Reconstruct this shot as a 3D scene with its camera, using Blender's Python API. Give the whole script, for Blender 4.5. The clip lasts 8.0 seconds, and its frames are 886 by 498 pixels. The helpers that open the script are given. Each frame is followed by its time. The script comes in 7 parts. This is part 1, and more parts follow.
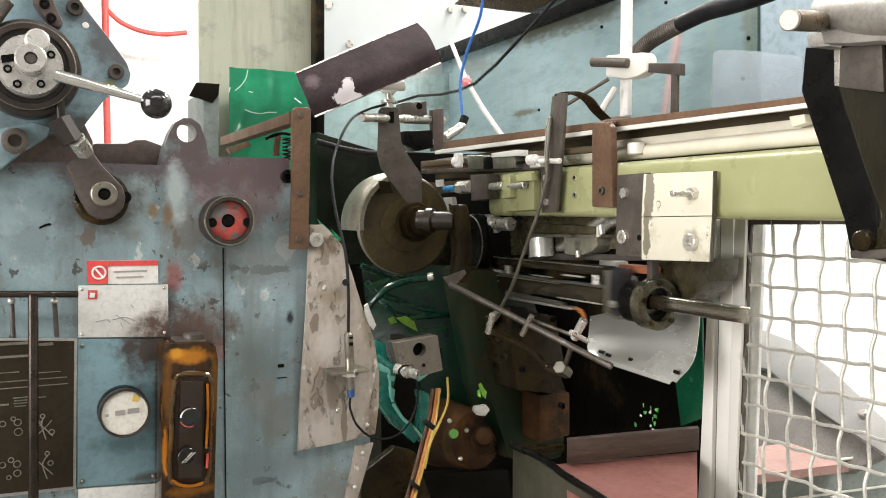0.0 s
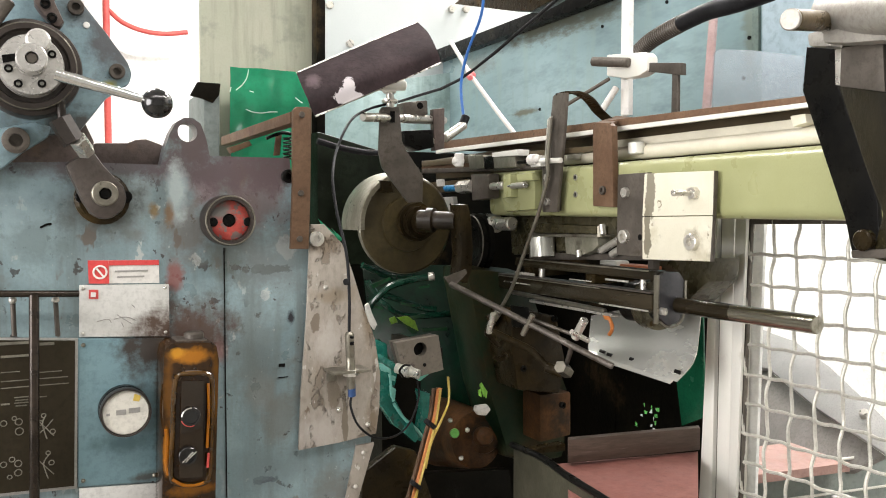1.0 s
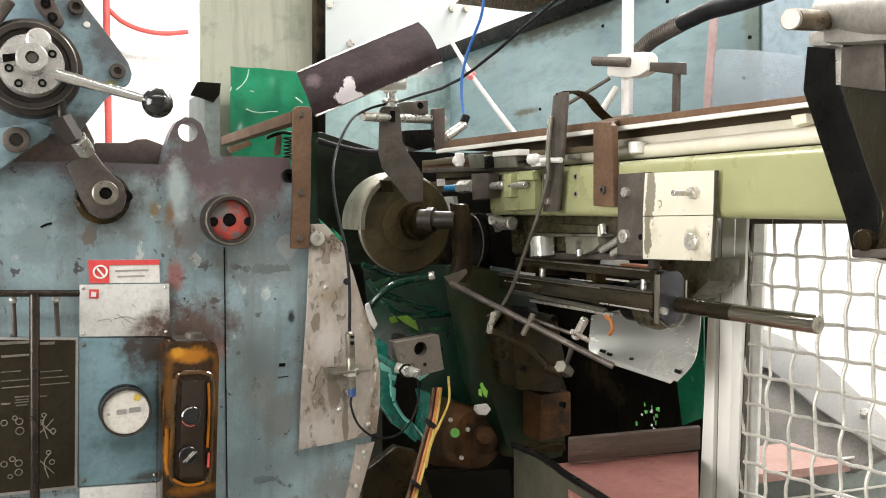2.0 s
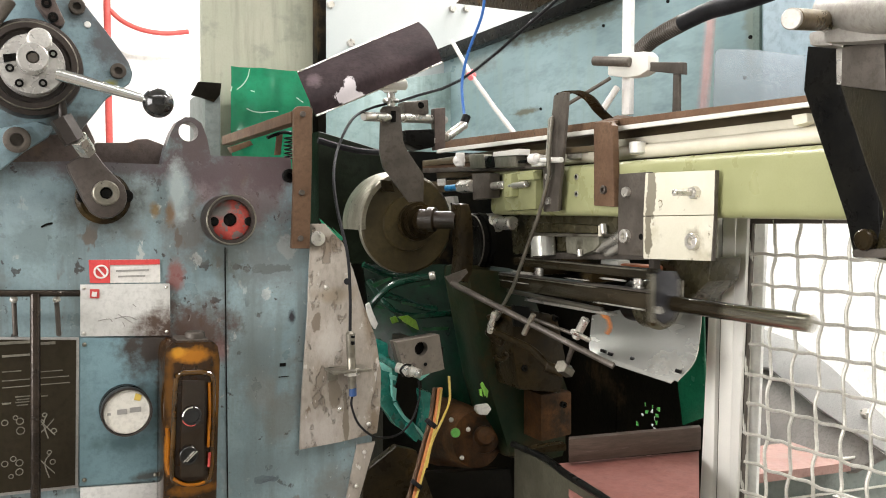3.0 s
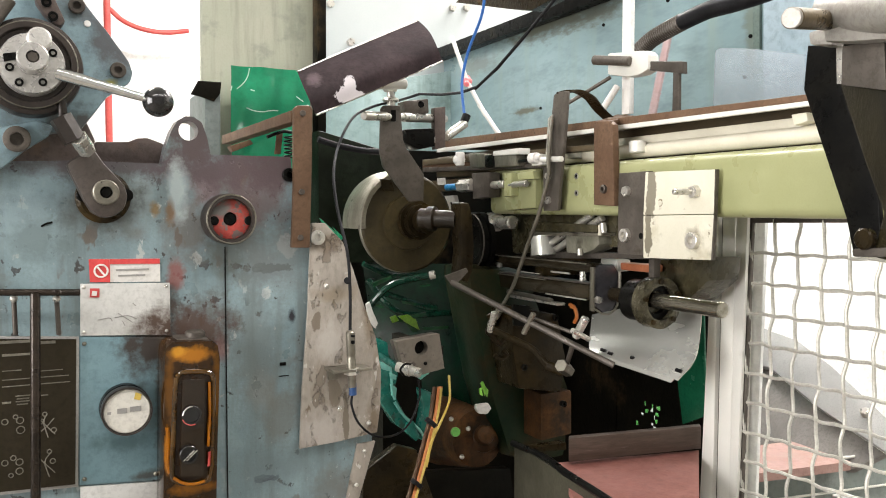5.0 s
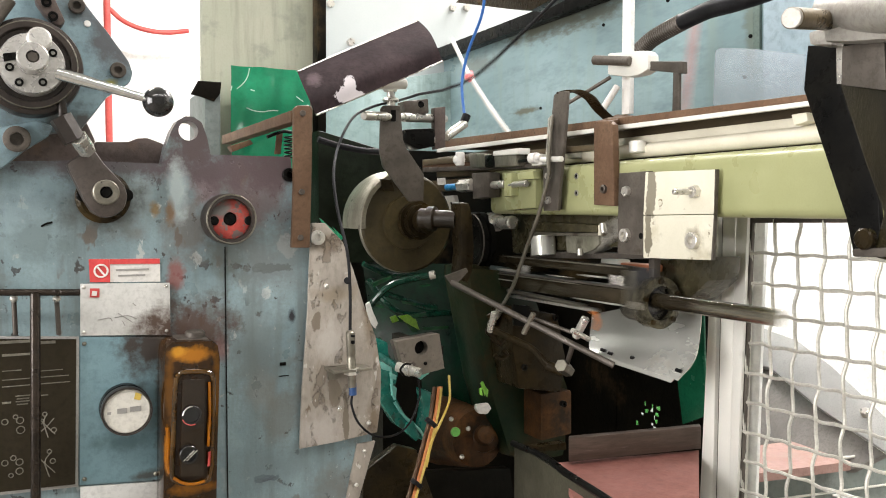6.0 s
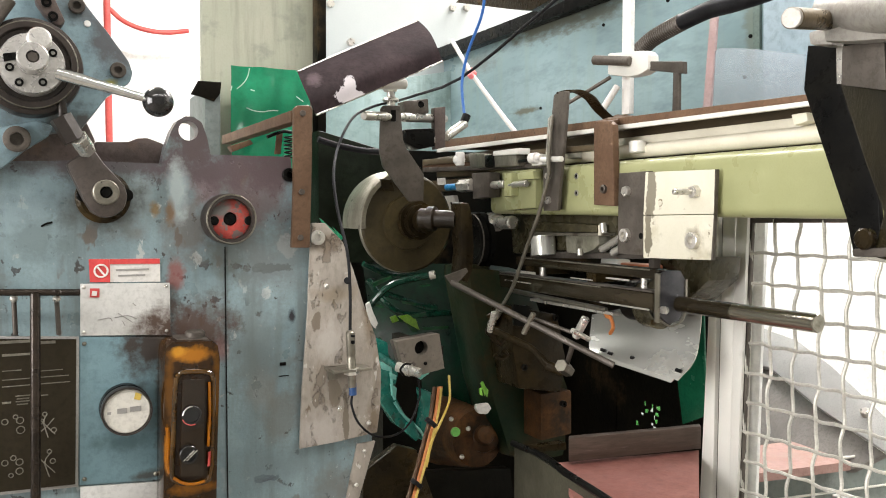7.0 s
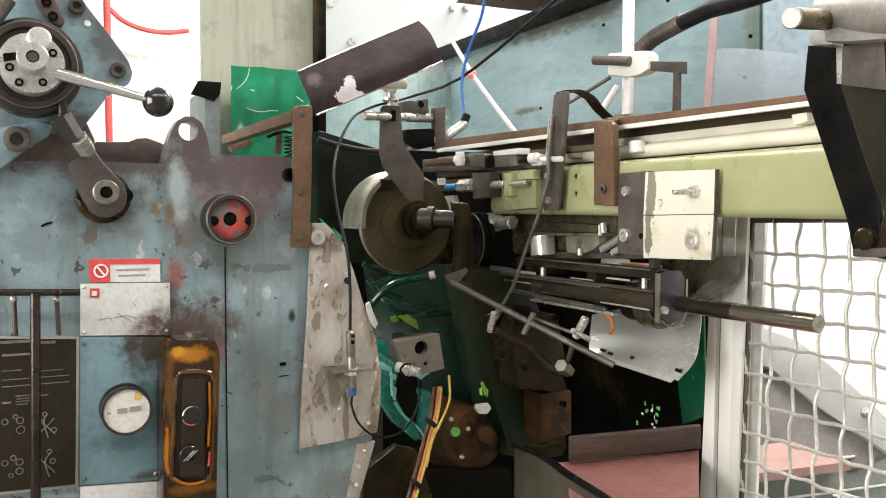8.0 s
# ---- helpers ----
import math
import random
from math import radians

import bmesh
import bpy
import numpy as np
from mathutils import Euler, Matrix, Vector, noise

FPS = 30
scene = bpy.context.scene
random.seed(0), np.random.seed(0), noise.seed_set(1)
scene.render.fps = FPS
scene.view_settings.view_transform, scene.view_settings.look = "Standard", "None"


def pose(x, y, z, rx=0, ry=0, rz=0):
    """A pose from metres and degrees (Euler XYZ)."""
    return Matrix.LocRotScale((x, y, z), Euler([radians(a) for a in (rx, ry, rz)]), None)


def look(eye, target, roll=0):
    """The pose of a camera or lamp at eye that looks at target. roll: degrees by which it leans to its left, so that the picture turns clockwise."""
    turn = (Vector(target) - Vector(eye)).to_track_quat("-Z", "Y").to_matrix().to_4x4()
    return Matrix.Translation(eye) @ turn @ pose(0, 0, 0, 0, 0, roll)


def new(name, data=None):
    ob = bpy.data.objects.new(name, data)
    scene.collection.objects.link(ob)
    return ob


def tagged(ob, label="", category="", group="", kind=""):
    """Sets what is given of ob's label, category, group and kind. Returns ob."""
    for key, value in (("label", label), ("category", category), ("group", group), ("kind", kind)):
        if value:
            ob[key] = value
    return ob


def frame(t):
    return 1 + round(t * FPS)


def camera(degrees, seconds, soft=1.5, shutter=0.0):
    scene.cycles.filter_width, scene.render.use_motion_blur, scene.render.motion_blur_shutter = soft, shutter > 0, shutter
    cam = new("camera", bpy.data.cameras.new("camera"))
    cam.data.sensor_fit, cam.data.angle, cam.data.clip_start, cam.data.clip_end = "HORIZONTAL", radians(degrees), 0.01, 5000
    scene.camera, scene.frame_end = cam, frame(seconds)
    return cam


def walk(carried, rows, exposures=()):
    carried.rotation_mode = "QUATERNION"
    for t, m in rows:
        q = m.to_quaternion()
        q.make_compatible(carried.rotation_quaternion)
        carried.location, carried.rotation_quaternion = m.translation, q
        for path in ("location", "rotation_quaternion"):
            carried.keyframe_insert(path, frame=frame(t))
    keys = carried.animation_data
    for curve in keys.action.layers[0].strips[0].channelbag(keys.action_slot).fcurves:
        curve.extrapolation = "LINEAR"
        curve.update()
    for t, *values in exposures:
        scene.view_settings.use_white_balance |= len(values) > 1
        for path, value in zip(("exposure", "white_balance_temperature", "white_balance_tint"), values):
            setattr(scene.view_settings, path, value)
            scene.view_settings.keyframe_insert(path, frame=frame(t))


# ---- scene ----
cam = camera(55, 8.0, soft=1.0, shutter=0.9)


def aim(right, down):
    """The camera's pose, turned by small angles in thousandths of a radian."""
    return pose(0, 0, 1.35, 87.5 - down * 0.0573, 0, -26.6 + right * 0.0573)


walk(cam, [(0, aim(-0.3, 0.05)), (0.5, aim(-0.3, 0.05)), (1.0, aim(0.65, 0.5)), (1.5, aim(0.8, 0.9)), (3.0, aim(1.7, 1.1)), (3.5, aim(1.7, 2.05)), (4.5, aim(1.7, 2.05)),
           (6.0, aim(1.7, 2.05)), (8.0, aim(1.7, 2.05))],
     exposures=[(0, 0.0, 6500, 10), (8, 0.0, 6500, 10)])

# ---- light: assumed ceiling luminaires out of view, and a weak sky outside ----
world = bpy.data.worlds.new("hall_sky")
world.use_nodes = True
scene.world = world
wn = world.node_tree.nodes
sky = wn.new("ShaderNodeTexSky")
sky.sky_type, sky.sun_disc, sky.sun_elevation, sky.sun_rotation = "NISHITA", False, radians(45), radians(200)
world.node_tree.links.new(sky.outputs[0], wn["Background"].inputs["Color"])
wn["Background"].inputs["Strength"].default_value = 0.1

LAMPS = [(-0.9, -0.7), (0.9, -0.9), (-0.6, 2.9), (2.6, 2.2), (1.6, 4.2), (2.6, 0.0)]
LAMP_WATTS = [38, 42, 80, 130, 165, 75]
for (lx, ly), watts in zip(LAMPS, LAMP_WATTS):
    lamp = bpy.data.lights.new("tube_light", "AREA")
    lamp.shape, lamp.size, lamp.size_y, lamp.energy, lamp.color = "RECTANGLE", 1.5, 0.3, watts, (1.0, 0.96, 0.925)
    ob = new("tube_light", lamp)
    ob.matrix_basis = pose(lx, ly, 3.72)

# fill light in an added, unseen west window, brightening faces turned to it
day = bpy.data.lights.new("window_fill_light", "AREA")
day.shape, day.size, day.size_y, day.energy, day.color = "RECTANGLE", 2.4, 2.2, 200, (1.0, 0.965, 0.945)
day_ob = new("window_fill_light", day)
day_ob.matrix_basis = look((-3.08, -0.2, 1.70), (0.0, -0.2, 1.45))

# ---- materials ----


def mat(name, c1, c2, rough=0.5, metal=0.0, scale=12.0, fine=140.0, bump=0.15, chips=None, chip_at=0.64, chip_scale=40.0, stain=None, stain_at=0.6,
        stain_scale=7.0, clear=0.0, alpha=1.0, stretch=(1, 1, 1), spots=(), origin=(0, 0, 0), flecks=None, relief=0.0, streaks=None, speck=1.0, scuffs=None):
    """A worn surface: two colours mixed by a broad noise, a fine grain, and paint chips, stains and other colour spots
    with their own shapes.
    """
    m = bpy.data.materials.new(name)
    m.use_nodes = True
    nd, ln = m.node_tree.nodes, m.node_tree.links
    b = nd["Principled BSDF"]
    tc = nd.new("ShaderNodeTexCoord")
    mp = nd.new("ShaderNodeMapping")
    mp.inputs["Scale"].default_value = stretch
    ln.new(tc.outputs["Object"], mp.inputs["Vector"])
    info = nd.new("ShaderNodeObjectInfo")

    def noise_node(sc, detail=5.0, rgh=0.6):
        t = nd.new("ShaderNodeTexNoise")
        t.inputs["Scale"].default_value, t.inputs["Detail"].default_value, t.inputs["Roughness"].default_value = sc, detail, rgh
        ln.new(mp.outputs[0], t.inputs["Vector"])
        return t.outputs["Fac"]

    def ramp(fac, a, z):
        r = nd.new("ShaderNodeMapRange")
        r.inputs["From Min"].default_value, r.inputs["From Max"].default_value = a, z
        ln.new(fac, r.inputs["Value"])
        return r.outputs[0]

    def mix(fac, x, y):
        mx = nd.new("ShaderNodeMix")
        mx.data_type = "RGBA"
        ln.new(fac, mx.inputs["Factor"])
        for sock, v in ((mx.inputs["A"], x), (mx.inputs["B"], y)):
            if isinstance(v, tuple):
                sock.default_value = (*v, 1)
            else:
                ln.new(v, sock)
        return mx.outputs["Result"]

    col = mix(ramp(noise_node(scale), 0.35, 0.68), c1, c2)
    grain = noise_node(fine, 3.0, 0.7)
    dark = tuple(v * 0.72 for v in c1)
    specks = ramp(grain, 0.45, 0.85)
    specks.node.inputs["To Max"].default_value = speck
    col = mix(specks, col, dark)
    if streaks:
        run = nd.new("ShaderNodeMapping")
        run.inputs["Scale"].default_value = (1, 1, 0.09)
        ln.new(tc.outputs["Object"], run.inputs["Vector"])
        drip = nd.new("ShaderNodeTexNoise")
        drip.inputs["Scale"].default_value, drip.inputs["Detail"].default_value, drip.inputs["Roughness"].default_value = 34, 5.0, 0.6
        ln.new(run.outputs[0], drip.inputs["Vector"])
        col = mix(ramp(drip.outputs["Fac"], 0.5, 0.78), col, streaks)
    if stain:
        col = mix(ramp(noise_node(stain_scale, 6.0, 0.65), stain_at, stain_at + 0.14), col, stain)
    if chips:
        chipped = ramp(noise_node(chip_scale, 6.0, 0.62), chip_at, chip_at + 0.03)
        col = mix(chipped, col, chips)
    if flecks:
        col = mix(ramp(noise_node(chip_scale * 2.3, 7.0, 0.68), 0.64, 0.68), col, flecks)
    for colour, sc, at, stretched in scuffs or ():
        lay = nd.new("ShaderNodeMapping")
        lay.inputs["Scale"].default_value, lay.inputs["Location"].default_value = stretched, (sc * 0.01, 0.3, sc * 0.02)
        ln.new(tc.outputs["Object"], lay.inputs["Vector"])
        mark = nd.new("ShaderNodeTexNoise")
        mark.inputs["Scale"].default_value, mark.inputs["Detail"].default_value, mark.inputs["Roughness"].default_value = sc, 4.0, 0.55
        ln.new(lay.outputs[0], mark.inputs["Vector"])
        both = nd.new("ShaderNodeMath")
        both.operation = "MULTIPLY"
        ln.new(ramp(mark.outputs["Fac"], at, at + 0.03), both.inputs[0])
        ln.new(ramp(noise_node(6.5 + sc * 0.01, 3.0, 0.5), 0.47, 0.55), both.inputs[1])
        col = mix(both.outputs[0], col, colour)
    for centre, size, colour, strength in spots:
        off = nd.new("ShaderNodeVectorMath")
        off.operation = "SUBTRACT"
        ln.new(tc.outputs["Object"], off.inputs[0])
        off.inputs[1].default_value = [a - b for a, b in zip(centre, origin)]
        div = nd.new("ShaderNodeVectorMath")
        div.operation = "DIVIDE"
        ln.new(off.outputs[0], div.inputs[0])
        div.inputs[1].default_value = size
        far = nd.new("ShaderNodeVectorMath")
        far.operation = "LENGTH"
        ln.new(div.outputs[0], far.inputs[0])
        edge = nd.new("ShaderNodeMath")
        edge.operation = "MULTIPLY_ADD"
        ln.new(noise_node(38, 6.0, 0.7), edge.inputs[0])
        edge.inputs[1].default_value = 2.6
        ln.new(far.outputs["Value"], edge.inputs[2])
        rg = nd.new("ShaderNodeMapRange")
        rg.inputs["From Min"].default_value, rg.inputs["From Max"].default_value = (2.5, 1.75) if strength <= 1 else (2.14, 2.06)
        rg.inputs["To Max"].default_value = min(1.0, strength)
        ln.new(edge.outputs[0], rg.inputs["Value"])
        col = mix(rg.outputs[0], col, colour)
    hue = nd.new("ShaderNodeHueSaturation")
    val = nd.new("ShaderNodeMapRange")
    val.inputs["To Min"].default_value, val.inputs["To Max"].default_value = 0.9, 1.1
    ln.new(info.outputs["Random"], val.inputs["Value"])
    ln.new(val.outputs[0], hue.inputs["Value"])
    ln.new(col, hue.inputs["Color"])
    ln.new(hue.outputs[0], b.inputs["Base Color"])
    rr = nd.new("ShaderNodeMapRange")
    rr.inputs["To Min"].default_value, rr.inputs["To Max"].default_value = max(0.04, rough - 0.16), min(1.0, rough + 0.16)
    ln.new(noise_node(scale * 3, 4.0), rr.inputs["Value"])
    ln.new(rr.outputs[0], b.inputs["Roughness"])
    b.inputs["Metallic"].default_value = metal
    b.inputs["Coat Weight"].default_value = clear
    b.inputs["Alpha"].default_value = alpha
    bp = nd.new("ShaderNodeBump")
    bp.inputs["Strength"].default_value, bp.inputs["Distance"].default_value = bump, 0.004
    ln.new(grain, bp.inputs["Height"])
    if relief and chips:
        lift = nd.new("ShaderNodeBump")
        lift.invert = True
        lift.inputs["Strength"].default_value, lift.inputs["Distance"].default_value = relief, 0.003
        ln.new(chipped, lift.inputs["Height"])
        ln.new(bp.outputs[0], lift.inputs["Normal"])
        bp = lift
    ln.new(bp.outputs[0], b.inputs["Normal"])
    return m


def glassy(name, colour, rough, transmission, alpha=1.0):
    m = mat(name, colour, tuple(v * 0.8 for v in colour), rough, 0.0, 9, 90, 0.05)
    b = m.node_tree.nodes["Principled BSDF"]
    b.inputs["Transmission Weight"].default_value = transmission
    b.inputs["Alpha"].default_value = alpha
    return m


def glow(name, colour, strength):
    m = bpy.data.materials.new(name)
    m.use_nodes = True
    b = m.node_tree.nodes["Principled BSDF"]
    b.inputs["Base Color"].default_value = (*colour, 1)
    b.inputs["Emission Color"].default_value = (*colour, 1)
    b.inputs["Emission Strength"].default_value = strength
    return m


STAINS = [((0.2918, 1.1, 1.4054), (0.0438, 0.2, 0.0292), (0.07, 0.042, 0.036), 0.9), ((0.2579, 1.1, 1.3989), (0.0117, 0.2, 0.019), (0.20, 0.15, 0.03), 0.8),
          ((0.2982, 1.1, 1.2737), (0.0307, 0.2, 0.0088), (0.03, 0.03, 0.03), 1.2), ((0.3174, 1.1, 1.3016), (0.0146, 0.2, 0.0161), (0.38, 0.40, 0.39), 1.2),
          ((0.2903, 1.1, 1.2427), (0.0102, 0.2, 0.0146), (0.36, 0.39, 0.39), 1.2), ((0.212, 1.1, 1.3823), (0.0181, 0.2, 0.0279), (0.18, 0.13, 0.14), 0.8),
          ((0.2294, 1.1, 1.1725), (0.0098, 0.2, 0.0195), (0.20, 0.09, 0.08), 0.8), ((0.2831, 1.1, 1.1088), (0.019, 0.2, 0.0263), (0.19, 0.21, 0.205), 0.7),
          ((0.2881, 1.1, 0.9951), (0.0219, 0.2, 0.0066), (0.025, 0.03, 0.05), 1.2), ((0.1306, 1.1, 1.3674), (0.0205, 0.2, 0.041), (0.30, 0.37, 0.38), 0.7),
          ((0.0427, 1.1, 1.38), (0.0531, 0.2, 0.0199), (0.22, 0.31, 0.34), 0.7), ((0.0002, 1.1, 1.3339), (0.0398, 0.2, 0.0398), (0.24, 0.32, 0.34), 0.7),
          ((0.2781, 1.1, 1.3671), (0.0548, 0.2, 0.0438), (0.13, 0.085, 0.085), 0.75), ((0.1906, 1.1, 1.3325), (0.0314, 0.2, 0.0488), (0.12, 0.10, 0.085), 0.7),
          ((0.0175, 1.1, 1.314), (0.0398, 0.2, 0.0266), (0.10, 0.13, 0.13), 0.6), ((0.2748, 1.1, 1.1767), (0.0365, 0.2, 0.0876), (0.12, 0.14, 0.135), 0.6), ((0.3117, 1.1, 1.0756), (0.0292, 0.2, 0.0438), (0.12, 0.115, 0.10), 0.6),
          ((0.2624, 1.1, 1.4106), (0.1096, 0.2, 0.0402), (0.085, 0.06, 0.065), 0.95), ((0.1053, 1.1, 1.4067), (0.1325, 0.2, 0.0181), (0.085, 0.065, 0.07), 0.9),
          ((0.1948, 1.1, 1.4491), (0.0418, 0.2, 0.0523), (0.08, 0.06, 0.06), 0.95), ((0.1427, 1.1, 1.2), (0.0424, 0.2, 0.0547), (0.035, 0.022, 0.014), 0.95),
          ((0.1994, 1.1, 1.205), (0.0523, 0.2, 0.0335), (0.06, 0.032, 0.022), 0.9), ((0.1787, 1.1, 1.3713), (0.0139, 0.2, 0.0383), (0.36, 0.42, 0.42), 0.8),
          ((0.0931, 1.1, 1.3604), (0.0513, 0.2, 0.0424), (0.07, 0.075, 0.07), 0.85), ((0.2423, 1.1, 1.2921), (0.0301, 0.2, 0.043), (0.09, 0.10, 0.09), 0.8),
          ((0.176, 1.1, 1.2689), (0.0098, 0.2, 0.0181), (0.20, 0.07, 0.06), 0.8), ((0.302, 1.1, 1.2796), (0.0438, 0.2, 0.0438), (0.14, 0.16, 0.16), 0.7),
          ((0.2958, 1.1, 1.0092), (0.0803, 0.2, 0.0292), (0.13, 0.17, 0.18), 0.7), ((0.1515, 1.1, 1.3523), (0.007, 0.2, 0.0112), (0.20, 0.13, 0.05), 0.9),
          ((0.1689, 1.1, 1.3481), (0.0063, 0.2, 0.0181), (0.17, 0.10, 0.05), 0.9), ((0.3236, 1.1, 1.2096), (0.0051, 0.2, 0.0095), (0.02, 0.02, 0.025), 1.0)]
FRAME_AT = (0.1, 1.12, 0)
BLUE_FRAME = mat("blue_frame_paint", (0.140, 0.197, 0.212), (0.232, 0.312, 0.330), 0.33, 0, 8, 260, 0.12, speck=0.5, chips=(0.045, 0.046, 0.044), chip_at=0.632, chip_scale=42, flecks=(0.31, 0.33, 0.325),
                 stain=(0.125, 0.135, 0.128), stain_at=0.545, stain_scale=9, spots=STAINS, origin=FRAME_AT, relief=0.5, streaks=(0.10, 0.115, 0.11),
                 scuffs=[((0.05, 0.055, 0.055), 75, 0.62, (1, 1, 0.8)), ((0.34, 0.37, 0.36), 58, 0.63, (1, 1, 0.6)), ((0.115, 0.10, 0.085), 30, 0.65, (1, 1, 0.5))])
TEAL = mat("teal_sheet_paint", (0.24, 0.35, 0.345), (0.40, 0.52, 0.51), 0.34, 0, 2.2, 26, 0.02, stain=(0.17, 0.235, 0.21), stain_at=0.56, stain_scale=3.2,
           chips=(0.06, 0.08, 0.07), chip_at=0.74, chip_scale=18, stretch=(1, 0.8, 1.2), streaks=(0.24, 0.33, 0.31))
TEALSIDE = mat("teal_side_sheet_paint", (0.24, 0.355, 0.375), (0.38, 0.505, 0.525), 0.34, 0, 2.2, 26, 0.02, stain=(0.19, 0.26, 0.24), stain_at=0.58, stain_scale=2.6,
               stretch=(1, 0.45, 1.3), streaks=(0.27, 0.37, 0.35), spots=[((1.3000, 1.9932, 1.8650), (0.2, 0.24, 0.05), (0.09, 0.09, 0.06), 0.95), ((1.3000, 1.7856, 1.8528), (0.2, 0.2, 0.04), (0.12, 0.13, 0.10), 0.85), ((1.3000, 2.0787, 1.6332), (0.2, 0.07, 0.01), (0.13, 0.115, 0.06), 0.85), ((1.3000, 2.3628, 1.8055), (0.2, 0.12, 0.03), (0.16, 0.17, 0.14), 0.6), ((1.3000, 1.2442, 1.6970), (0.2, 0.02, 0.09), (0.17, 0.2, 0.15), 0.7)], origin=(1.35, 1.6, 1.3))
OLIVE = mat("olive_green_paint", (0.29, 0.30, 0.145), (0.36, 0.365, 0.195), 0.3, 0, 5, 420, 0.03, speck=0.25, chips=(0.12, 0.11, 0.05), chip_at=0.72, chip_scale=26,
            stain=(0.21, 0.22, 0.085), stain_at=0.58, stain_scale=7)
COLUMN = mat("grey_olive_column_paint", (0.34, 0.36, 0.27), (0.42, 0.42, 0.33), 0.5, 0, 5, 220, 0.05, speck=0.3, stain=(0.22, 0.24, 0.19), stain_at=0.54, stain_scale=9, streaks=(0.24, 0.25, 0.18))
RUST = mat("purple_brown_rusted_steel", (0.100, 0.078, 0.070), (0.150, 0.118, 0.104), 0.5, 0.35, 16, 150, 0.2, stain=(0.20, 0.12, 0.07), stain_at=0.6, chips=(0.22, 0.2, 0.2),
           chip_at=0.7)
BROWN = mat("brown_oxide_steel", (0.112, 0.064, 0.038), (0.172, 0.106, 0.064), 0.55, 0.2, 18, 160, 0.15, chips=(0.09, 0.06, 0.04), chip_at=0.62)
FLAKED = mat("flaked_grey_guard_paint", (0.265, 0.232, 0.195), (0.345, 0.312, 0.268), 0.5, 0, 11, 130, 0.3, chips=(0.195, 0.163, 0.128), chip_at=0.57, chip_scale=34, flecks=(0.44, 0.41, 0.37),
             stain=(0.20, 0.152, 0.105), stain_at=0.53, stain_scale=8, stretch=(1, 1, 0.55), relief=0.9, scuffs=[((0.14, 0.105, 0.075), 42, 0.62, (1, 1, 0.5)), ((0.46, 0.43, 0.39), 64, 0.63, (1, 1, 0.6))], spots=[((0.4309, 1.088, 1.2196), (0.012, 0.2, 0.07), (0.16, 0.115, 0.07), 0.8), ((0.3704, 1.088, 1.3062), (0.03, 0.2, 0.012), (0.17, 0.13, 0.09), 0.8), ((0.3779, 1.088, 1.2375), (0.03, 0.2, 0.012), (0.22, 0.175, 0.12), 0.7), ((0.4344, 1.088, 1.0622), (0.01, 0.2, 0.03), (0.15, 0.11, 0.07), 0.8), ((0.3735, 1.088, 1.1766), (0.022, 0.2, 0.03), (0.4, 0.37, 0.335), 0.8), ((0.3608, 1.088, 1.0549), (0.03, 0.2, 0.03), (0.4, 0.365, 0.335), 0.7), ((0.3947, 1.088, 1.0665), (0.006, 0.2, 0.045), (0.15, 0.125, 0.095), 1.1), ((0.3539, 1.088, 1.2007), (0.008, 0.2, 0.02), (0.16, 0.13, 0.1), 1.1), ((0.3771, 1.088, 1.1071), (0.012, 0.2, 0.028), (0.18, 0.15, 0.115), 1.1)], origin=(0.4, 1.09, 0.9))
STEEL = mat("worn_bright_steel", (0.60, 0.575, 0.52), (0.72, 0.695, 0.64), 0.3, 0.75, 25, 200, 0.08, stain=(0.3, 0.28, 0.24), stain_at=0.64)
CHROME = mat("ground_steel_shaft", (0.30, 0.28, 0.22), (0.52, 0.49, 0.42), 0.2, 0.95, 30, 60, 0.0, stretch=(1, 0.12, 1), stain=(0.10, 0.085, 0.05), stain_at=0.56, stain_scale=26)
ALU = mat("aluminium_profile", (0.72, 0.71, 0.65), (0.80, 0.79, 0.73), 0.36, 0.1, 5, 400, 0.03, speck=0.25, stain=(0.50, 0.48, 0.40), stain_at=0.62, stain_scale=5)
ZINC = mat("galvanised_wire", (0.48, 0.465, 0.41), (0.62, 0.60, 0.54), 0.4, 0.3, 30, 200, 0.08)
GREY = mat("dark_grey_steel", (0.072, 0.062, 0.052), (0.140, 0.122, 0.104), 0.42, 0.35, 20, 160, 0.12, chips=(0.3, 0.29, 0.26), chip_at=0.68, stain=(0.05, 0.04, 0.028), stain_at=0.56, stain_scale=24)
BLACK = mat("black_oiled_steel", (0.003, 0.003, 0.003), (0.008, 0.0075, 0.006), 0.3, 0.0, 22, 140, 0.12, stain=(0.03, 0.026, 0.018), stain_at=0.62)
GREASE = mat("greasy_brown_casting", (0.013, 0.009, 0.004), (0.038, 0.026, 0.010), 0.3, 0.15, 18, 120, 0.3, stain=(0.085, 0.052, 0.017), stain_at=0.58)
RUBBER = mat("black_rubber", (0.009, 0.009, 0.010), (0.018, 0.018, 0.020), 0.5, 0, 30, 200, 0.05)
CREAM = mat("cream_plate_paint", (0.56, 0.525, 0.42), (0.69, 0.655, 0.54), 0.5, 0, 9, 380, 0.05, speck=0.25, chips=(0.25, 0.24, 0.18), chip_at=0.70, chip_scale=34,
            stain=(0.48, 0.46, 0.34), stain_at=0.62)
WHITE = mat("white_wall_paint", (0.80, 0.80, 0.77), (0.84, 0.84, 0.81), 0.7, 0, 3, 40, 0.05)
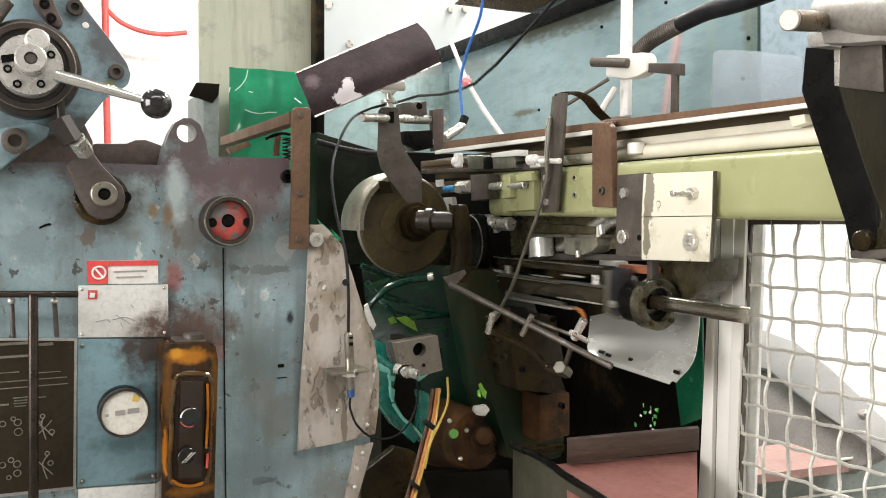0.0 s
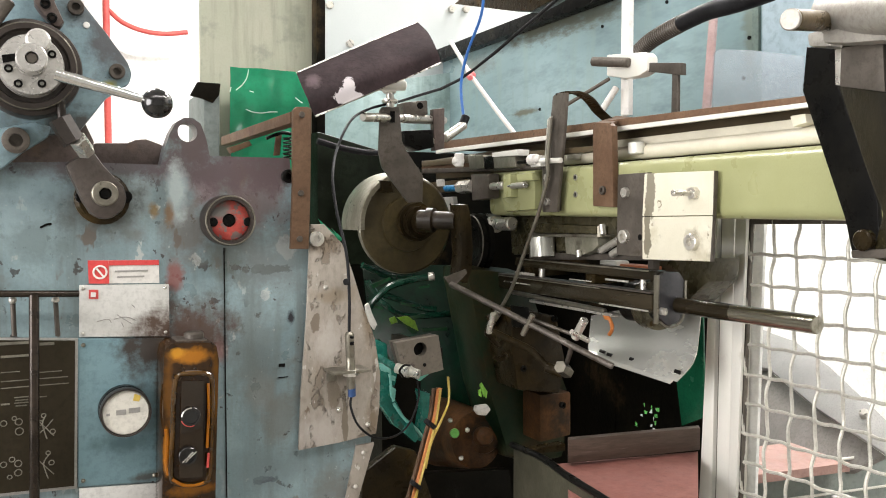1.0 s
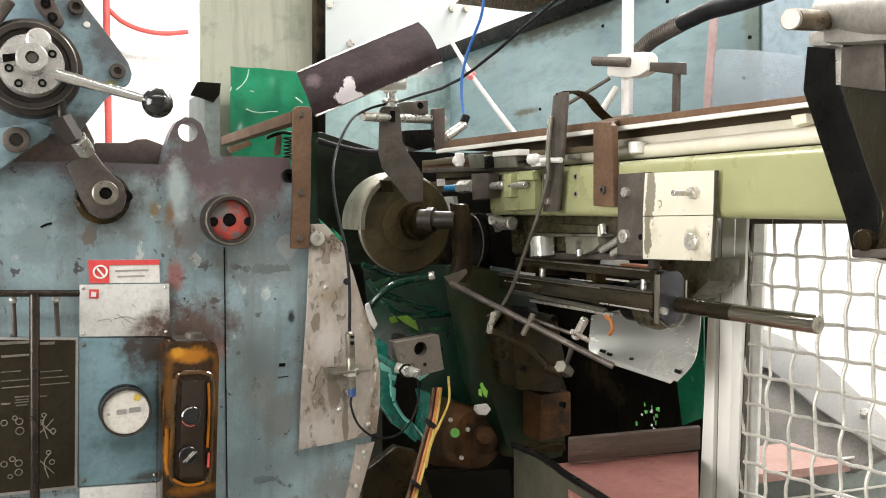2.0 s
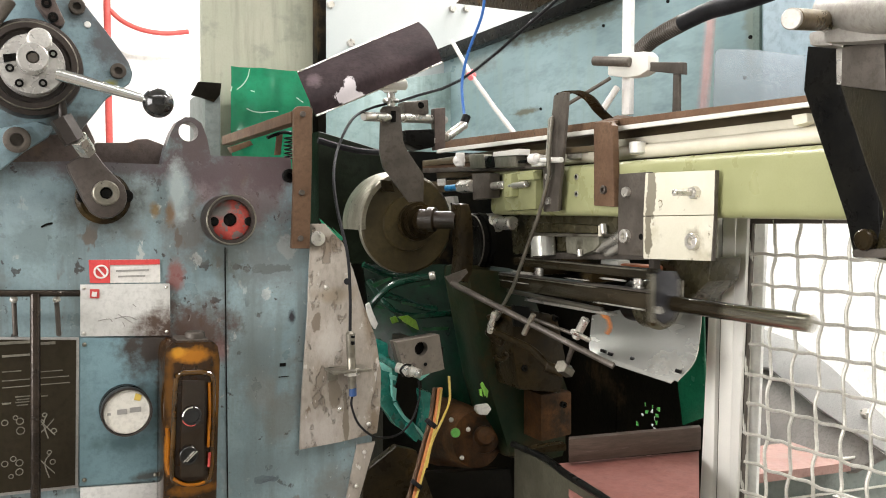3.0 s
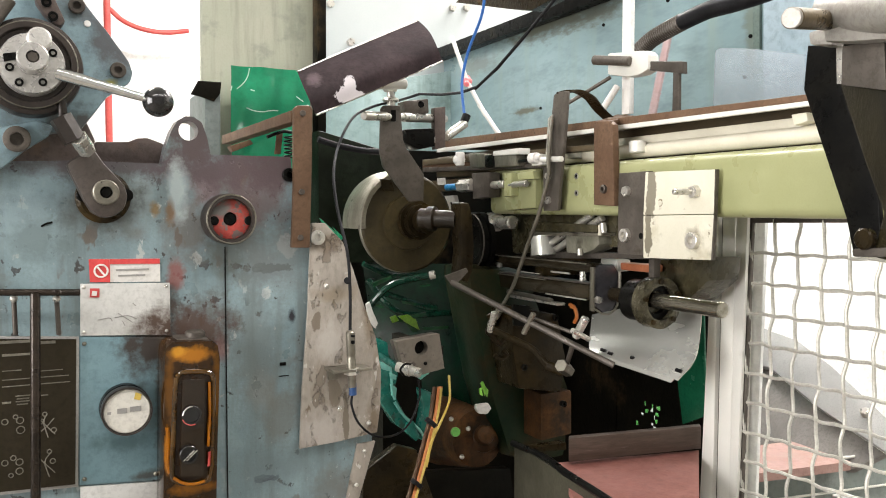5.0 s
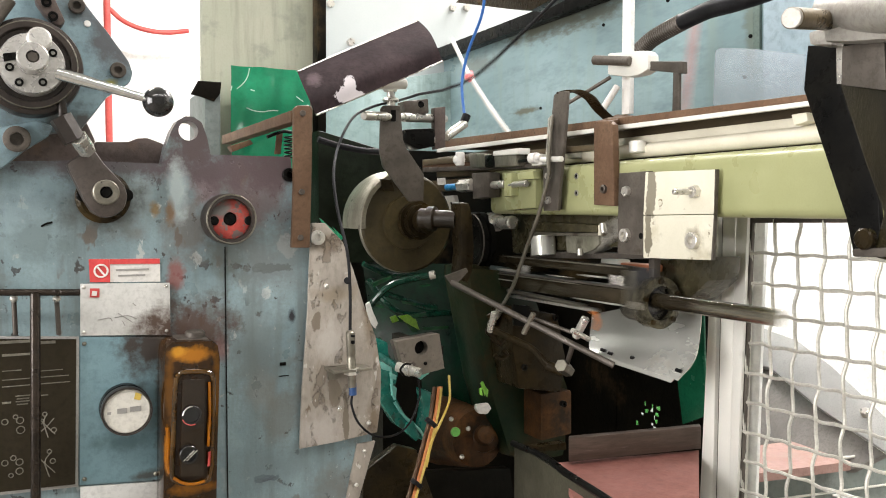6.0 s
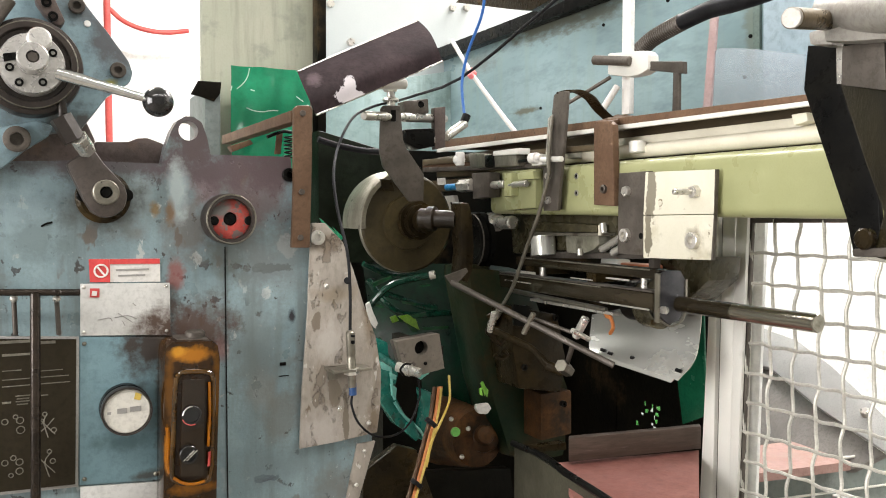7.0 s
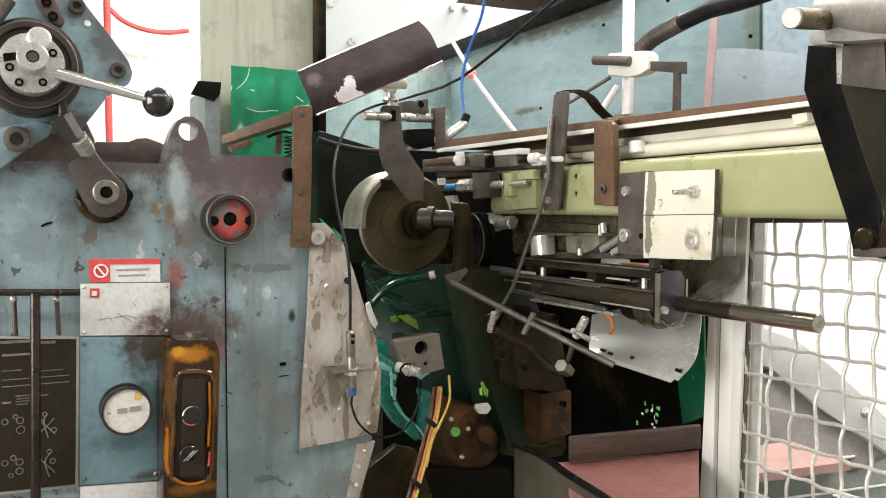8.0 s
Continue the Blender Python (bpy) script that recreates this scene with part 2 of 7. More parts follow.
OFFWHITE = mat("white_enamel_sheet", (0.50, 0.55, 0.55), (0.62, 0.66, 0.65), 0.35, 0, 1.6, 200, 0.02, speck=0.2, stain=(0.45, 0.50, 0.48), stain_at=0.62, stain_scale=3)
RED = mat("red_paint", (0.42, 0.045, 0.04), (0.52, 0.075, 0.06), 0.45, 0, 20, 120, 0.06)
SALMON = mat("salmon_tray_paint", (0.25, 0.10, 0.085), (0.34, 0.15, 0.125), 0.45, 0, 10, 90, 0.1, stain=(0.22, 0.10, 0.08), stain_at=0.52)
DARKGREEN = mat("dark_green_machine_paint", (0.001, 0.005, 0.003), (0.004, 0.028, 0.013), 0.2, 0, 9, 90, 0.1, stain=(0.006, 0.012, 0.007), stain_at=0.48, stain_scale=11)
AQUA = mat("aqua_casting_paint", (0.012, 0.13, 0.10), (0.030, 0.25, 0.195), 0.25, 0, 14, 90, 0.1, chips=(0.03, 0.08, 0.06), chip_at=0.62)
LEVERCHROME = mat("chrome_lever", (0.7, 0.7, 0.68), (0.78, 0.78, 0.75), 0.14, 1.0, 30, 260, 0.02)
KNOBBLACK = mat("glossy_black_bakelite", (0.008, 0.008, 0.008), (0.015, 0.014, 0.013), 0.14, 0, 20, 120, 0.02, clear=0.5)
PILLAR = mat("green_olive_pillar_paint", (0.005, 0.028, 0.014), (0.036, 0.026, 0.010), 0.34, 0, 6, 90, 0.15, stain=(0.045, 0.026, 0.009), stain_at=0.54, stain_scale=9)
RUSTBODY = mat("rust_orange_casting", (0.030, 0.015, 0.006), (0.13, 0.055, 0.017), 0.5, 0.1, 13, 110, 0.25, stain=(0.02, 0.014, 0.008), stain_at=0.5, stain_scale=16)
GREENSHEET = glassy("green_acrylic_sheet", (0.03, 0.40, 0.20), 0.16, 0.35)
DULL = mat("dull_turned_steel", (0.20, 0.185, 0.145), (0.32, 0.30, 0.25), 0.33, 0.7, 14, 120, 0.1, stain=(0.08, 0.065, 0.045), stain_at=0.55, stretch=(1, 3, 1))
SHEETSTEEL = mat("brushed_sheet_steel", (0.52, 0.52, 0.47), (0.66, 0.66, 0.61), 0.24, 0.5, 5, 240, 0.02, speck=0.2, stain=(0.36, 0.35, 0.30), stain_at=0.62, stain_scale=9, stretch=(1, 0.4, 1))
FLOORM = mat("oily_concrete_floor", (0.16, 0.15, 0.13), (0.24, 0.22, 0.19), 0.6, 0, 4, 60, 0.2, stain=(0.06, 0.05, 0.04), stain_at=0.52)
# for the unseen walls and ceiling: grey keeps their bounced light low
HALLGREY = mat("grey_low_bounce_paint", (0.30, 0.30, 0.29), (0.36, 0.36, 0.34), 0.7, 0, 3, 40, 0.05)
# oily surfaces; the near-black also stands in for deep shade inside the press
INTERIOR = mat("oily_shaded_interior", (0.004, 0.004, 0.003), (0.011, 0.009, 0.006), 0.4, 0.1, 9, 80, 0.2, stain=(0.06, 0.04, 0.02), stain_at=0.58)

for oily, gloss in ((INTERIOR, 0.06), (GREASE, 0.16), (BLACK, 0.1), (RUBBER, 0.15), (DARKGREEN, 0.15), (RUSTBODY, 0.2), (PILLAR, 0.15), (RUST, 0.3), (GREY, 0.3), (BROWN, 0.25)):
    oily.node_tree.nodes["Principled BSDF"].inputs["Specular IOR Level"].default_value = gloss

# ---- mesh helpers ----
ORIGIN = {}


def finish(bm, name, material, at):
    bmesh.ops.recalc_face_normals(bm, faces=bm.faces)
    for f in bm.faces:
        f.smooth = True
    for e in bm.edges:
        if len(e.link_faces) != 2 or e.calc_face_angle(0) > 0.6:
            e.smooth = False
    bmesh.ops.translate(bm, verts=bm.verts, vec=-Vector(at))
    me = bpy.data.meshes.new(name)
    bm.to_mesh(me)
    bm.free()
    me.materials.append(material)
    return me


def thing(name, base, label, category, group="", kind=""):
    ob = new(name)
    ob.location = base
    ORIGIN[ob.name] = Vector(base)
    return tagged(ob, label, category, group, kind)


def part(name, bm, material, parent, label=""):
    at = ORIGIN[parent.name]
    ob = new(name, finish(bm, name, material, at))
    ob.parent = parent
    ORIGIN[ob.name] = at
    return tagged(ob, label) if label else ob


def single(name, bm, material, label, category, group="", kind=""):
    """A top-level thing of one mesh, with its origin at the foot of its middle."""
    lo = [min(v.co[i] for v in bm.verts) for i in range(3)]
    hi = [max(v.co[i] for v in bm.verts) for i in range(3)]
    at = Vector(((lo[0] + hi[0]) / 2, (lo[1] + hi[1]) / 2, lo[2]))
    ob = new(name, finish(bm, name, material, at))
    ob.location = at
    ORIGIN[ob.name] = at
    return tagged(ob, label, category, group, kind)


def bevelled(bm, width, segments=2):
    if width > 0:
        bmesh.ops.recalc_face_normals(bm, faces=bm.faces)
        edges = [e for e in bm.edges if len(e.link_faces) == 2 and e.calc_face_angle(0) > 0.5]
        bmesh.ops.bevel(bm, geom=edges, offset=width, segments=segments, affect="EDGES", profile=0.6, clamp_overlap=True)
    return bm


def join(*bms):
    out = bmesh.new()
    for b in bms:
        me = bpy.data.meshes.new("joined")
        b.to_mesh(me)
        b.free()
        out.from_mesh(me)
        bpy.data.meshes.remove(me)
    return out


def prism(points, lift, bevel=0.0):
    """A solid from a flat outline of 3D points, thickened along the vector lift."""
    bm = bmesh.new()
    vs = [bm.verts.new(p) for p in points]
    f = bm.faces.new(vs)
    ext = bmesh.ops.extrude_face_region(bm, geom=[f])
    bmesh.ops.translate(bm, verts=[v for v in ext["geom"] if isinstance(v, bmesh.types.BMVert)], vec=Vector(lift))
    return bevelled(bm, bevel)


def plate_y(y0, y1, outline, bevel=0.0):
    return prism([(x, y0, z) for x, z in outline], (0, y1 - y0, 0), bevel)


def plate_x(x0, x1, outline, bevel=0.0):
    return prism([(x0, y, z) for y, z in outline], (x1 - x0, 0, 0), bevel)


def box(x0, x1, y0, y1, z0, z1, bevel=0.0):
    return plate_y(y0, y1, [(x0, z0), (x1, z0), (x1, z1), (x0, z1)], bevel)


def basis(way):
    way = Vector(way).normalized()
    side = way.orthogonal().normalized()
    return side, way.cross(side)


def lathe(p, q, profile, seg=28):
    """A turned body on the axis from p to q; profile: pairs of share of the length and radius."""
    p, q = Vector(p), Vector(q)
    u, v = basis(q - p)
    bm = bmesh.new()
    rings = []
    for s, r in profile:
        c = p.lerp(q, s)
        rings.append([bm.verts.new(c + (u * math.cos(a) + v * math.sin(a)) * r) for a in (2 * math.pi * i / seg for i in range(seg))])
    for a, b in zip(rings, rings[1:]):
        for i in range(seg):
            bm.faces.new((a[i], a[(i + 1) % seg], b[(i + 1) % seg], b[i]))
    bm.faces.new(rings[0])
    bm.faces.new(rings[-1])
    return bm


def rod(p, q, r, seg=20, edge=None):
    length = (Vector(q) - Vector(p)).length
    e = min(r * 0.18 if edge is None else edge, length * 0.3)
    s = e / max(length, 1e-6)
    return lathe(p, q, [(0, r - e), (s, r), (1 - s, r), (1, r - e)], seg)


def hollow(p, q, r_out, r_in, deep=1.0, seg=32):
    """A turned body with a blind hole that opens at p."""
    e = 0.06 * (r_out - r_in)
    return lathe(p, q, [(deep, 0.0005), (deep, r_in), (0.0, r_in), (0, r_in + e), (0, r_out - 3 * e), (0.06, r_out), (1, r_out)], seg)


def hexagon(p, q, r):
    return rod(p, q, r, 6, r * 0.05)


def curve_points(points, n=8):
    pts = [Vector(p) for p in points]
    pts = [2 * pts[0] - pts[1]] + pts + [2 * pts[-1] - pts[-2]]
    out = []
    for a, b, c, d in zip(pts, pts[1:], pts[2:], pts[3:]):
        for i in range(n):
            t = i / n
            out.append(0.5 * ((2 * b) + (c - a) * t + (2 * a - 5 * b + 4 * c - d) * t * t + (3 * b - a - 3 * c + d) * t ** 3))
    return out + [pts[-2]]


def tube(points, r, seg=10, n=8, ribs=0.0):
    """A cable or hose along a smooth line through the points; ribs: the share by which every other ring stands out."""
    line = curve_points(points, n)
    bm = bmesh.new()
    rings = []
    side = None
    for i, p in enumerate(line):
        way = (line[min(i + 1, len(line) - 1)] - line[max(i - 1, 0)]).normalized()
        side = basis(way)[0] if side is None else (side - way * side.dot(way)).normalized()
        up = way.cross(side)
        rr = r * (1 + (ribs if i % 2 else 0))
        rings.append([bm.verts.new(p + (side * math.cos(a) + up * math.sin(a)) * rr) for a in (2 * math.pi * k / seg for k in range(seg))])
    for a, b in zip(rings, rings[1:]):
        for k in range(seg):
            bm.faces.new((a[k], a[(k + 1) % seg], b[(k + 1) % seg], b[k]))
    bm.faces.new(rings[0])
    bm.faces.new(rings[-1])
    return bm


def strip(points, width, thick):
    """A flat strap along a smooth line: width is a vector across it, thick a vector through it."""
    line, w, t = curve_points(points, 6), Vector(width) / 2, Vector(thick) / 2
    bm = bmesh.new()
    rings = [[bm.verts.new(p + a) for a in (w + t, w - t, -w - t, -w + t)] for p in line]
    for a, b in zip(rings, rings[1:]):
        for k in range(4):
            bm.faces.new((a[k], a[(k + 1) % 4], b[(k + 1) % 4], b[k]))
    bm.faces.new(rings[0])
    bm.faces.new(rings[-1])
    return bm


def ball(c, r, squash=1.0):
    bm = bmesh.new()
    bmesh.ops.create_uvsphere(bm, u_segments=24, v_segments=14, radius=r)
    bmesh.ops.scale(bm, vec=(1, 1, squash), verts=bm.verts)
    bmesh.ops.translate(bm, vec=Vector(c), verts=bm.verts)
    return bm


def bolt_y(xz, y, r, parent=None, name="bolt", material=None, socket=True):
    """A socket-head screw that stands out of a plate towards the operator."""
    x, z = xz
    bm = hollow((x, y - r * 0.7, z), (x, y + 0.004, z), r, r * 0.5, 0.6, 20) if socket else hexagon((x, y - r * 0.8, z), (x, y + 0.004, z), r)
    return part(name, bm, material or BLACK, parent)


def bolt_x(yz, x, r, parent=None, name="bolt", material=None, socket=False):
    y, z = yz
    bm = hollow((x - r * 0.7, y, z), (x + 0.004, y, z), r, r * 0.5, 0.6, 20) if socket else hexagon((x - r * 0.8, y, z), (x + 0.004, y, z), r)
    return part(name, bm, material or STEEL, parent)


# ---- the hall ----
single("floor", box(-3.2, 3.6, -3.2, 6.2, -0.1, 0.0), FLOORM, "oily grey concrete floor of the hall", "floor", kind="structure")
single("ceiling", box(-3.2, 3.6, -3.2, 6.2, 3.9, 4.0), HALLGREY, "unseen hall ceiling, grey to cut bounced light", "ceiling", kind="structure")
single("wall_north", box(-3.2, 3.6, 6.1, 6.2, 0.0, 3.9), WHITE, "bright white painted hall wall", "wall", kind="structure")
single("wall_south", box(-3.2, 3.6, -3.2, -3.1, 0.0, 3.9), HALLGREY, "unseen hall wall, grey to cut bounced light", "wall", kind="structure")
# unseen west wall; its window is added to carry the fill light
west = thing("wall_west", (-3.15, 0, 0), "unseen grey hall wall with an added tall window", "wall", kind="structure")
part("masonry", join(box(-3.2, -3.1, -3.1, -1.45, 0.0, 3.9), box(-3.2, -3.1, 1.05, 6.1, 0.0, 3.9), box(-3.2, -3.1, -1.45, 1.05, 0.0, 0.55), box(-3.2, -3.1, -1.45, 1.05, 2.85, 3.9)), HALLGREY, west)
win = thing("added_window", (-3.15, -0.2, 0.55), "unseen white framed window added for the fill light", "window", kind="structure")
part("window_frame", join(box(-3.18, -3.12, -1.45, -1.39, 0.55, 2.85), box(-3.18, -3.12, 0.99, 1.05, 0.55, 2.85), box(-3.18, -3.12, -0.23, -0.17, 0.55, 2.85),
                          box(-3.18, -3.12, -1.39, 0.99, 0.55, 0.61), box(-3.18, -3.12, -1.39, 0.99, 2.79, 2.85)), WHITE, win)
single("wall_east", box(3.5, 3.6, -3.1, 6.1, 0.0, 3.9), WHITE, "bright white painted hall wall", "wall", kind="structure")
TUBE = glow("fluorescent_tube", (1.0, 0.98, 0.94), 4.0)
# luminaires are assumed, out of view, one for each area lamp
for lx, ly in LAMPS:
    lum = thing("ceiling_light", (lx, ly, 3.9), "assumed white fluorescent ceiling light, out of view, in a sheet housing", "ceiling light", "ceiling lights of the hall")
    part("housing", box(lx - 0.8, lx + 0.8, ly - 0.17, ly + 0.17, 3.80, 3.9, 0.004), WHITE, lum)
    for off in (-0.08, 0.08):
        part("tube", rod((lx - 0.74, ly + off, 3.77), (lx + 0.74, ly + off, 3.77), 0.014), TUBE, lum, "lit white fluorescent tube")

# ---- press frame: the blue side plate ----
frame_plate = thing("machine_frame", (0.1, 1.12, 0), "worn blue painted steel side frame with rusty top edge", "machine frame")
OUT = [(-0.1554, 1.4009), (0.0288, 1.4075), (0.0615, 1.409), (0.1603, 1.4074), (0.1653, 1.4291), (0.1716, 1.4475), (0.1792, 1.4611), (0.1889, 1.4671), (0.1992, 1.4669), (0.2088, 1.4603), (0.2155, 1.4422), (0.2195, 1.4202), (0.323, 1.4203), (0.3273, 1.3838), (0.3485, 1.3162), (0.3922, 1.277), (0.4248, 1.2055), (0.4422, 1.1331), (0.4366, 1.0236), (0.4085, 0.946), (0.3562, 0.7099), (0.3496, -0.2751), (-0.1888, 0.0686)]
HOLE = (0.1927, 1.449)


def drilled(outline, hole, r, y0, y1):
    """A plate with a round hole, cut along a slit from the hole to the nearest corner of its outline."""
    cx, cz = hole
    k = min(range(len(outline)), key=lambda i: (outline[i][0] - cx) ** 2 + (outline[i][1] - cz) ** 2)
    start = math.atan2(outline[k][1] - cz, outline[k][0] - cx)
    area = sum(a[0] * b[1] - b[0] * a[1] for a, b in zip(outline, outline[1:] + outline[:1]))
    turn = -1 if area > 0 else 1
    loop = [(cx + r * math.cos(start + turn * 2 * math.pi * i / 24), cz + r * math.sin(start + turn * 2 * math.pi * i / 24)) for i in range(25)]
    eps = 2e-5
    loop[-1] = (loop[-1][0] + eps, loop[-1][1] + eps)
    pts = outline[:k + 1] + loop + [(outline[k][0] + eps, outline[k][1] + eps)] + outline[k + 1:]
    return plate_y(y0, y1, pts)


part("side_plate", drilled(OUT, HOLE, 0.012, 1.10, 1.13), BLUE_FRAME, frame_plate)
part("rear_ridge", plate_y(1.15, 1.19, [(0.0771, 1.4029), (0.0881, 1.4355), (0.1274, 1.4369), (0.1376, 1.4416), (0.15, 1.4428), (0.1596, 1.4395), (0.1707, 1.4355), (0.1703, 1.405)], 0.003), RUST, frame_plate, "rusty brown rear ridge")
for q in ((0.4233, 1.0156), (0.4114, 0.9697)):
    part("strip_screw", ball((q[0], 1.094, q[1]), 0.003), STEEL, frame_plate)
part("edge_strip", plate_y(1.094, 1.099, [(0.4133, 1.0264), (0.4402, 1.0278), (0.4146, 0.947), (0.3964, 0.9498)], 0.001), FLAKED, frame_plate, "grey edge strip")

guard = thing("guard_plate", (0.4, 1.09, 0.9), "grey guard plate with flaking paint bolted to the frame", "guard plate")
part("sheet", plate_y(1.088, 1.0935, [(0.3478, 1.3329), (0.3666, 1.3328), (0.392, 1.3067), (0.4064, 1.2695), (0.421, 1.2224), (0.4391, 1.1744), (0.4465, 1.1265), (0.4455, 1.079), (0.4403, 1.0415), (0.3872, 1.0353), (0.3292, 1.0317), (0.3329, 1.1059), (0.3415, 1.2112), (0.3451, 1.2864)], 0.0012), FLAKED, guard)

# ---- teal sheet housing behind the beam ----
housing = thing("machine_housing", (1.35, 1.6, 1.3), "large teal painted sheet steel machine housing", "machine housing", kind="structure")
part("side_sheet", plate_x(1.3, 1.33, [(0.8200, 1.8640), (0.8200, 1.3763), (3.6503, 1.375), (3.6503, 1.8544)], 0.002), TEALSIDE, housing)
part("top_rail", plate_x(1.27, 1.34, [(0.8200, 1.8950), (0.8200, 1.8650), (3.5659, 1.8476), (3.5652, 1.8918)], 0.002), BLACK, housing, "dark top rail")
part("leg", box(1.302, 1.328, 2.0, 2.06, 0.0, 1.45, 0.003), TEAL, housing)
part("leg", box(1.302, 1.328, 0.2, 0.26, 0.0, 1.45, 0.003), TEAL, housing)
part("seam", plate_x(1.292, 1.299, [(1.2367, 1.798), (1.2196, 1.794), (1.2168, 1.661), (1.2339, 1.6638)], 0.001), mat("dirty_teal_seam", (0.13, 0.18, 0.16), (0.2, 0.27, 0.24), 0.5), housing, "dirty seam")
part("pale_cover", plate_x(1.288, 1.2915, [(1.2067, 1.8219), (0.8197, 1.7233), (0.8108, 1.389), (1.1985, 1.4321)], 0.001), mat("pale_blue_cover_paint", (0.30, 0.40, 0.46), (0.40, 0.50, 0.55), 0.36, 0, 4, 60, 0.04, stain=(0.24, 0.32, 0.35), stain_at=0.56), housing, "pale blue cover")
part("rear_cheek", plate_y(2.55, 2.58, [(0.8492, 1.6993), (0.9878, 1.7145), (1.1452, 1.7825), (1.7651, 1.9057), (1.769, 1.381), (0.847, 1.3769)], 0.002), TEAL, housing)
rear = single("rear_sheet", plate_y(2.6, 2.64, [(0.8692, 2.2282), (2.3263, 2.4393), ((2.3417, 1.451)[0], 0), ((0.864, 1.4312)[0], 0)], 0.002), OFFWHITE, "white enamelled rear sheet of the machine", "panel", kind="structure")

# ---- grey-olive column ----
col = thing("column", (0.4, 1.9, 0), "grey-olive painted steel column behind the frame", "column")
part("front_face", plate_y(1.9, 1.92, [(0.3644, 2.0483), (0.6184, 2.0909), ((0.6125, 1.2389)[0], 0), ((0.3546, 1.2454)[0], 0)], 0.003), COLUMN, col)
part("edge_angle", plate_y(1.86, 1.899, [(0.6145, 2.0835), (0.6346, 2.0869), (0.6294, 1.2917), (0.6091, 1.292)], 0.002), INTERIOR, col, "dark edge angle")
part("side_post", plate_y(1.72, 1.89, [(0.3338, 1.5892), (0.3647, 1.5956), (0.3628, 1.4346), (0.3319, 1.4339)], 0.003), mat("grey_teal_post_paint", (0.12, 0.145, 0.135), (0.20, 0.23, 0.215), 0.5, 0, 9, 90, 0.1, stain=(0.10, 0.11, 0.10), stain_at=0.55), col)
# the post is solid; a near-black plate paints the shade of its opening
part("post_opening", plate_y(1.712, 1.7195, [(0.3055, 1.5757), (0.3199, 1.6028), (0.3647, 1.6025), (0.3622, 1.5802), (0.3499, 1.5639), (0.3260, 1.5714)], 0.001), INTERIOR, col, "dark plate for the post's shaded opening")
sheet = bmesh.new()
c0, c1 = (0.4121, 1.6584), (0.5869, 1.2933)
NX, NZ2 = 26, 34
rows = []
for i in range(NX + 1):
    u = i / NX
    rows.append([sheet.verts.new((c0[0] + (c1[0] - c0[0]) * u, 1.838 + 0.012 * noise.noise(Vector((u * 3.1, v * 4.0 + u * 2, 0.3))) + 0.004 * math.sin(9 * u + 5 * v) + 0.007 * noise.noise(Vector((u * 7, v * 8, 2))), c0[1] + (c1[1] - c0[1]) * v))
                 for v in (j / NZ2 for j in range(NZ2 + 1))])
faces = [sheet.faces.new((a[j], a[j + 1], b[j + 1], b[j])) for a, b in zip(rows, rows[1:]) for j in range(NZ2)]
ext = bmesh.ops.extrude_face_region(sheet, geom=faces)
bmesh.ops.translate(sheet, verts=[v for v in ext["geom"] if isinstance(v, bmesh.types.BMVert)], vec=(0, 0.002, 0))
CREASE_GLINT = mat("pale_green_crease_glint", (0.45, 0.66, 0.55), (0.6, 0.75, 0.66), 0.3)
plastic = single("green_sheet", sheet, GREENSHEET, "wrinkled green translucent plastic sheet fixed to the column", "plastic sheet")

# pale tubes paint the specular streaks along scratches and creases
for pts in ([(0.4464, 1.8180, 1.6515), (0.4426, 1.8180, 1.6345), (0.4328, 1.8180, 1.6184), (0.4196, 1.8180, 1.6068)], [(0.4395, 1.8180, 1.5675), (0.4540, 1.8180, 1.5623), (0.4735, 1.8180, 1.5609), (0.4907, 1.8180, 1.5642), (0.5081, 1.8180, 1.5651)], [(0.5486, 1.8180, 1.5979), (0.5550, 1.8180, 1.5933), (0.5639, 1.8180, 1.5877)], [(0.4484, 1.8180, 1.6063), (0.4568, 1.8180, 1.6044)], [(0.4089, 1.8180, 1.6121), (0.4064, 1.8180, 1.6025)]):
    part("crease", tube(pts, 0.0011, 6, 4), CREASE_GLINT, plastic, "pale painted glint on a crease")

# ---- conveyor beam ----
INNERRAIL = mat("brown_rail_and_gap_shade", (0.058, 0.042, 0.022), (0.13, 0.10, 0.058), 0.35, 0, 12, 200, 0.1, stretch=(1, 0.25, 1), stain=(0.16, 0.14, 0.095), stain_at=0.6)
beam = thing("beam", (0.85, 1.1, 1.35), "olive green painted square steel beam", "beam")
part("tube_body", bevelled(plate_x(0.80, 0.88, [(0.5041, 1.4245), (0.502, 1.3395), (1.4104, 1.3425), (1.4108, 1.424)]), 0.016, 5), OLIVE, beam)
part("top_rail", plate_x(0.83, 0.98, [(0.5000, 1.4820), (1.7000, 1.5034), (1.7000, 1.4860), (0.5000, 1.4760)], 0.001), BROWN, beam, "brown top rail")
part("leg", box(0.81, 0.87, 0.34, 0.40, 0.0, 1.34, 0.003), OLIVE, beam)
part("light_strip", plate_x(0.822, 0.83, [(0.5200, 1.4750), (1.6800, 1.4848), (1.6800, 1.4760), (0.5200, 1.4697)], 0.0005), ALU, beam, "bright steel strip")
# its dark brown carries the shadow in the gap below the bright strip
part("inner_rail", plate_x(0.87, 0.90, [(0.5497, 1.4835), (0.5478, 1.4158), (1.7783, 1.425), (1.7783, 1.4707)], 0.002), INNERRAIL, beam, "inner rail, brown for the shadowed gap")
part("round_bar", rod((0.850, 0.35, 1.4400), (0.850, 1.3, 1.4405), 0.0108), CREAM, beam, "cream painted round bar")
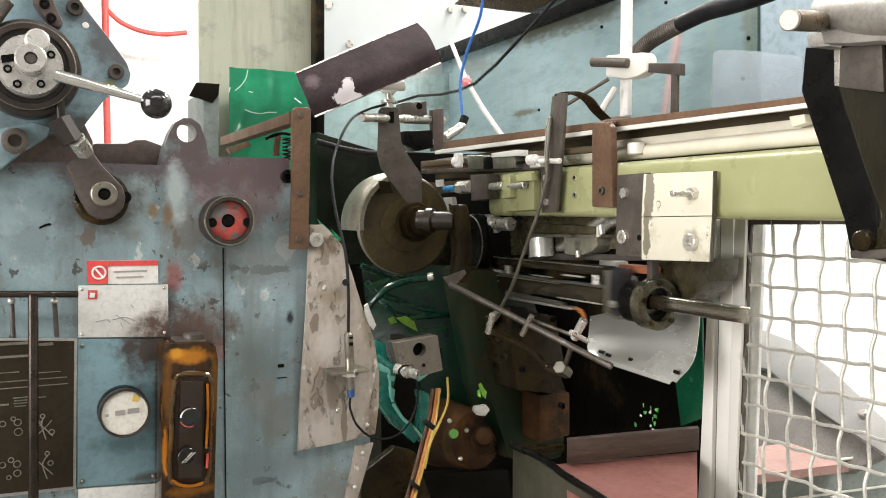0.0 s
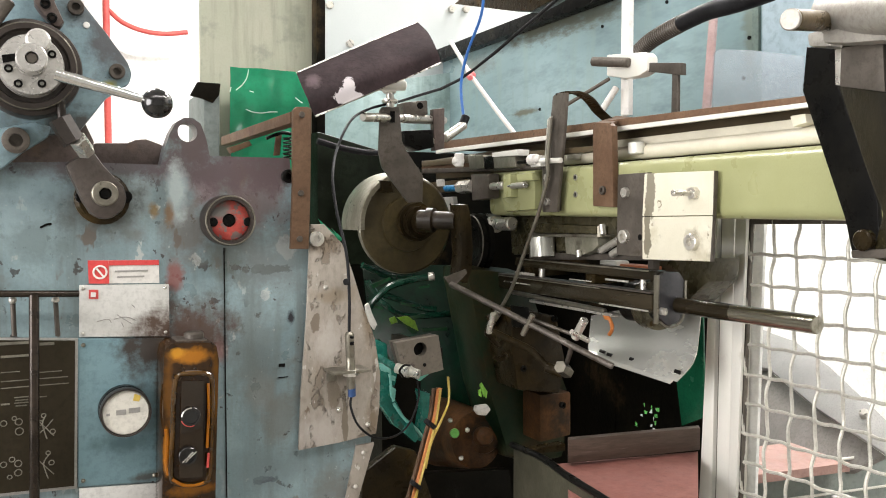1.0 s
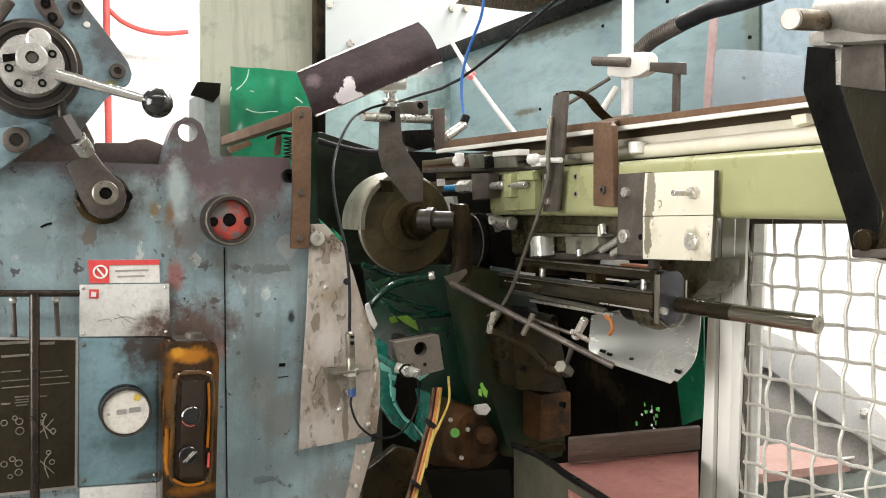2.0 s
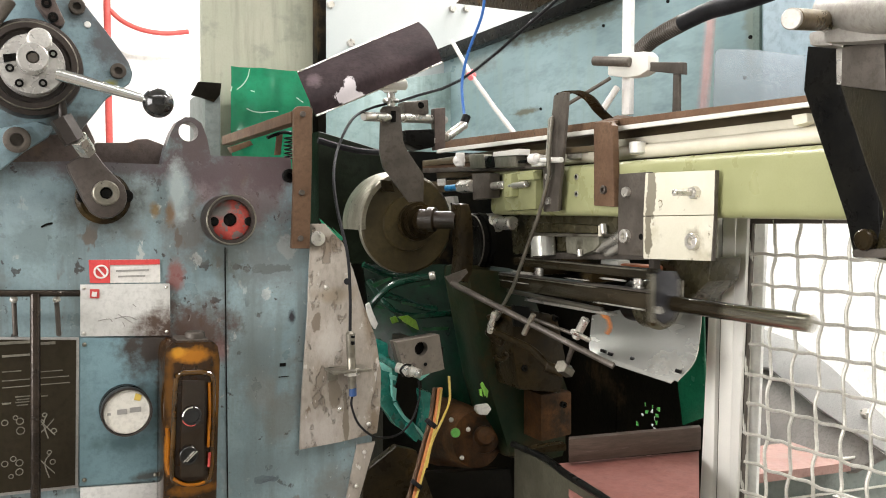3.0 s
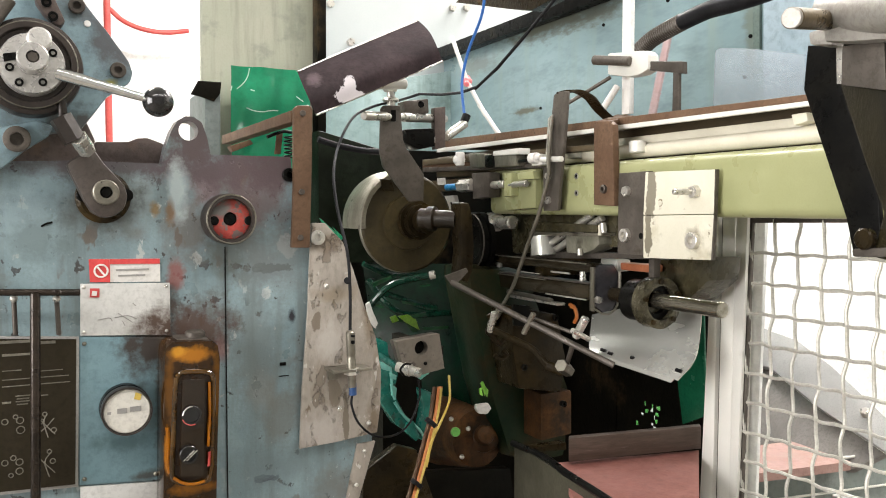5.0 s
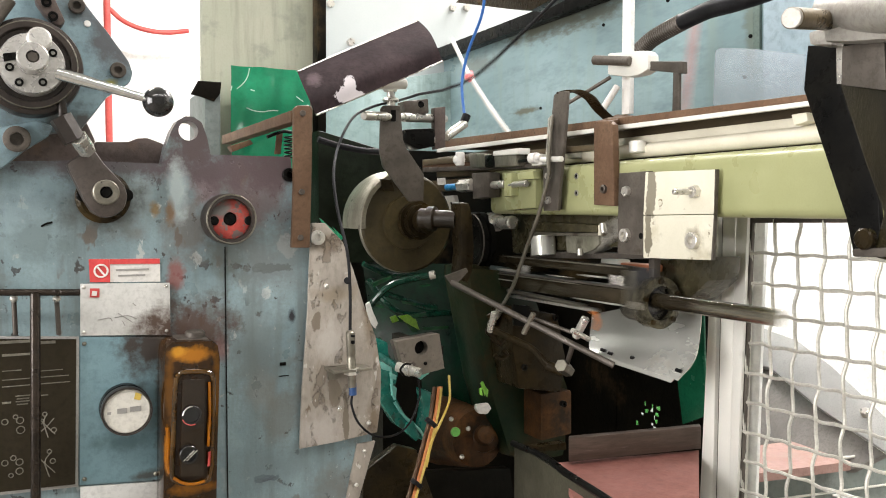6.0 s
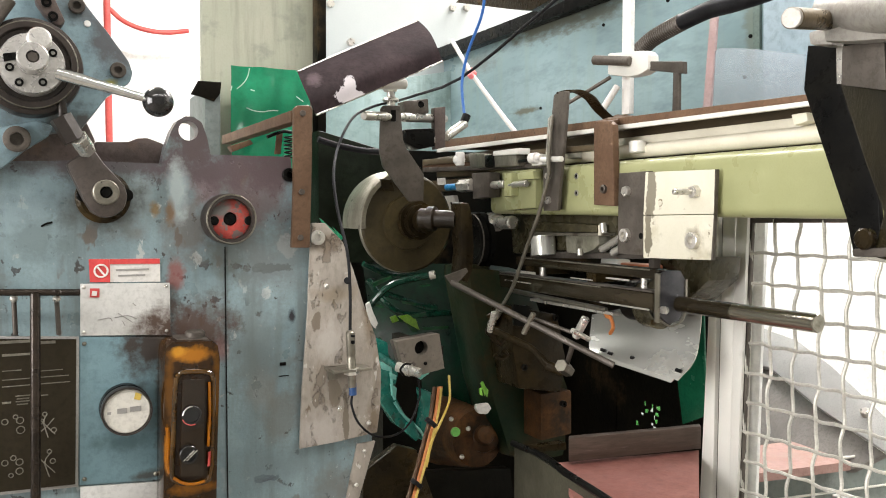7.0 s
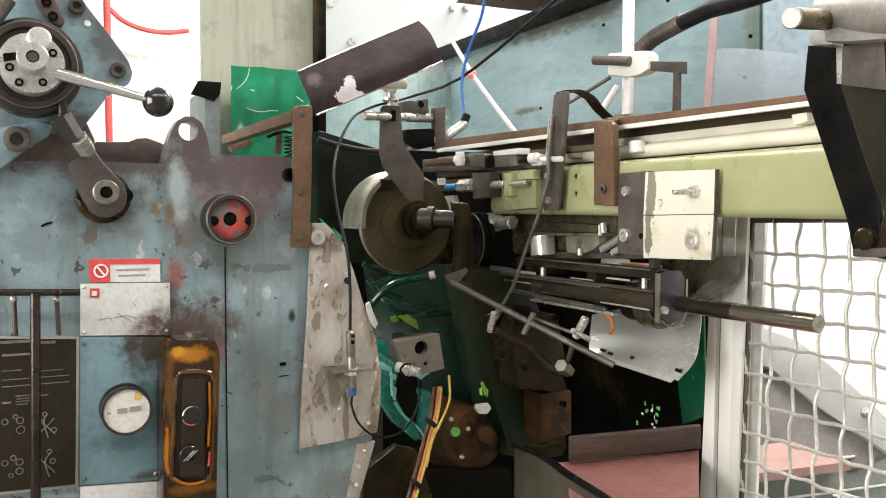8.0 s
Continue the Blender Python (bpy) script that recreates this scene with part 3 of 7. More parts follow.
part("flat_rail", box(0.853, 0.869, 0.35, 1.12, 1.4500, 1.4632, 0.002), CREAM, beam, "cream flat rail")

# ---- guard fence ----
fence = thing("guard_fence", (0.99, 0.8, 0), "wire mesh safety fence in an aluminium profile frame", "fence")
part("post", plate_x(0.985, 1.025, [(1.0165, 1.3493), (1.0042, 1.3493), (1.0183, 0.0), (1.0775, 0.0)], 0.002), ALU, fence)
part("post_groove", plate_x(0.993, 1.02, [(1.0124, 1.3493), (1.0039, 1.3493), (1.0177, 0.0), (1.0264, 0.0)]), GREY, fence, "dark profile groove")
part("post", plate_x(0.985, 1.025, [(0.9958, 1.3493), (0.9687, 1.3493), (0.9851, 0.0), (1.0093, 0.0)], 0.002), ALU, fence)
part("flat", plate_x(0.978, 0.984, [(0.9604, 1.3493), (0.9380, 1.3493), (0.9799, 0.0), (0.9815, 0.0)], 0.0005), ALU, fence)
part("mesh_edge", plate_x(0.986, 0.992, [(0.9446, 1.3493), (0.9357, 1.3493), (0.9768, 0.0), (0.9862, 0.0)], 0.0005), GREY, fence, "dark mesh edge strip")
part("rear_flat", plate_x(1.03, 1.036, [(0.9768, 1.3493), (0.9520, 1.3493), (0.9823, 0.0), (1.0088, 0.0)], 0.0005), WHITE, fence, "white rear flat")
part("top_bar", plate_x(0.985, 1.0, [(0.9431, 1.3425), (0.9428, 1.3306), (0.4991, 1.3372), (0.4994, 1.3472)], 0.001), GREY, fence)


part("end_post", box(0.985, 1.025, 0.36, 0.40, 0.0, 1.34, 0.002), ALU, fence)


def wire(p, q, phase, amp=0.0030, r=0.0026):
    """A crimped wire from p to q, with one wave to every second crossing."""
    p, q = Vector(p), Vector(q)
    n = max(2, round((q - p).length / 0.01))
    side = Vector((1, 0, 0))
    flat = (q - p).normalized().cross(side)
    pts = []
    for i in range(n + 1):
        s = i * 0.01
        a = math.pi * s / 0.0445 + phase
        pts.append(p.lerp(q, i / n) + side * amp * math.cos(a) + flat * amp * 0.38 * math.sin(2 * a))
    return tube(pts, r, 7, 2)


for i in range(14):
    y = 0.9415 - 0.0427 * i
    part("wire", wire((0.99, y - 0.0025, 1.337), (0.99, y + 0.0175, 0.66), math.pi * i), ZINC, fence)
for i in range(15):
    z = 1.286 - 0.0456 * i
    part("wire", wire((0.988, 0.949 + 0.0006 * i, z), (0.988, 0.40, z + 0.001), math.pi * i + 1.57), ZINC, fence)


def loft(a, b, thick, n=10, m=14, bevel=0.0):
    """A bent sheet between two curved ends a and b, with the thickness vector thick."""
    ca, cb = curve_points(a, n), curve_points(b, n)
    bm = bmesh.new()
    grid = [[bm.verts.new(p.lerp(q, j / m)) for j in range(m + 1)] for p, q in zip(ca, cb)]
    faces = [bm.faces.new((r[j], r[j + 1], s[j + 1], s[j])) for r, s in zip(grid, grid[1:]) for j in range(m)]
    ext = bmesh.ops.extrude_face_region(bm, geom=faces)
    bmesh.ops.translate(bm, verts=[v for v in ext["geom"] if isinstance(v, bmesh.types.BMVert)], vec=Vector(thick))
    return bm


def bars_y(rows, y, material, parent, name="text_bar"):
    """Unreadable writing on a plate: plain thin bars; rows of x, z, width, height."""
    for x, z, w, h in rows:
        part(name, box(x, x + w, y - 0.0006, y, z - h, z), material, parent)


def torus_y(xz, y, r, thin, seg=20):
    """A thin ring that lies on a plate."""
    x, z = xz
    return tube([(x + r * math.cos(a), y, z + r * math.sin(a)) for a in (2 * math.pi * i / seg for i in range(seg + 1))], thin, 6, 1)


INK_RED = mat("red_print", (0.55, 0.05, 0.05), (0.6, 0.08, 0.07), 0.45, 0, 30, 200, 0.02)
PAPER = mat("white_label_film", (0.66, 0.64, 0.6), (0.72, 0.70, 0.66), 0.45, 0, 20, 160, 0.03, stain=(0.5, 0.46, 0.38), stain_at=0.64)
PRINT_GREY = mat("grey_print", (0.28, 0.27, 0.25), (0.33, 0.32, 0.3), 0.5, 0, 40, 200, 0.02)
PRINT_WHITE = mat("pale_print", (0.085, 0.078, 0.058), (0.22, 0.205, 0.16), 0.5, 0, 40, 200, 0.02)
DIAGRAM = mat("black_brown_anodised_plate", (0.022, 0.017, 0.010), (0.034, 0.027, 0.016), 0.5, 0.0, 8, 140, 0.04, stain=(0.05, 0.04, 0.025), stain_at=0.6)
NAMEPLATE = mat("scratched_grey_plate", (0.55, 0.55, 0.52), (0.70, 0.69, 0.66), 0.45, 0.15, 20, 160, 0.05, chips=(0.2, 0.2, 0.2), chip_at=0.69,
                stain=(0.36, 0.33, 0.30), stain_at=0.58, spots=[((0.1623, 1.096, 1.2049), (0.0432, 0.2, 0.0251), (0.07, 0.035, 0.02), 0.95)], origin=(0.1132, 1.096, 1.1975))
AMBER = glassy("amber_oil_glass", (0.36, 0.12, 0.006), 0.08, 0.3)
DARKOIL = mat("dark_oil_window", (0.010, 0.005, 0.002), (0.025, 0.011, 0.003), 0.12, 0, 14, 90, 0.03, clear=0.2)
AMBERMIX = mat("amber_oil_behind_glass", (0.03, 0.011, 0.002), (0.42, 0.15, 0.01), 0.1, 0, 34, 60, 0.02, clear=0.4)
DARKAMBER = mat("dark_amber_oil_glass", (0.014, 0.007, 0.002), (0.085, 0.040, 0.006), 0.06, 0, 22, 60, 0.02, clear=0.6)
GAUGEFACE = mat("cream_gauge_face", (0.60, 0.58, 0.52), (0.66, 0.63, 0.56), 0.3, 0, 18, 120, 0.03, stain=(0.52, 0.48, 0.3), stain_at=0.62)
for dim, gloss in ((DIAGRAM, 0.12), (DARKOIL, 0.25), (DARKAMBER, 0.5), (AMBERMIX, 0.3)):
    dim.node_tree.nodes["Principled BSDF"].inputs["Specular IOR Level"].default_value = gloss
ORANGE = mat("orange_cable", (0.55, 0.17, 0.04), (0.62, 0.22, 0.05), 0.45, 0, 30, 160, 0.05)
YELLOW = mat("yellow_cable", (0.6, 0.42, 0.08), (0.66, 0.48, 0.1), 0.45, 0, 30, 160, 0.05)
BLUEHOSE = mat("blue_air_hose", (0.02, 0.12, 0.42), (0.03, 0.16, 0.5), 0.35, 0, 30, 160, 0.03)
BRIGHTBLUE = mat("bright_blue_fitting", (0.03, 0.28, 0.62), (0.05, 0.33, 0.7), 0.3, 0, 30, 160, 0.03)
GREENHOSE = mat("green_hose", (0.002, 0.020, 0.011), (0.005, 0.042, 0.024), 0.14, 0, 30, 160, 0.03)

# ---- frame: bolts, bushing, seam ----
RINGSTEEL = mat("brown_black_ring_steel", (0.030, 0.024, 0.020), (0.065, 0.052, 0.045), 0.34, 0.35, 14, 120, 0.1, stain=(0.10, 0.085, 0.075), stain_at=0.62, stain_scale=16)
part("panel_joint", box((0.2359, 1.3032)[0] - 0.0007, (0.2359, 1.3032)[0] + 0.0007, 1.0985, 1.1, (0.2323, 0.9808)[1] - 0.5, (0.2359, 1.3032)[1]), BLACK, frame_plate, "dark panel joint")
bolt_y((0.3205, 1.3964), 1.1, 0.009, frame_plate, "bolt", BLACK)
part("gouge", tube([(0.0238, 1.1, 1.331), (0.0298, 1.0995, 1.3343), (0.0358, 1.1, 1.3356)], 0.0013, 6, 4), BLACK, frame_plate, "dark gouge")
part("small_label", join(box((0.3062, 1.1518)[0], (0.3146, 1.1512)[0], 1.0992, 1.0999, (0.3061, 1.1436)[1], (0.3062, 1.1481)[1]), box((0.3047, 1.152)[0], (0.3185, 1.1509)[0], 1.0992, 1.0999, (0.306, 1.1292)[1], (0.306, 1.1304)[1])), BLACK, frame_plate, "small dark label")

bush = thing("bearing_bush", (0.2428, 1.1, 1.3379), "round steel bush with a red painted bore in the frame", "bush")
C = (0.2377, 1.3388)
part("ring", hollow((C[0], 1.066, C[1]), (C[0], 1.105, C[1]), 0.032, 0.0256, 0.85, 40), RINGSTEEL, bush)
part("ring_lip", torus_y(C, 1.0662, 0.0302, 0.0011, 36), DULL, bush, "bright worn lip")
part("face", hollow((C[0], 1.0745, C[1]), (C[0], 1.1, C[1]), 0.0252, 0.0085, 0.8, 32),
     mat("worn_red_bore_paint", (0.36, 0.045, 0.035), (0.50, 0.10, 0.075), 0.35, 0, 60, 140, 0.2, chips=(0.16, 0.12, 0.11), chip_at=0.55, chip_scale=90,
         spots=[((C[0] - 0.014, 1.075, C[1] + 0.012), (0.016, 0.1, 0.014), (0.16, 0.15, 0.14), 1.0)], origin=(0.2428, 1.1, 1.3379)), bush, "worn red painted bore face")
# a black disc in the hole paints the shade of its depth
part("bore", rod((C[0], 1.0765, C[1]), (C[0], 1.09, C[1]), 0.0084), BLACK, bush, "black disc for the bore's shade")
for dx in (-28, 33):
    x = C[0] + dx * 0.00071
    part("pin_hole", rod((x, 1.0725, C[1] - 0.002), (x, 1.08, C[1] - 0.002), 0.0057), BLACK, bush, "dark pin hole")

# ---- eccentric drive with hand lever ----
DRIVEPLATE = mat("grimy_blue_plate_paint", (0.16, 0.24, 0.27), (0.25, 0.36, 0.40), 0.38, 0, 12, 130, 0.15, chips=(0.05, 0.05, 0.05), chip_at=0.66, stain=(0.11, 0.13, 0.13), stain_at=0.55,
                 spots=[((0.1079, 1.07, 1.5515), (0.0318, 0.2, 0.0552), (0.085, 0.085, 0.09), 0.9), ((0.0605, 1.07, 1.4475), (0.0342, 0.2, 0.0205), (0.05, 0.045, 0.04), 0.9),
                        ((0.0748, 1.07, 1.5808), (0.0274, 0.2, 0.0205), (0.10, 0.11, 0.12), 0.8), ((0.1009, 1.07, 1.4986), (0.0096, 0.2, 0.0068), (0.3, 0.28, 0.05), 0.9)], origin=(0.0208, 1.08, 1.5074))
FLANGE = mat("bright_worn_flange_steel", (0.50, 0.485, 0.455), (0.66, 0.645, 0.61), 0.28, 0.45, 14, 260, 0.04, stain=(0.22, 0.2, 0.18), stain_at=0.62, stain_scale=24)
drive = thing("eccentric_drive", (0.0208, 1.08, 1.5074), "eccentric shaft hub with a chrome hand lever on a blue plate", "machine drive")
part("mount_plate", plate_y(1.07, 1.09, [(-0.0736, 1.6964), (0.0245, 1.7129), (0.0714, 1.5907), (0.0987, 1.5559), (0.1206, 1.525), (0.1248, 1.5121), (0.1215, 1.5006), (0.1113, 1.494), (0.0963, 1.4826), (0.0664, 1.442), (0.0309, 1.4367), (0.0018, 1.4153), (-0.0177, 1.3972), (-0.0806, 1.3837)], 0.003), DRIVEPLATE, drive, "blue painted mounting plate")
part("lower_lug", plate_y(1.055, 1.069, [(-0.0469, 1.4323), (0.0193, 1.4506), (0.0375, 1.4446), (0.0327, 1.433), (0.0074, 1.4158), (-0.0152, 1.3954), (-0.0479, 1.3886)], 0.004), DRIVEPLATE, drive, "grimy blue lower lug")
c = (0.0155, 1.5063)
part("outer_ring", lathe((c[0], 1.022, c[1]), (c[0], 1.075, c[1]), [(0.16, 0.030), (0.16, 0.0385), (0.0, 0.040), (0.0, 0.0455), (0.06, 0.0470), (0.22, 0.0475), (0.24, 0.0520), (0.30, 0.0531), (1, 0.0531)], 56), RINGSTEEL, drive, "brown-black stepped ring")
# a thin paler ring stands in for the highlight on the ring's step
part("ring_lip", torus_y(c, 1.0235, 0.0462, 0.0009, 40), DULL, drive, "pale lip for the step's highlight")
c = (0.0163, 1.5051)
part("flange", lathe((c[0], 1.005, c[1]), (c[0], 1.05, c[1]), [(0, 0.02), (0, 0.0312), (0.1, 0.0325), (1, 0.0325)], 40), FLANGE, drive, "bright steel flange")
h = (0.0165, 1.5079)
part("hub", hollow((h[0], 0.978, h[1]), (h[0], 1.01, h[1]), 0.0154, 0.0064, 0.5, 32), FLANGE, drive, "bright steel hub")
part("roller", rod(((0.0234, 1.5287)[0], 0.988, (0.0234, 1.5287)[1]), ((0.0234, 1.5287)[0], 1.012, (0.0234, 1.5287)[1]), 0.0122), FLANGE, drive, "bright steel roller")
part("key_slot", prism([(-0.011, 1.003, 1.5126), (0.0037, 1.003, 1.5155), (0.0057, 1.003, 1.5087), (-0.0102, 1.003, 1.5045)], (0, 0.006, 0)), BLACK, drive)
for q in ((0.0366, 1.5172), (0.0036, 1.484), (0.0262, 1.4855), (-0.005, 1.4992)):
    bolt_y(q, 1.006, 0.0043, drive)
for q, r in (((0.0646, 1.5831), 0.009), ((0.1077, 1.5132), 0.009), ((0.0003, 1.4279), 0.0142), ((-0.0166, 1.4106), 0.0108)):
    bolt_y(q, 1.0695 if r < 0.011 else 1.055, r, drive, "bolt", GREY)
part("plate_hole", rod(((0.0756, 1.5644)[0], 1.0685, (0.0756, 1.5644)[1]), ((0.0756, 1.5644)[0], 1.075, (0.0756, 1.5644)[1]), 0.0038), WHITE, drive, "drilled hole")
part("link", plate_y(1.045, 1.066, [(0.0188, 1.6064), (0.0402, 1.609), (0.042, 1.582), (0.0513, 1.5607), (0.0472, 1.5547), (0.0415, 1.5554), (0.0292, 1.5671), (0.0216, 1.5786)], 0.003), RUST, drive, "dark link")
for q in ((0.0323, 1.5785), (0.0388, 1.5638)):
    bolt_y(q, 1.045, 0.0054, drive)
part("upper_rod", rod((-0.0279, 1.03, 1.5381), (-0.0037, 1.03, 1.5762), 0.008), GREY, drive)
part("lever", lathe((0.0398, 1, 1.4954), (0.1291, 0.985, 1.472), [(0, 0.0068), (0.25, 0.0068), (0.45, 0.0058), (1, 0.0045)], 20), LEVERCHROME, drive, "chrome hand lever")
part("knob", ball((0.1403, 0.985, 1.4689), 0.0169, 0.98), KNOBBLACK, drive, "glossy black ball knob")
part("rear_cheek", plate_y(1.102, 1.12, [(0.0083, 1.4481), (0.0688, 1.4688), (0.0844, 1.4333), (0.075, 1.394), (-0.0611, 1.3913), (-0.0605, 1.4166)], 0.003), RUST, drive, "dark rear cheek")
part("bore", rod((h[0], 0.9795, h[1]), (h[0], 0.99, h[1]), 0.0063, 6), GREY, drive)
part("clevis", hexagon((0.0436, 1.0350, 1.4529), (0.0580, 1.0350, 1.4267), 0.0125), RINGSTEEL, drive, "dark clevis block")
part("clevis_neck", rod((0.0449, 1.0300, 1.4722), (0.0469, 1.0350, 1.4481), 0.0048), RINGSTEEL, drive)
part("nut", hexagon((0.0609, 1.03, 1.4309), (0.0719, 1.05, 1.4175), 0.010), STEEL, drive, "bright nut")
CRANKSTEEL = mat("worn_dark_crank_steel", (0.062, 0.050, 0.043), (0.105, 0.088, 0.077), 0.4, 0.3, 14, 140, 0.12, stain=(0.045, 0.035, 0.028), stain_at=0.58, stain_scale=20, chips=(0.22, 0.2, 0.18), chip_at=0.72)
crank = thing("crank_arm", (0.0912, 1.09, 1.3703), "dark steel crank arm with a socket bolt", "machine arm")
part("arm_body", plate_y(1.062, 1.088, [(0.0487, 1.4035), (0.0631, 1.4128), (0.0788, 1.4224), (0.0906, 1.4045), (0.1125, 1.3799), (0.1166, 1.3667), (0.112, 1.3508), (0.0995, 1.3416), (0.0859, 1.3403), (0.0751, 1.3482), (0.067, 1.3625)], 0.007), CRANKSTEEL, crank)
part("boss", rod(((0.0913, 1.3656)[0], 1.088, (0.0913, 1.3656)[1]), ((0.0913, 1.3656)[0], 1.104, (0.0913, 1.3656)[1]), 0.0314, 28), GREASE, crank, "greasy boss")
part("washer", hollow(((0.0907, 1.3704)[0], 1.045, (0.0907, 1.3704)[1]), ((0.0907, 1.3704)[0], 1.064, (0.0907, 1.3704)[1]), 0.0145, 0.0069, 0.7, 28), DULL, crank, "worn steel bolt head")
part("side_hole", rod((0.0684, 1.0855, 1.3673), (0.0684, 1.095, 1.3673), 0.0075), BLACK, crank, "dark side hole")
part("side_hole", rod((0.1173, 1.0855, 1.3677), (0.1173, 1.095, 1.3677), 0.0075), BLACK, crank, "dark side hole")
# black disc that paints the shade inside the socket
part("socket", rod(((0.0907, 1.3704)[0], 1.0475, (0.0907, 1.3704)[1]), ((0.0907, 1.3704)[0], 1.056, (0.0907, 1.3704)[1]), 0.0068, 6), BLACK, crank)

# ---- labels and plates ----
sticker = thing("warning_sticker", (0.1132, 1.098, 1.2623), "red and white warning sticker with a prohibition sign", "sticker")
part("film", plate_y(1.0985, 1.0995, [(0.0743, 1.2915), (0.1558, 1.2901), (0.156, 1.2613), (0.0751, 1.2637)]), PAPER, sticker)
part("red_field", plate_y(1.0975, 1.0984, [(0.0742, 1.2915), (0.0975, 1.2909), (0.0977, 1.2629), (0.075, 1.2638)]), INK_RED, sticker, "red field")
part("top_band", plate_y(1.0975, 1.0984, [(0.0978, 1.2909), (0.1556, 1.2901), (0.1555, 1.2838), (0.0977, 1.2848)]), INK_RED, sticker, "red band")
q = (0.0877, 1.2769)
part("sign_ring", torus_y(q, 1.0971, 0.0074, 0.0012), PAPER, sticker)
part("sign_bar", prism([(0.0821, 1.0966, 1.2819), (0.084, 1.0966, 1.2832), (0.0933, 1.0966, 1.2713), (0.0914, 1.0966, 1.27)], (0, 0.0007, 0)), PAPER, sticker)
bars_y([((0.1044, 1.2784)[0], (0.1044, 1.2784)[1], 0.0383, 0.0021), ((0.1069, 1.2714)[0], (0.1069, 1.2714)[1], 0.0315, 0.0021)], 1.0984, PRINT_GREY, sticker)

name_plate = thing("name_plate", (0.1132, 1.096, 1.1975), "scratched grey metal name plate stained with oil", "plate")
part("sheet", plate_y(1.096, 1.0995, [(0.0643, 1.2623), (0.1671, 1.2597), (0.1669, 1.1947), (0.0632, 1.2002)], 0.0008), NAMEPLATE, name_plate)
part("mark", plate_y(1.0952, 1.0958, [(0.0747, 1.2565), (0.0854, 1.2561), (0.0852, 1.2452), (0.0745, 1.2457)]), INK_RED, name_plate, "small red square mark")
part("mark_hole", plate_y(1.0945, 1.0951, [(0.0771, 1.2537), (0.0827, 1.2528), (0.082, 1.2474), (0.0764, 1.2477)]), PAPER, name_plate)
for pts in ([(0.1019, 1.0955, 1.2197), (0.1162, 1.0955, 1.2216), (0.1278, 1.0955, 1.2168)], [(0.1109, 1.0955, 1.215), (0.1134, 1.0955, 1.2094)], [(0.1229, 1.0955, 1.2365), (0.1267, 1.0955, 1.2328)], [(0.0829, 1.0955, 1.218), (0.0956, 1.0955, 1.22), (0.0993, 1.0955, 1.2157)], [(0.1059, 1.0955, 1.225), (0.1225, 1.0955, 1.213)]):
    part("scratch", tube(pts, 0.0006, 5, 4), PRINT_GREY, name_plate)
for q in ((0.0679, 1.2581), (0.1623, 1.2556), (0.067, 1.204), (0.1622, 1.2)):
    part("rivet", ball((q[0], 1.096, q[1]), 0.0022), STEEL, name_plate)
single("lower_plate", plate_y(1.096, 1.0995, [(0.0601, 1.0178), (0.1522, 1.0113), (0.1509, 0.9155), (0.0586, 0.9326)], 0.0008), NAMEPLATE, "stained grey metal plate on the frame", "plate")
# brown spots are oil; the dark blue one paints the gauge's drop shadow
COVER = mat("blue_cover_panel_paint", (0.135, 0.225, 0.255), (0.175, 0.275, 0.30), 0.38, 0, 7, 110, 0.12, stain=(0.11, 0.15, 0.15), stain_at=0.56, stain_scale=9,
            spots=[((0.1484, 1.0955, 1.1777), (0.0424, 0.2, 0.0397), (0.03, 0.018, 0.012), 0.95), ((0.1562, 1.0955, 1.1078), (0.0096, 0.2, 0.0821), (0.06, 0.05, 0.035), 0.8),
                   ((0.1092, 1.0955, 1.0674), (0.041, 0.2, 0.0123), (0.05, 0.1, 0.11), 0.7), ((0.1382, 1.0955, 1.0213), (0.0205, 0.2, 0.0068), (0.05, 0.04, 0.03), 0.8)], origin=(0.1105, 1.0975, 1.012))
cover = thing("cover_panel", (0.1105, 1.0975, 1.012), "blue painted cover panel with an oil stain and the gauge's painted shadow", "panel")
part("sheet", plate_y(1.0955, 1.0995, [(0.0619, 1.199), (0.1675, 1.1919), (0.1557, 1.122), (0.1522, 1.0143), (0.0588, 1.0202)], 0.001), COVER, cover)
for q in ((0.0674, 1.1905), (0.0646, 1.0269), (0.1462, 1.0223)):
    part("screw", ball((q[0], 1.0955, q[1]), 0.0026), DULL, cover)

diagram = thing("diagram_plate", (0.0118, 1.09, 1.024), "black lubrication diagram plate with pale symbols", "plate")
part("border", plate_y(1.094, 1.0995, [(-0.1286, 1.2132), (0.0618, 1.1992), (0.0575, 1.0188), (-0.1331, 1.0244)], 0.0008), PRINT_GREY, diagram, "pale border")
part("sheet", plate_y(1.092, 1.0938, [(-0.1284, 1.2104), (0.0586, 1.197), (0.0544, 1.0232), (-0.1328, 1.0287)]), DIAGRAM, diagram)
for x0, z0, w, hgt in ((*(-0.0255, 1.2001), 0.0438, 0.0033), (*(0.0187, 1.1971), 0.0173, 0.0033), (*(-0.0201, 1.1848), 0.0345, 0.0027), (*(-0.0206, 1.1555), 0.0704, 0.0011),
                       (*(-0.0208, 1.1477), 0.0717, 0.0011), (*(-0.0072, 1.1359), 0.0159, 0.0013), (*(-0.0061, 1.1325), 0.0133, 0.0013), (*(-0.0073, 1.1294), 0.0146, 0.0013), (*(-0.0062, 1.126), 0.012, 0.0013), (*(0.0163, 1.1343), 0.0106, 0.0013), (*(-0.0212, 1.1295), 0.0093, 0.002),
                       (*(-0.0204, 1.1659), 0.0199, 0.0011), (*(0.0169, 1.1628), 0.0266, 0.0009)):
    part("text_bar", box(x0, x0 + w, 1.0914, 1.092, z0 - hgt, z0), PRINT_WHITE, diagram)
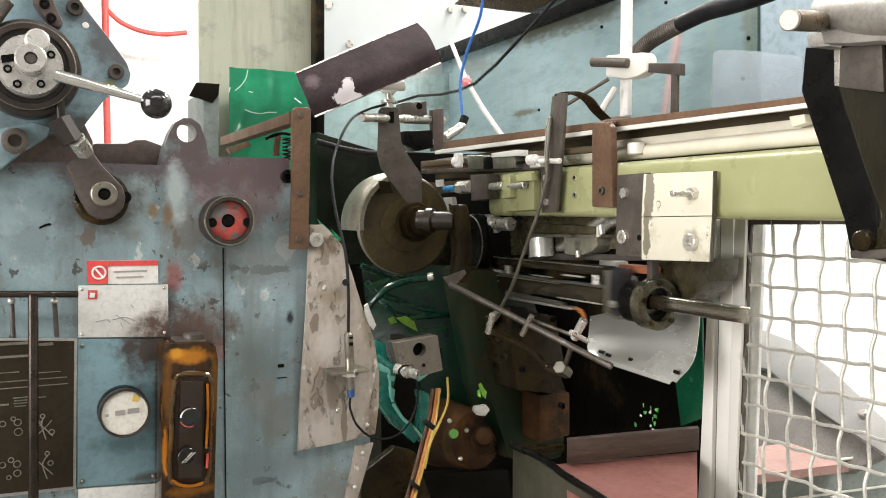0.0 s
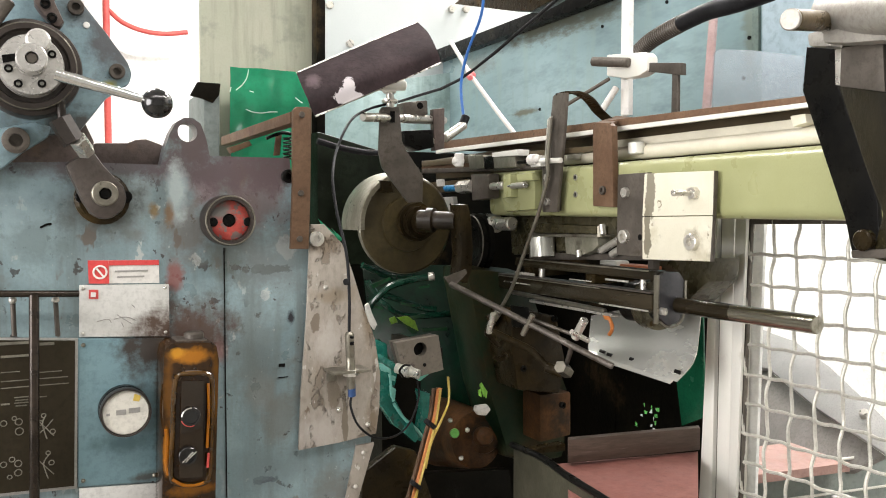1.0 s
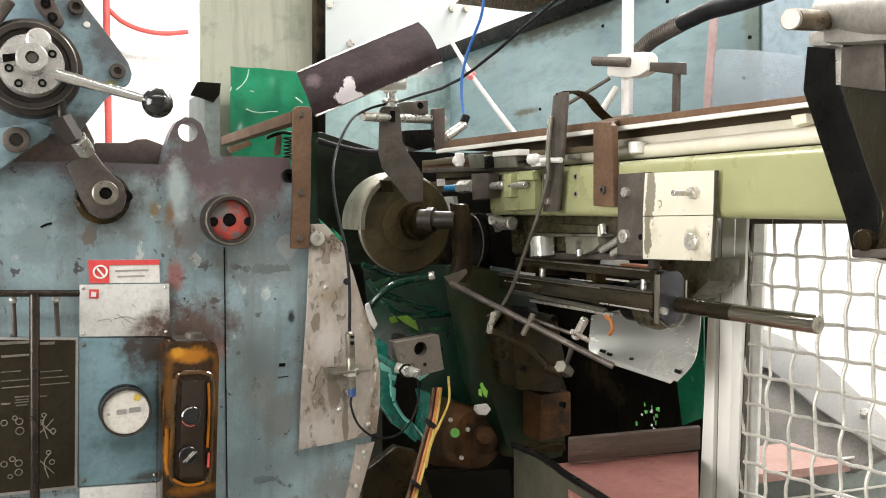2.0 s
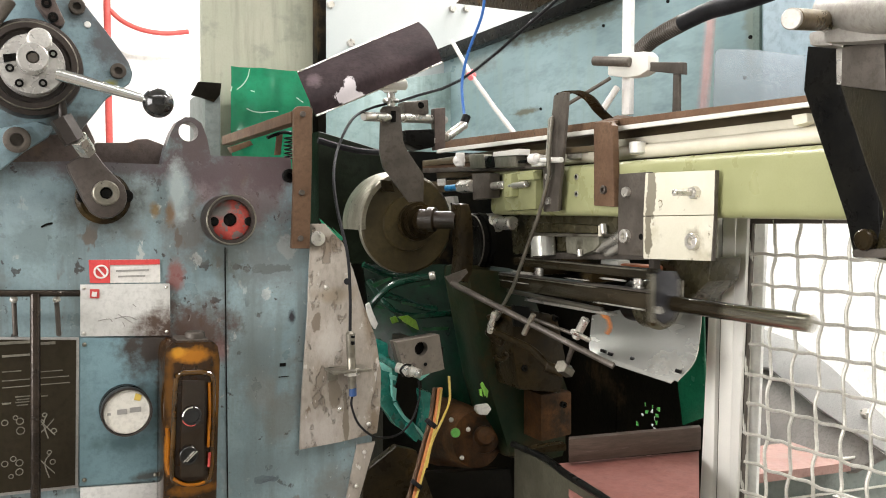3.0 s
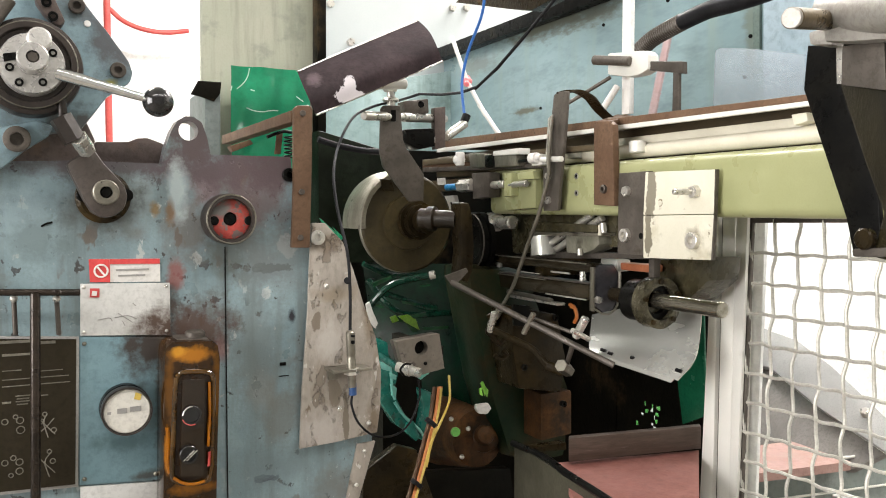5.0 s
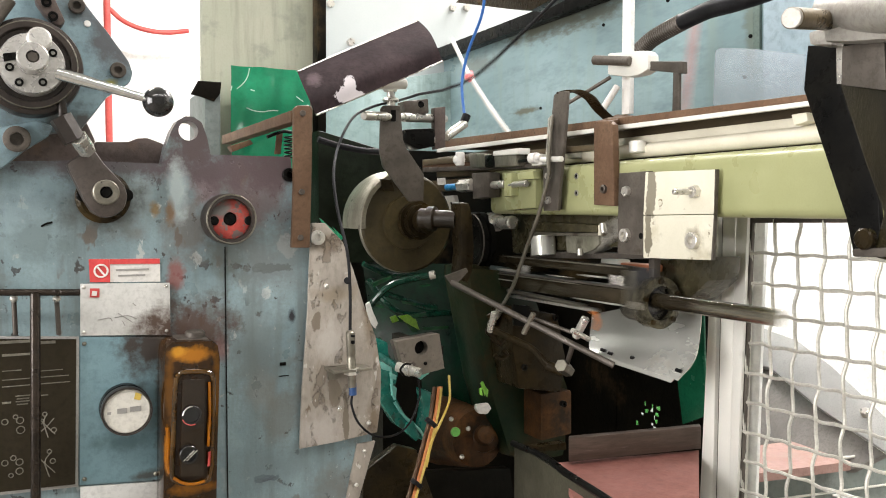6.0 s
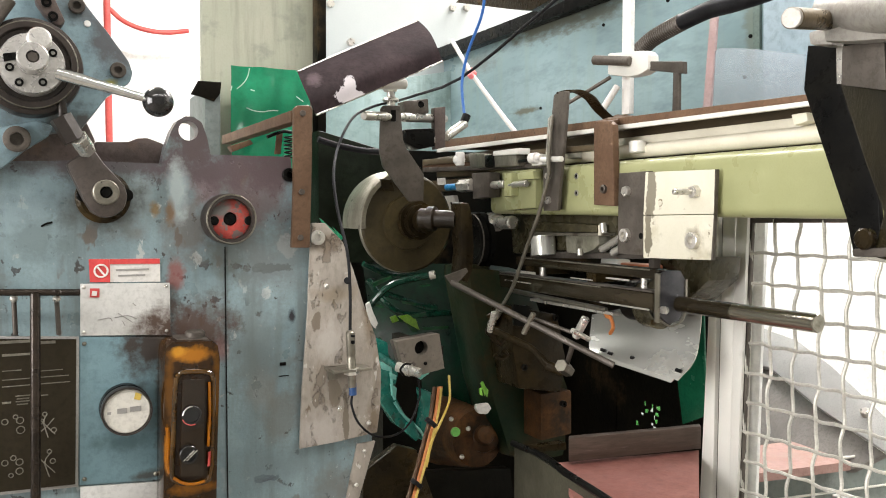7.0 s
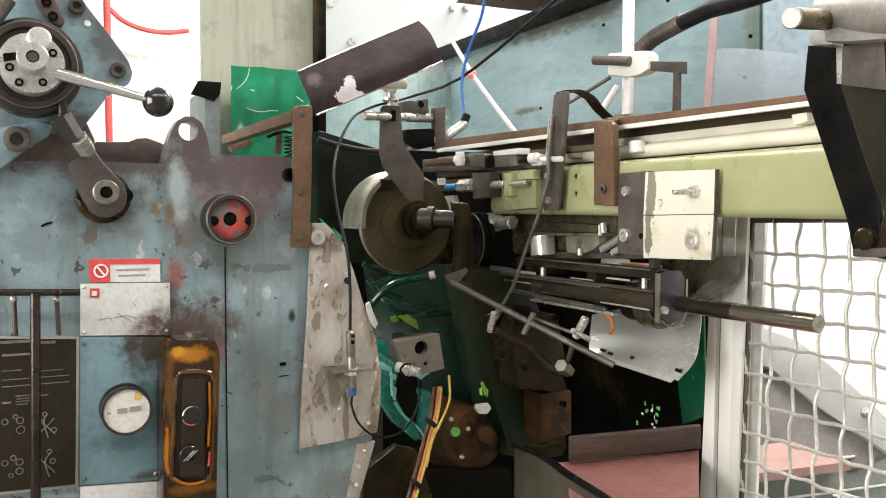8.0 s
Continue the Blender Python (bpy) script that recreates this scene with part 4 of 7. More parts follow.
for q, r in (((-0.0187, 1.1065), 0.0046), ((-0.0031, 1.1067), 0.0053), ((-0.0027, 1.0955), 0.006), ((-0.0076, 1.1112), 0.0033), ((-0.0197, 1.0587), 0.0046), ((-0.0046, 1.058), 0.0053),
             ((-0.0048, 1.0474), 0.0053), ((-0.0109, 1.0635), 0.004), ((0.023, 1.1112), 0.0033), ((0.0323, 1.0914), 0.004), ((0.027, 1.0665), 0.0033), ((0.0304, 1.0546), 0.004),
             ((0.0193, 1.1029), 0.004), ((-0.0136, 1.0434), 0.0033)):
    part("symbol_ring", torus_y(q, 1.0917, r * 0.7, 0.0006), PRINT_WHITE, diagram)
for pts in ([(0.0255, 1.0915, 1.1121), (0.0217, 1.0915, 1.1012), (0.0261, 1.0915, 1.0833)], [(0.017, 1.0915, 1.1064), (0.024, 1.0915, 1.0976), (0.0334, 1.0915, 1.0864)], [(0.0282, 1.0915, 1.0649), (0.022, 1.0915, 1.0543), (0.0265, 1.0915, 1.0362)], [(0.0161, 1.0915, 1.0598), (0.0231, 1.0915, 1.0515), (0.0326, 1.0915, 1.0407)], [(0.0167, 1.0915, 1.0897), (0.0252, 1.0915, 1.0968), (0.0326, 1.0915, 1.1053)]):
    part("symbol_line", tube(pts, 0.0007, 6, 4), PRINT_WHITE, diagram)

BROWNROD = mat("brown_black_glossy_rod", (0.018, 0.013, 0.009), (0.05, 0.037, 0.027), 0.2, 0.4, 18, 120, 0.05, stain=(0.09, 0.07, 0.055), stain_at=0.64)
guide = thing("guide_rail", (0.0114, 1.08, 1.0072), "dark steel rod frame in front of the diagram plate", "rail")
part("cross_rod", rod((-0.1252, 1.075, 1.2622), (0.0629, 1.075, 1.254), 0.0040), BROWNROD, guide)
part("upright_rod", rod((0.0154, 1.073, 1.2563), (0.0105, 1.073, 0.9699), 0.0056), BROWNROD, guide)
for a, b in (((-0.0066, 1.085, 1.2491), (-0.0057, 1.085, 1.2075)), ((0.0379, 1.085, 1.247), (0.0396, 1.085, 1.2045))):
    hook = part("hook", rod(a, b, 0.0028), GREY, guide)
    part("hook_screw", ball((a[0], 1.084, a[2]), 0.0045), STEEL, hook)

gauge = thing("pressure_gauge", (0.1127, 1.09, 1.0746), "round cream faced gauge with a dark bezel", "gauge")
g = (0.1115, 1.1099)
part("body", rod((g[0], 1.078, g[1]), (g[0], 1.1, g[1]), 0.0294, 40), BLACK, gauge)
part("bezel", hollow((g[0], 1.066, g[1]), (g[0], 1.079, g[1]), 0.0291, 0.0273, 0.45, 44), RINGSTEEL, gauge, "dark steel bezel")
part("face", rod((g[0], 1.0695, g[1]), (g[0], 1.073, g[1]), 0.0268, 40), GAUGEFACE, gauge, "cream face with yellow patch")
bars_y([(g[0] - 0.011, g[1] + 0.004, 0.011, 0.006), (g[0] + 0.003, g[1] + 0.005, 0.013, 0.006), (g[0] - 0.022, g[1] + 0.001, 0.004, 0.003)], 1.0694, PRINT_GREY, gauge)
part("patch", prism([(g[0] + 0.008, 1.0688, g[1] + 0.014), (g[0] + 0.015, 1.0688, g[1] + 0.012), (g[0] + 0.017, 1.0688, g[1] + 0.019), (g[0] + 0.010, 1.0688, g[1] + 0.022)], (0, 0.0006, 0)), YELLOW, gauge, "yellow patch")

# amber glass; the spots also paint its glow at the shoulder and edges
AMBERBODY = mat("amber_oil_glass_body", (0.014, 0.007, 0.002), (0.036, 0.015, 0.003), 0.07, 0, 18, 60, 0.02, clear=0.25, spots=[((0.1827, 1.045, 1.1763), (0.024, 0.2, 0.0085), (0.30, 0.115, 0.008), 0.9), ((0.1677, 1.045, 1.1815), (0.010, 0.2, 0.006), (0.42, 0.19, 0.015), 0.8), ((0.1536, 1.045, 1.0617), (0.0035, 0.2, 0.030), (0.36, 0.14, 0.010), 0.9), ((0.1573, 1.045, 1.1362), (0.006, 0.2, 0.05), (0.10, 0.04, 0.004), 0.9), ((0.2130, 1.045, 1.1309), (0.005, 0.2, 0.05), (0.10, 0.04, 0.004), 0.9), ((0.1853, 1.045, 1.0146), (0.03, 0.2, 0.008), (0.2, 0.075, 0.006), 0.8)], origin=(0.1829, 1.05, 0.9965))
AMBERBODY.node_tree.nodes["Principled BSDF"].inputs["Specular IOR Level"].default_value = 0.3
vial = thing("oil_reservoir", (0.1829, 1.05, 0.9965), "amber glass oil reservoir with a dark window", "oil reservoir")
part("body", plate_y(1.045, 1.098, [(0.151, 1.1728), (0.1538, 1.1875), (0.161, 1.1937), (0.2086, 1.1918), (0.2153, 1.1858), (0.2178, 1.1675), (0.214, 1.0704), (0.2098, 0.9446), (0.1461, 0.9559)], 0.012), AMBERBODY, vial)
part("window", plate_y(1.040, 1.0455, [(0.1648, 1.1510), (0.1714, 1.1558), (0.1866, 1.1559), (0.2005, 1.1540), (0.2072, 1.1479), (0.2076, 1.1250), (0.2056, 1.0697), (0.2030, 1.0296), (0.1962, 1.0209), (0.1782, 1.0207), (0.1631, 1.0256), (0.1580, 1.0359), (0.1599, 1.0753), (0.1626, 1.1294)], 0.002), DARKOIL, vial, "dark oil window")
part("window_rim", tube([(0.1646, 1.0405, 1.1513), (0.1712, 1.0405, 1.1561), (0.1863, 1.0405, 1.1562), (0.2003, 1.0405, 1.1543), (0.2069, 1.0405, 1.1482), (0.2073, 1.0405, 1.1254), (0.2053, 1.0405, 1.0701), (0.2028, 1.0405, 1.0301), (0.1959, 1.0405, 1.0213), (0.1779, 1.0405, 1.0212), (0.1628, 1.0405, 1.0261), (0.1578, 1.0405, 1.0364), (0.1596, 1.0405, 1.0757), (0.1623, 1.0405, 1.1298), (0.1646, 1.0405, 1.1513)], 0.0032, 10, 5), DARKAMBER, vial, "raised amber glass rim")
part("window_inset", plate_y(1.0345, 1.0398, [(0.1703, 1.1488), (0.1966, 1.1472), (0.1938, 1.0299), (0.1661, 1.0324)], 0.0015), mat("brown_oil_glass", (0.012, 0.007, 0.003), (0.028, 0.017, 0.009), 0.06, 0, 10, 60, 0.0, clear=0.15), vial, "brown glass pane")
# amber strips stand in for glints of light through the oil
part("amber_edge", tube([(0.2020, 1.0365, 1.1432), (0.2024, 1.0365, 1.1197), (0.2014, 1.0365, 1.0923), (0.1997, 1.0365, 1.0649)], 0.0018, 8), AMBER, vial, "bright amber glint through the oil")
part("amber_edge", tube([(0.1538, 1.0430, 1.0921), (0.1547, 1.0430, 1.0689), (0.1532, 1.0430, 1.0520), (0.1556, 1.0430, 1.0360)], 0.0026, 8), AMBER, vial, "amber glint through the oil")
part("amber_sill", tube([(0.1585, 1.0375, 1.0317), (0.1708, 1.0375, 1.0231), (0.1840, 1.0375, 1.0205), (0.1953, 1.0375, 1.0223)], 0.0020, 8), AMBER, vial, "amber glint along the sill")
part("red_edge", tube([(0.2010, 1.0365, 1.0578), (0.2001, 1.0365, 1.0406)], 0.0016, 8), RED, vial, "red oil edge")
part("collar", plate_y(1.055, 1.095, [(0.1691, 1.1952), (0.2052, 1.1934), (0.2065, 1.1878), (0.1677, 1.1905)], 0.002), GREY, vial, "dark collar")
part("cap", rod((0.1917, 1.07, 1.1909), (0.1918, 1.07, 1.2021), 0.012, 20), GREY, vial, "dark filler cap")
q = (0.1795, 1.1067)
k = part("screw_knob", hollow((q[0], 1.027, q[1]), (q[0], 1.034, q[1]), 0.0115, 0.0088, 0.3, 28), KNOBBLACK, vial, "glossy dark knob")
# a thin steel arc stands in for the highlight on the glossy knob
part("bright_rim", tube([(q[0] + 0.0105 * math.cos(a), 1.0268, q[1] + 0.0105 * math.sin(a)) for a in (radians(d) for d in range(85, 190, 15))], 0.0008, 6, 3), STEEL, k, "steel arc for the knob's highlight")
part("red_rim", tube([(q[0] + 0.0115 * math.cos(a), 1.0268, q[1] + 0.0115 * math.sin(a)) for a in (radians(d) for d in range(200, 300, 15))], 0.0006, 6, 3), RED, k, "red rim")
q = (0.1756, 1.0597)
k = part("screw_knob", hollow((q[0], 1.027, q[1]), (q[0], 1.034, q[1]), 0.0108, 0.0081, 0.3, 28), KNOBBLACK, vial, "glossy dark knob")
for off in (0.0, 0.0035):
    part("slot", prism([(q[0] - 0.007 + off, 1.0262, q[1] - 0.0062), (q[0] - 0.0062 + off, 1.0262, q[1] - 0.007), (q[0] + 0.0065 + off, 1.0262, q[1] + 0.0042), (q[0] + 0.0057 + off, 1.0262, q[1] + 0.005)], (0, 0.002, 0)), STEEL, k, "bright slot")

# ---- brown bar bracket on the frame's edge ----
bar = thing("bar_bracket", (0.3306, 1.08, 1.3021), "rusty brown flat bar bracket bolted to the frame", "bracket")
part("upright", plate_y(1.078, 1.0875, [(0.3223, 1.481), (0.3268, 1.4856), (0.3428, 1.4864), (0.3473, 1.4823), (0.3451, 1.3835), (0.3422, 1.3005), (0.3178, 1.301), (0.3215, 1.3832)], 0.0015), BROWN, bar)
p0 = (0.3288, 1.09, 1.476)
part("arm", prism([(p0[0] - 0.008, 1.088, p0[2] + 0.004), (p0[0] + 0.010, 1.088, p0[2] + 0.004), (p0[0] + 0.010, 1.088, p0[2] - 0.011), (p0[0] - 0.008, 1.088, p0[2] - 0.011)], (0, 0.42, 0), 0.001), BROWN, bar)
part("stub", prism([(0.2881, 1.3, 1.4466), (0.3191, 1.3, 1.4579), (0.3242, 1.3, 1.4513), (0.2931, 1.3, 1.4383)], (0, 0.02, 0), 0.001), BROWN, bar)
part("spring", tube([((0.35, 1.2, 1.4533)[0] + 0.006 * math.cos(i * 1.3), 1.2 + 0.006 * math.sin(i * 1.3), (0.3501, 1.2, 1.4566)[2] - i * 0.0011) for i in range(30)], 0.0012, 6, 3), BLACK, bar, "black coil spring")
part("wire_end", tube([(0.3188, 1.2, 1.4537), (0.3319, 1.2, 1.4591), (0.3435, 1.2, 1.4628), (0.3551, 1.2, 1.4616)], 0.0025, 8), BLACK, bar)
part("lower_tab", plate_y(1.21, 1.214, [(0.3363, 1.46), (0.3447, 1.462), (0.3411, 1.431), (0.3327, 1.4307)]), BROWN, bar)
for q in ((0.3313, 1.3737), (0.3335, 1.4757), (0.3293, 1.314)):
    part("screw", rod((q[0], 1.075, q[1]), (q[0], 1.08, q[1]), 0.004, 12), GREY, bar)

# ---- guard plate screws, proximity sensor and its cable ----
q = (0.3548, 1.3134)
part("washer", hollow((q[0], 1.082, q[1]), (q[0], 1.0885, q[1]), 0.0099, 0.0046, 0.6, 24), STEEL, guard, "bright washer")
for q in ((0.3852, 1.081), (0.3678, 1.248), (0.4278, 1.0561)):
    part("screw", ball((q[0], 1.088, q[1]), 0.0035, 1.0), STEEL, guard)
sensor = thing("proximity_sensor", (0.3928, 1.06, 1.1097), "threaded metal proximity sensor in a clamp bracket", "sensor")
part("barrel", lathe((0.3936, 1.06, 1.1134), (0.3908, 1.06, 1.1907), [(0, 0.0045), (0.02, 0.0055), (0.2, 0.0055), (0.24, 0.0062), (0.5, 0.0062), (0.52, 0.0056), (0.58, 0.0056), (0.6, 0.0062), (0.96, 0.0062), (1, 0.004)], 20), DULL, sensor)
part("tip", rod((0.3944, 1.06, 1.1034), (0.3937, 1.06, 1.121), 0.0052), mat("navy_plug_plastic", (0.012, 0.045, 0.14), (0.02, 0.065, 0.19), 0.35), sensor, "navy blue tip")
part("nut", hexagon((0.3933, 1.06, 1.1316), (0.393, 1.06, 1.14), 0.0105), STEEL, sensor)
part("bracket", join(box((0.3646, 1.1423)[0], (0.4179, 1.1379)[0], 1.05, 1.088, (0.3771, 1.136)[1], (0.3771, 1.1398)[1], 0.001), box((0.3677, 1.1421)[0], (0.3803, 1.141)[0], 1.08, 1.087, (0.377, 1.1225)[1], (0.3771, 1.1398)[1], 0.001)), DULL, sensor)
part("cable_clip", rod((0.3865, 1.058, 1.2571), (0.3964, 1.085, 1.2548), 0.0045), RUBBER, sensor, "black cable clip")
part("print", join(rod((0.3923, 1.0535, 1.1734), (0.3923, 1.0535, 1.1779), 0.003, 8), rod((0.3923, 1.0535, 1.1824), (0.3924, 1.0535, 1.1854), 0.003, 8)), BLACK, sensor)
part("upper_cable", tube([(0.3908, 1.06, 1.1907), (0.3911, 1.06, 1.2418), (0.3911, 1.07, 1.2938), (0.3877, 1.1, 1.354), (0.3971, 1.14, 1.4017), (0.4262, 1.2, 1.4462), (0.4747, 1.27, 1.4952), (0.5262, 1.32, 1.5201), (0.5702, 1.34, 1.5332)], 0.0021), RUBBER, sensor, "black cable")
part("lower_cable", tube([(0.3936, 1.06, 1.1058), (0.3927, 1.06, 1.0892), (0.4038, 1.06, 1.0628), (0.4443, 1.1, 1.0322), (0.5057, 1.17, 1.0115), (0.5427, 1.2, 1.0214), (0.5666, 1.22, 1.0533), (0.5647, 1.22, 1.0798)], 0.0016), RUBBER, sensor, "black cable loop")
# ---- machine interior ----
# the gear housing lies in shadow; that dark is put into this colour
DARKBLUE = mat("oily_shaded_blue_paint", (0.003, 0.004, 0.002), (0.012, 0.017, 0.010), 0.4, 0, 8, 90, 0.2, stain=(0.03, 0.032, 0.014), stain_at=0.6)
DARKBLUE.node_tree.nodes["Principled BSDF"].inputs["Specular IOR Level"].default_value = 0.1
MIDGREEN = mat("mid_green_gloss_plastic", (0.004, 0.034, 0.014), (0.012, 0.080, 0.026), 0.16, 0, 20, 100, 0.1, stain=(0.012, 0.03, 0.012), stain_at=0.52, stain_scale=18)
# walls added to close the interior; its shade is in their near-black colour
bed = thing("machine_bed", (0.9, 2.0, 0), "oily machine bed, near-black for the shade inside the press", "machine bed", kind="structure")
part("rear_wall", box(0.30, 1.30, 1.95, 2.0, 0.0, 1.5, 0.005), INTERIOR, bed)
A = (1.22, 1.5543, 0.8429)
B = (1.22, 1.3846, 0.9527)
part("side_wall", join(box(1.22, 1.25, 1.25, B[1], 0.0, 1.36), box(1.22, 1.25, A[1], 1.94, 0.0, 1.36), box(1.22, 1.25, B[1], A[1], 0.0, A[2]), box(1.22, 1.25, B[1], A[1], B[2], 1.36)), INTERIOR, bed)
rnd = random.Random(23)
NY, NZ = 22, 14
screen, green_bits = bmesh.new(), bmesh.new()
grid = [[((1 - i / NY) * B[1] + i / NY * A[1] + (rnd.uniform(-0.004, 0.004) if 0 < i < NY else 0), A[2] + (B[2] - A[2]) * j / NZ + (rnd.uniform(-0.0022, 0.0022) if 0 < j < NZ else 0)) for j in range(NZ + 1)]
        for i in range(NY + 1)]
for i in range(NY):
    for j in range(NZ):
        near = math.hypot((i - 8) / 7, (j - 7) / 4.5)
        open_cell = near < 1 and rnd.random() < 0.16
        target = green_bits if open_cell and rnd.random() < 0.6 else screen
        if open_cell and target is screen:
            continue
        y0z0, y1z0, y1z1, y0z1 = grid[i][j], grid[i + 1][j], grid[i + 1][j + 1], grid[i][j + 1]
        target.faces.new([target.verts.new((1.222, *q)) for q in (y0z0, y1z0, y1z1, y0z1)])
for bm_ in (screen, green_bits):
    bmesh.ops.remove_doubles(bm_, verts=bm_.verts, dist=1e-6)
    ext = bmesh.ops.extrude_face_region(bm_, geom=list(bm_.faces))
    bmesh.ops.translate(bm_, verts=[v for v in ext["geom"] if isinstance(v, bmesh.types.BMVert)], vec=(0.0015, 0, 0))
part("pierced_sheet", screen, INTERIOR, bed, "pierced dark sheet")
part("green_film", green_bits, glassy("bright_green_film", (0.25, 0.85, 0.22), 0.2, 0.9), bed, "bright green film in the holes")
part("gear_housing", plate_y(1.72, 1.94, [(0.5649, 1.5193), (0.7316, 1.4773), (0.8107, 1.4446), (0.8105, 1.344), (0.7444, 1.2322), (0.563, 1.2373)], 0.01), DARKBLUE, bed, "oily blue gear housing, darkened for its shadow")
single("bearing_housing", plate_y(1.30, 1.34, [(0.6815, 1.3629), (0.700, 1.363), (0.706, 1.3413), (0.710, 1.2858), (0.707, 1.2442), (0.698, 1.2232), (0.680, 1.2299), (0.686, 1.2768), (0.683, 1.3258)], 0.006),
       GREASE, "black oily bearing housing in front of the flywheel", "bearing")
WEB = mat("greasy_olive_brown_web", (0.040, 0.029, 0.011), (0.080, 0.060, 0.024), 0.34, 0.2, 9, 90, 0.2, stain=(0.018, 0.013, 0.006), stain_at=0.54, stain_scale=12)
wheel = thing("flywheel", (0.6553, 1.5, 1.3286), "brown greasy flywheel with a bright worn rim segment", "flywheel")
w = (0.6553, 1.326)
part("web", lathe((w[0], 1.455, w[1]), (w[0], 1.475, w[1]), [(0, 0.02), (0, 0.05), (0.3, 0.052), (0.35, 0.089), (0.5, 0.093), (1, 0.093)], 56), WEB, wheel, "greasy brown web")
part("edge", lathe((w[0], 1.466, w[1]), (w[0], 1.476, w[1]), [(0, 0.0925), (0.2, 0.0945), (1, 0.0945)], 56), DULL, wheel, "worn thin edge")
seg = bmesh.new()
rows = []
for i in range(25):
    a = radians(84 + 102 * i / 24)
    rows.append([seg.verts.new((w[0] + r * math.cos(a), y, w[1] + r * math.sin(a))) for r, y in ((0.098, 1.45), (0.1, 1.453), (0.1, 1.545), (0.09, 1.545), (0.09, 1.45))])
for a, b in zip(rows, rows[1:]):
    for k in range(5):
        seg.faces.new((a[k], a[(k + 1) % 5], b[(k + 1) % 5], b[k]))
seg.faces.new(rows[0])
seg.faces.new(rows[-1])
part("rim_segment", seg, DULL, wheel, "bright worn rim segment")
part("hub", lathe((w[0] + 0.012, 1.40, w[1] + 0.004), (w[0] + 0.012, 1.47, w[1] + 0.004), [(0, 0.016), (0.02, 0.022), (0.3, 0.022), (0.3, 0.030), (0.6, 0.030), (0.6, 0.036), (1, 0.036)], 32), GREASE, wheel)
part("axle", lathe((0.6436, 1.38, 1.3351), (0.6905, 1.33, 1.3334), [(0, 0.018), (0.2, 0.018), (0.22, 0.022), (0.4, 0.022), (0.42, 0.016), (1, 0.016)], 24), mat("greasy_rusted_axle", (0.010, 0.006, 0.003), (0.036, 0.023, 0.010), 0.4, 0.1, 30, 120, 0.2), wheel, "greasy axle")
part("web_rib", plate_y(1.445, 1.455, [(0.5943, 1.407), (0.6145, 1.4052), (0.6212, 1.3846), (0.5987, 1.3864)], 0.001), GREASE, wheel)
# bright green shards stand in for the green glints beside the guard
for pts in ([(0.4016, 1.22, 1.3393), (0.4174, 1.22, 1.3256), (0.4388, 1.22, 1.3066), (0.4333, 1.22, 1.3033), (0.412, 1.22, 1.3189)], [(0.405, 1.22, 1.3274), (0.4191, 1.22, 1.3137), (0.4173, 1.22, 1.3104), (0.4032, 1.22, 1.3224)], [(0.4322, 1.25, 1.325), (0.4514, 1.25, 1.3073), (0.4477, 1.25, 1.3038)]):
    single("green_strip", prism(pts, (0.001, 0.004, 0), 0.0005), GREENSHEET, "bright green strip standing in for a glint", "plastic strip", "green plastic strips")

sup = thing("support_column", (0.8815, 1.4, 0.9031), "greasy olive-brown support column with bolted blocks", "machine part")
part("body", plate_y(1.38, 1.5, [(0.7329, 1.2516), (0.8737, 1.2368), (0.9736, 0.9985), (0.968, 0.8521), (0.8311, 0.8704), (0.7836, 1.0164), (0.7544, 1.1565)], 0.03), PILLAR, sup)
part("block", plate_y(1.30, 1.38, [(0.7877, 1.1787), (0.8846, 1.1581), (0.9041, 1.0729), (0.8919, 1.0128), (0.8013, 1.0277), (0.788, 1.1025)], 0.006), GREASE, sup)
part("foot", plate_y(1.32, 1.42, [(0.8616, 1.0098), (0.9313, 1.0094), (0.932, 0.9251), (0.8621, 0.9196)], 0.006), RUSTBODY, sup, "greasy rust-brown foot block")
part("window", plate_y(1.292, 1.299, [(0.7828, 1.1828), (0.8183, 1.178), (0.8209, 1.1401), (0.7865, 1.1442)], 0.001), BLACK, sup, "dark slot")
for q in ((0.8779, 1.1524), (0.8116, 1.0665), (0.8977, 0.991)):
    bolt_y(q, 1.3, 0.006, sup, "bolt", BLACK)
for pts in ([(0.7208, 1.27, 1.1705), (0.7276, 1.27, 1.1554), (0.7187, 1.27, 1.1413), (0.7321, 1.27, 1.1306)], [(0.7254, 1.27, 1.1458), (0.7411, 1.27, 1.1398), (0.7525, 1.27, 1.1312), (0.7435, 1.27, 1.118), (0.7276, 1.27, 1.1309)], [(0.7322, 1.27, 1.0991), (0.7458, 1.27, 1.0921), (0.7572, 1.27, 1.0972), (0.7503, 1.27, 1.1056)]):
    part("wing_nut", tube(pts, 0.0045, 8, 5), GREASE, sup)

gg = thing("green_guard", (0.7693, 1.6, 0.9643), "dark green sheet guard inside the machine", "guard")
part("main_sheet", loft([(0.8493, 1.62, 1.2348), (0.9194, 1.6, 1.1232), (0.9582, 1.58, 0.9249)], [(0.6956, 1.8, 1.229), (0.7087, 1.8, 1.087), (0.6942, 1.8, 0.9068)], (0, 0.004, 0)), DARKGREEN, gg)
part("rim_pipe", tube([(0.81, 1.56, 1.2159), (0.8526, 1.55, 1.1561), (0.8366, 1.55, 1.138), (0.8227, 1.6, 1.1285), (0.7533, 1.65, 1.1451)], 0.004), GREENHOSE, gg)
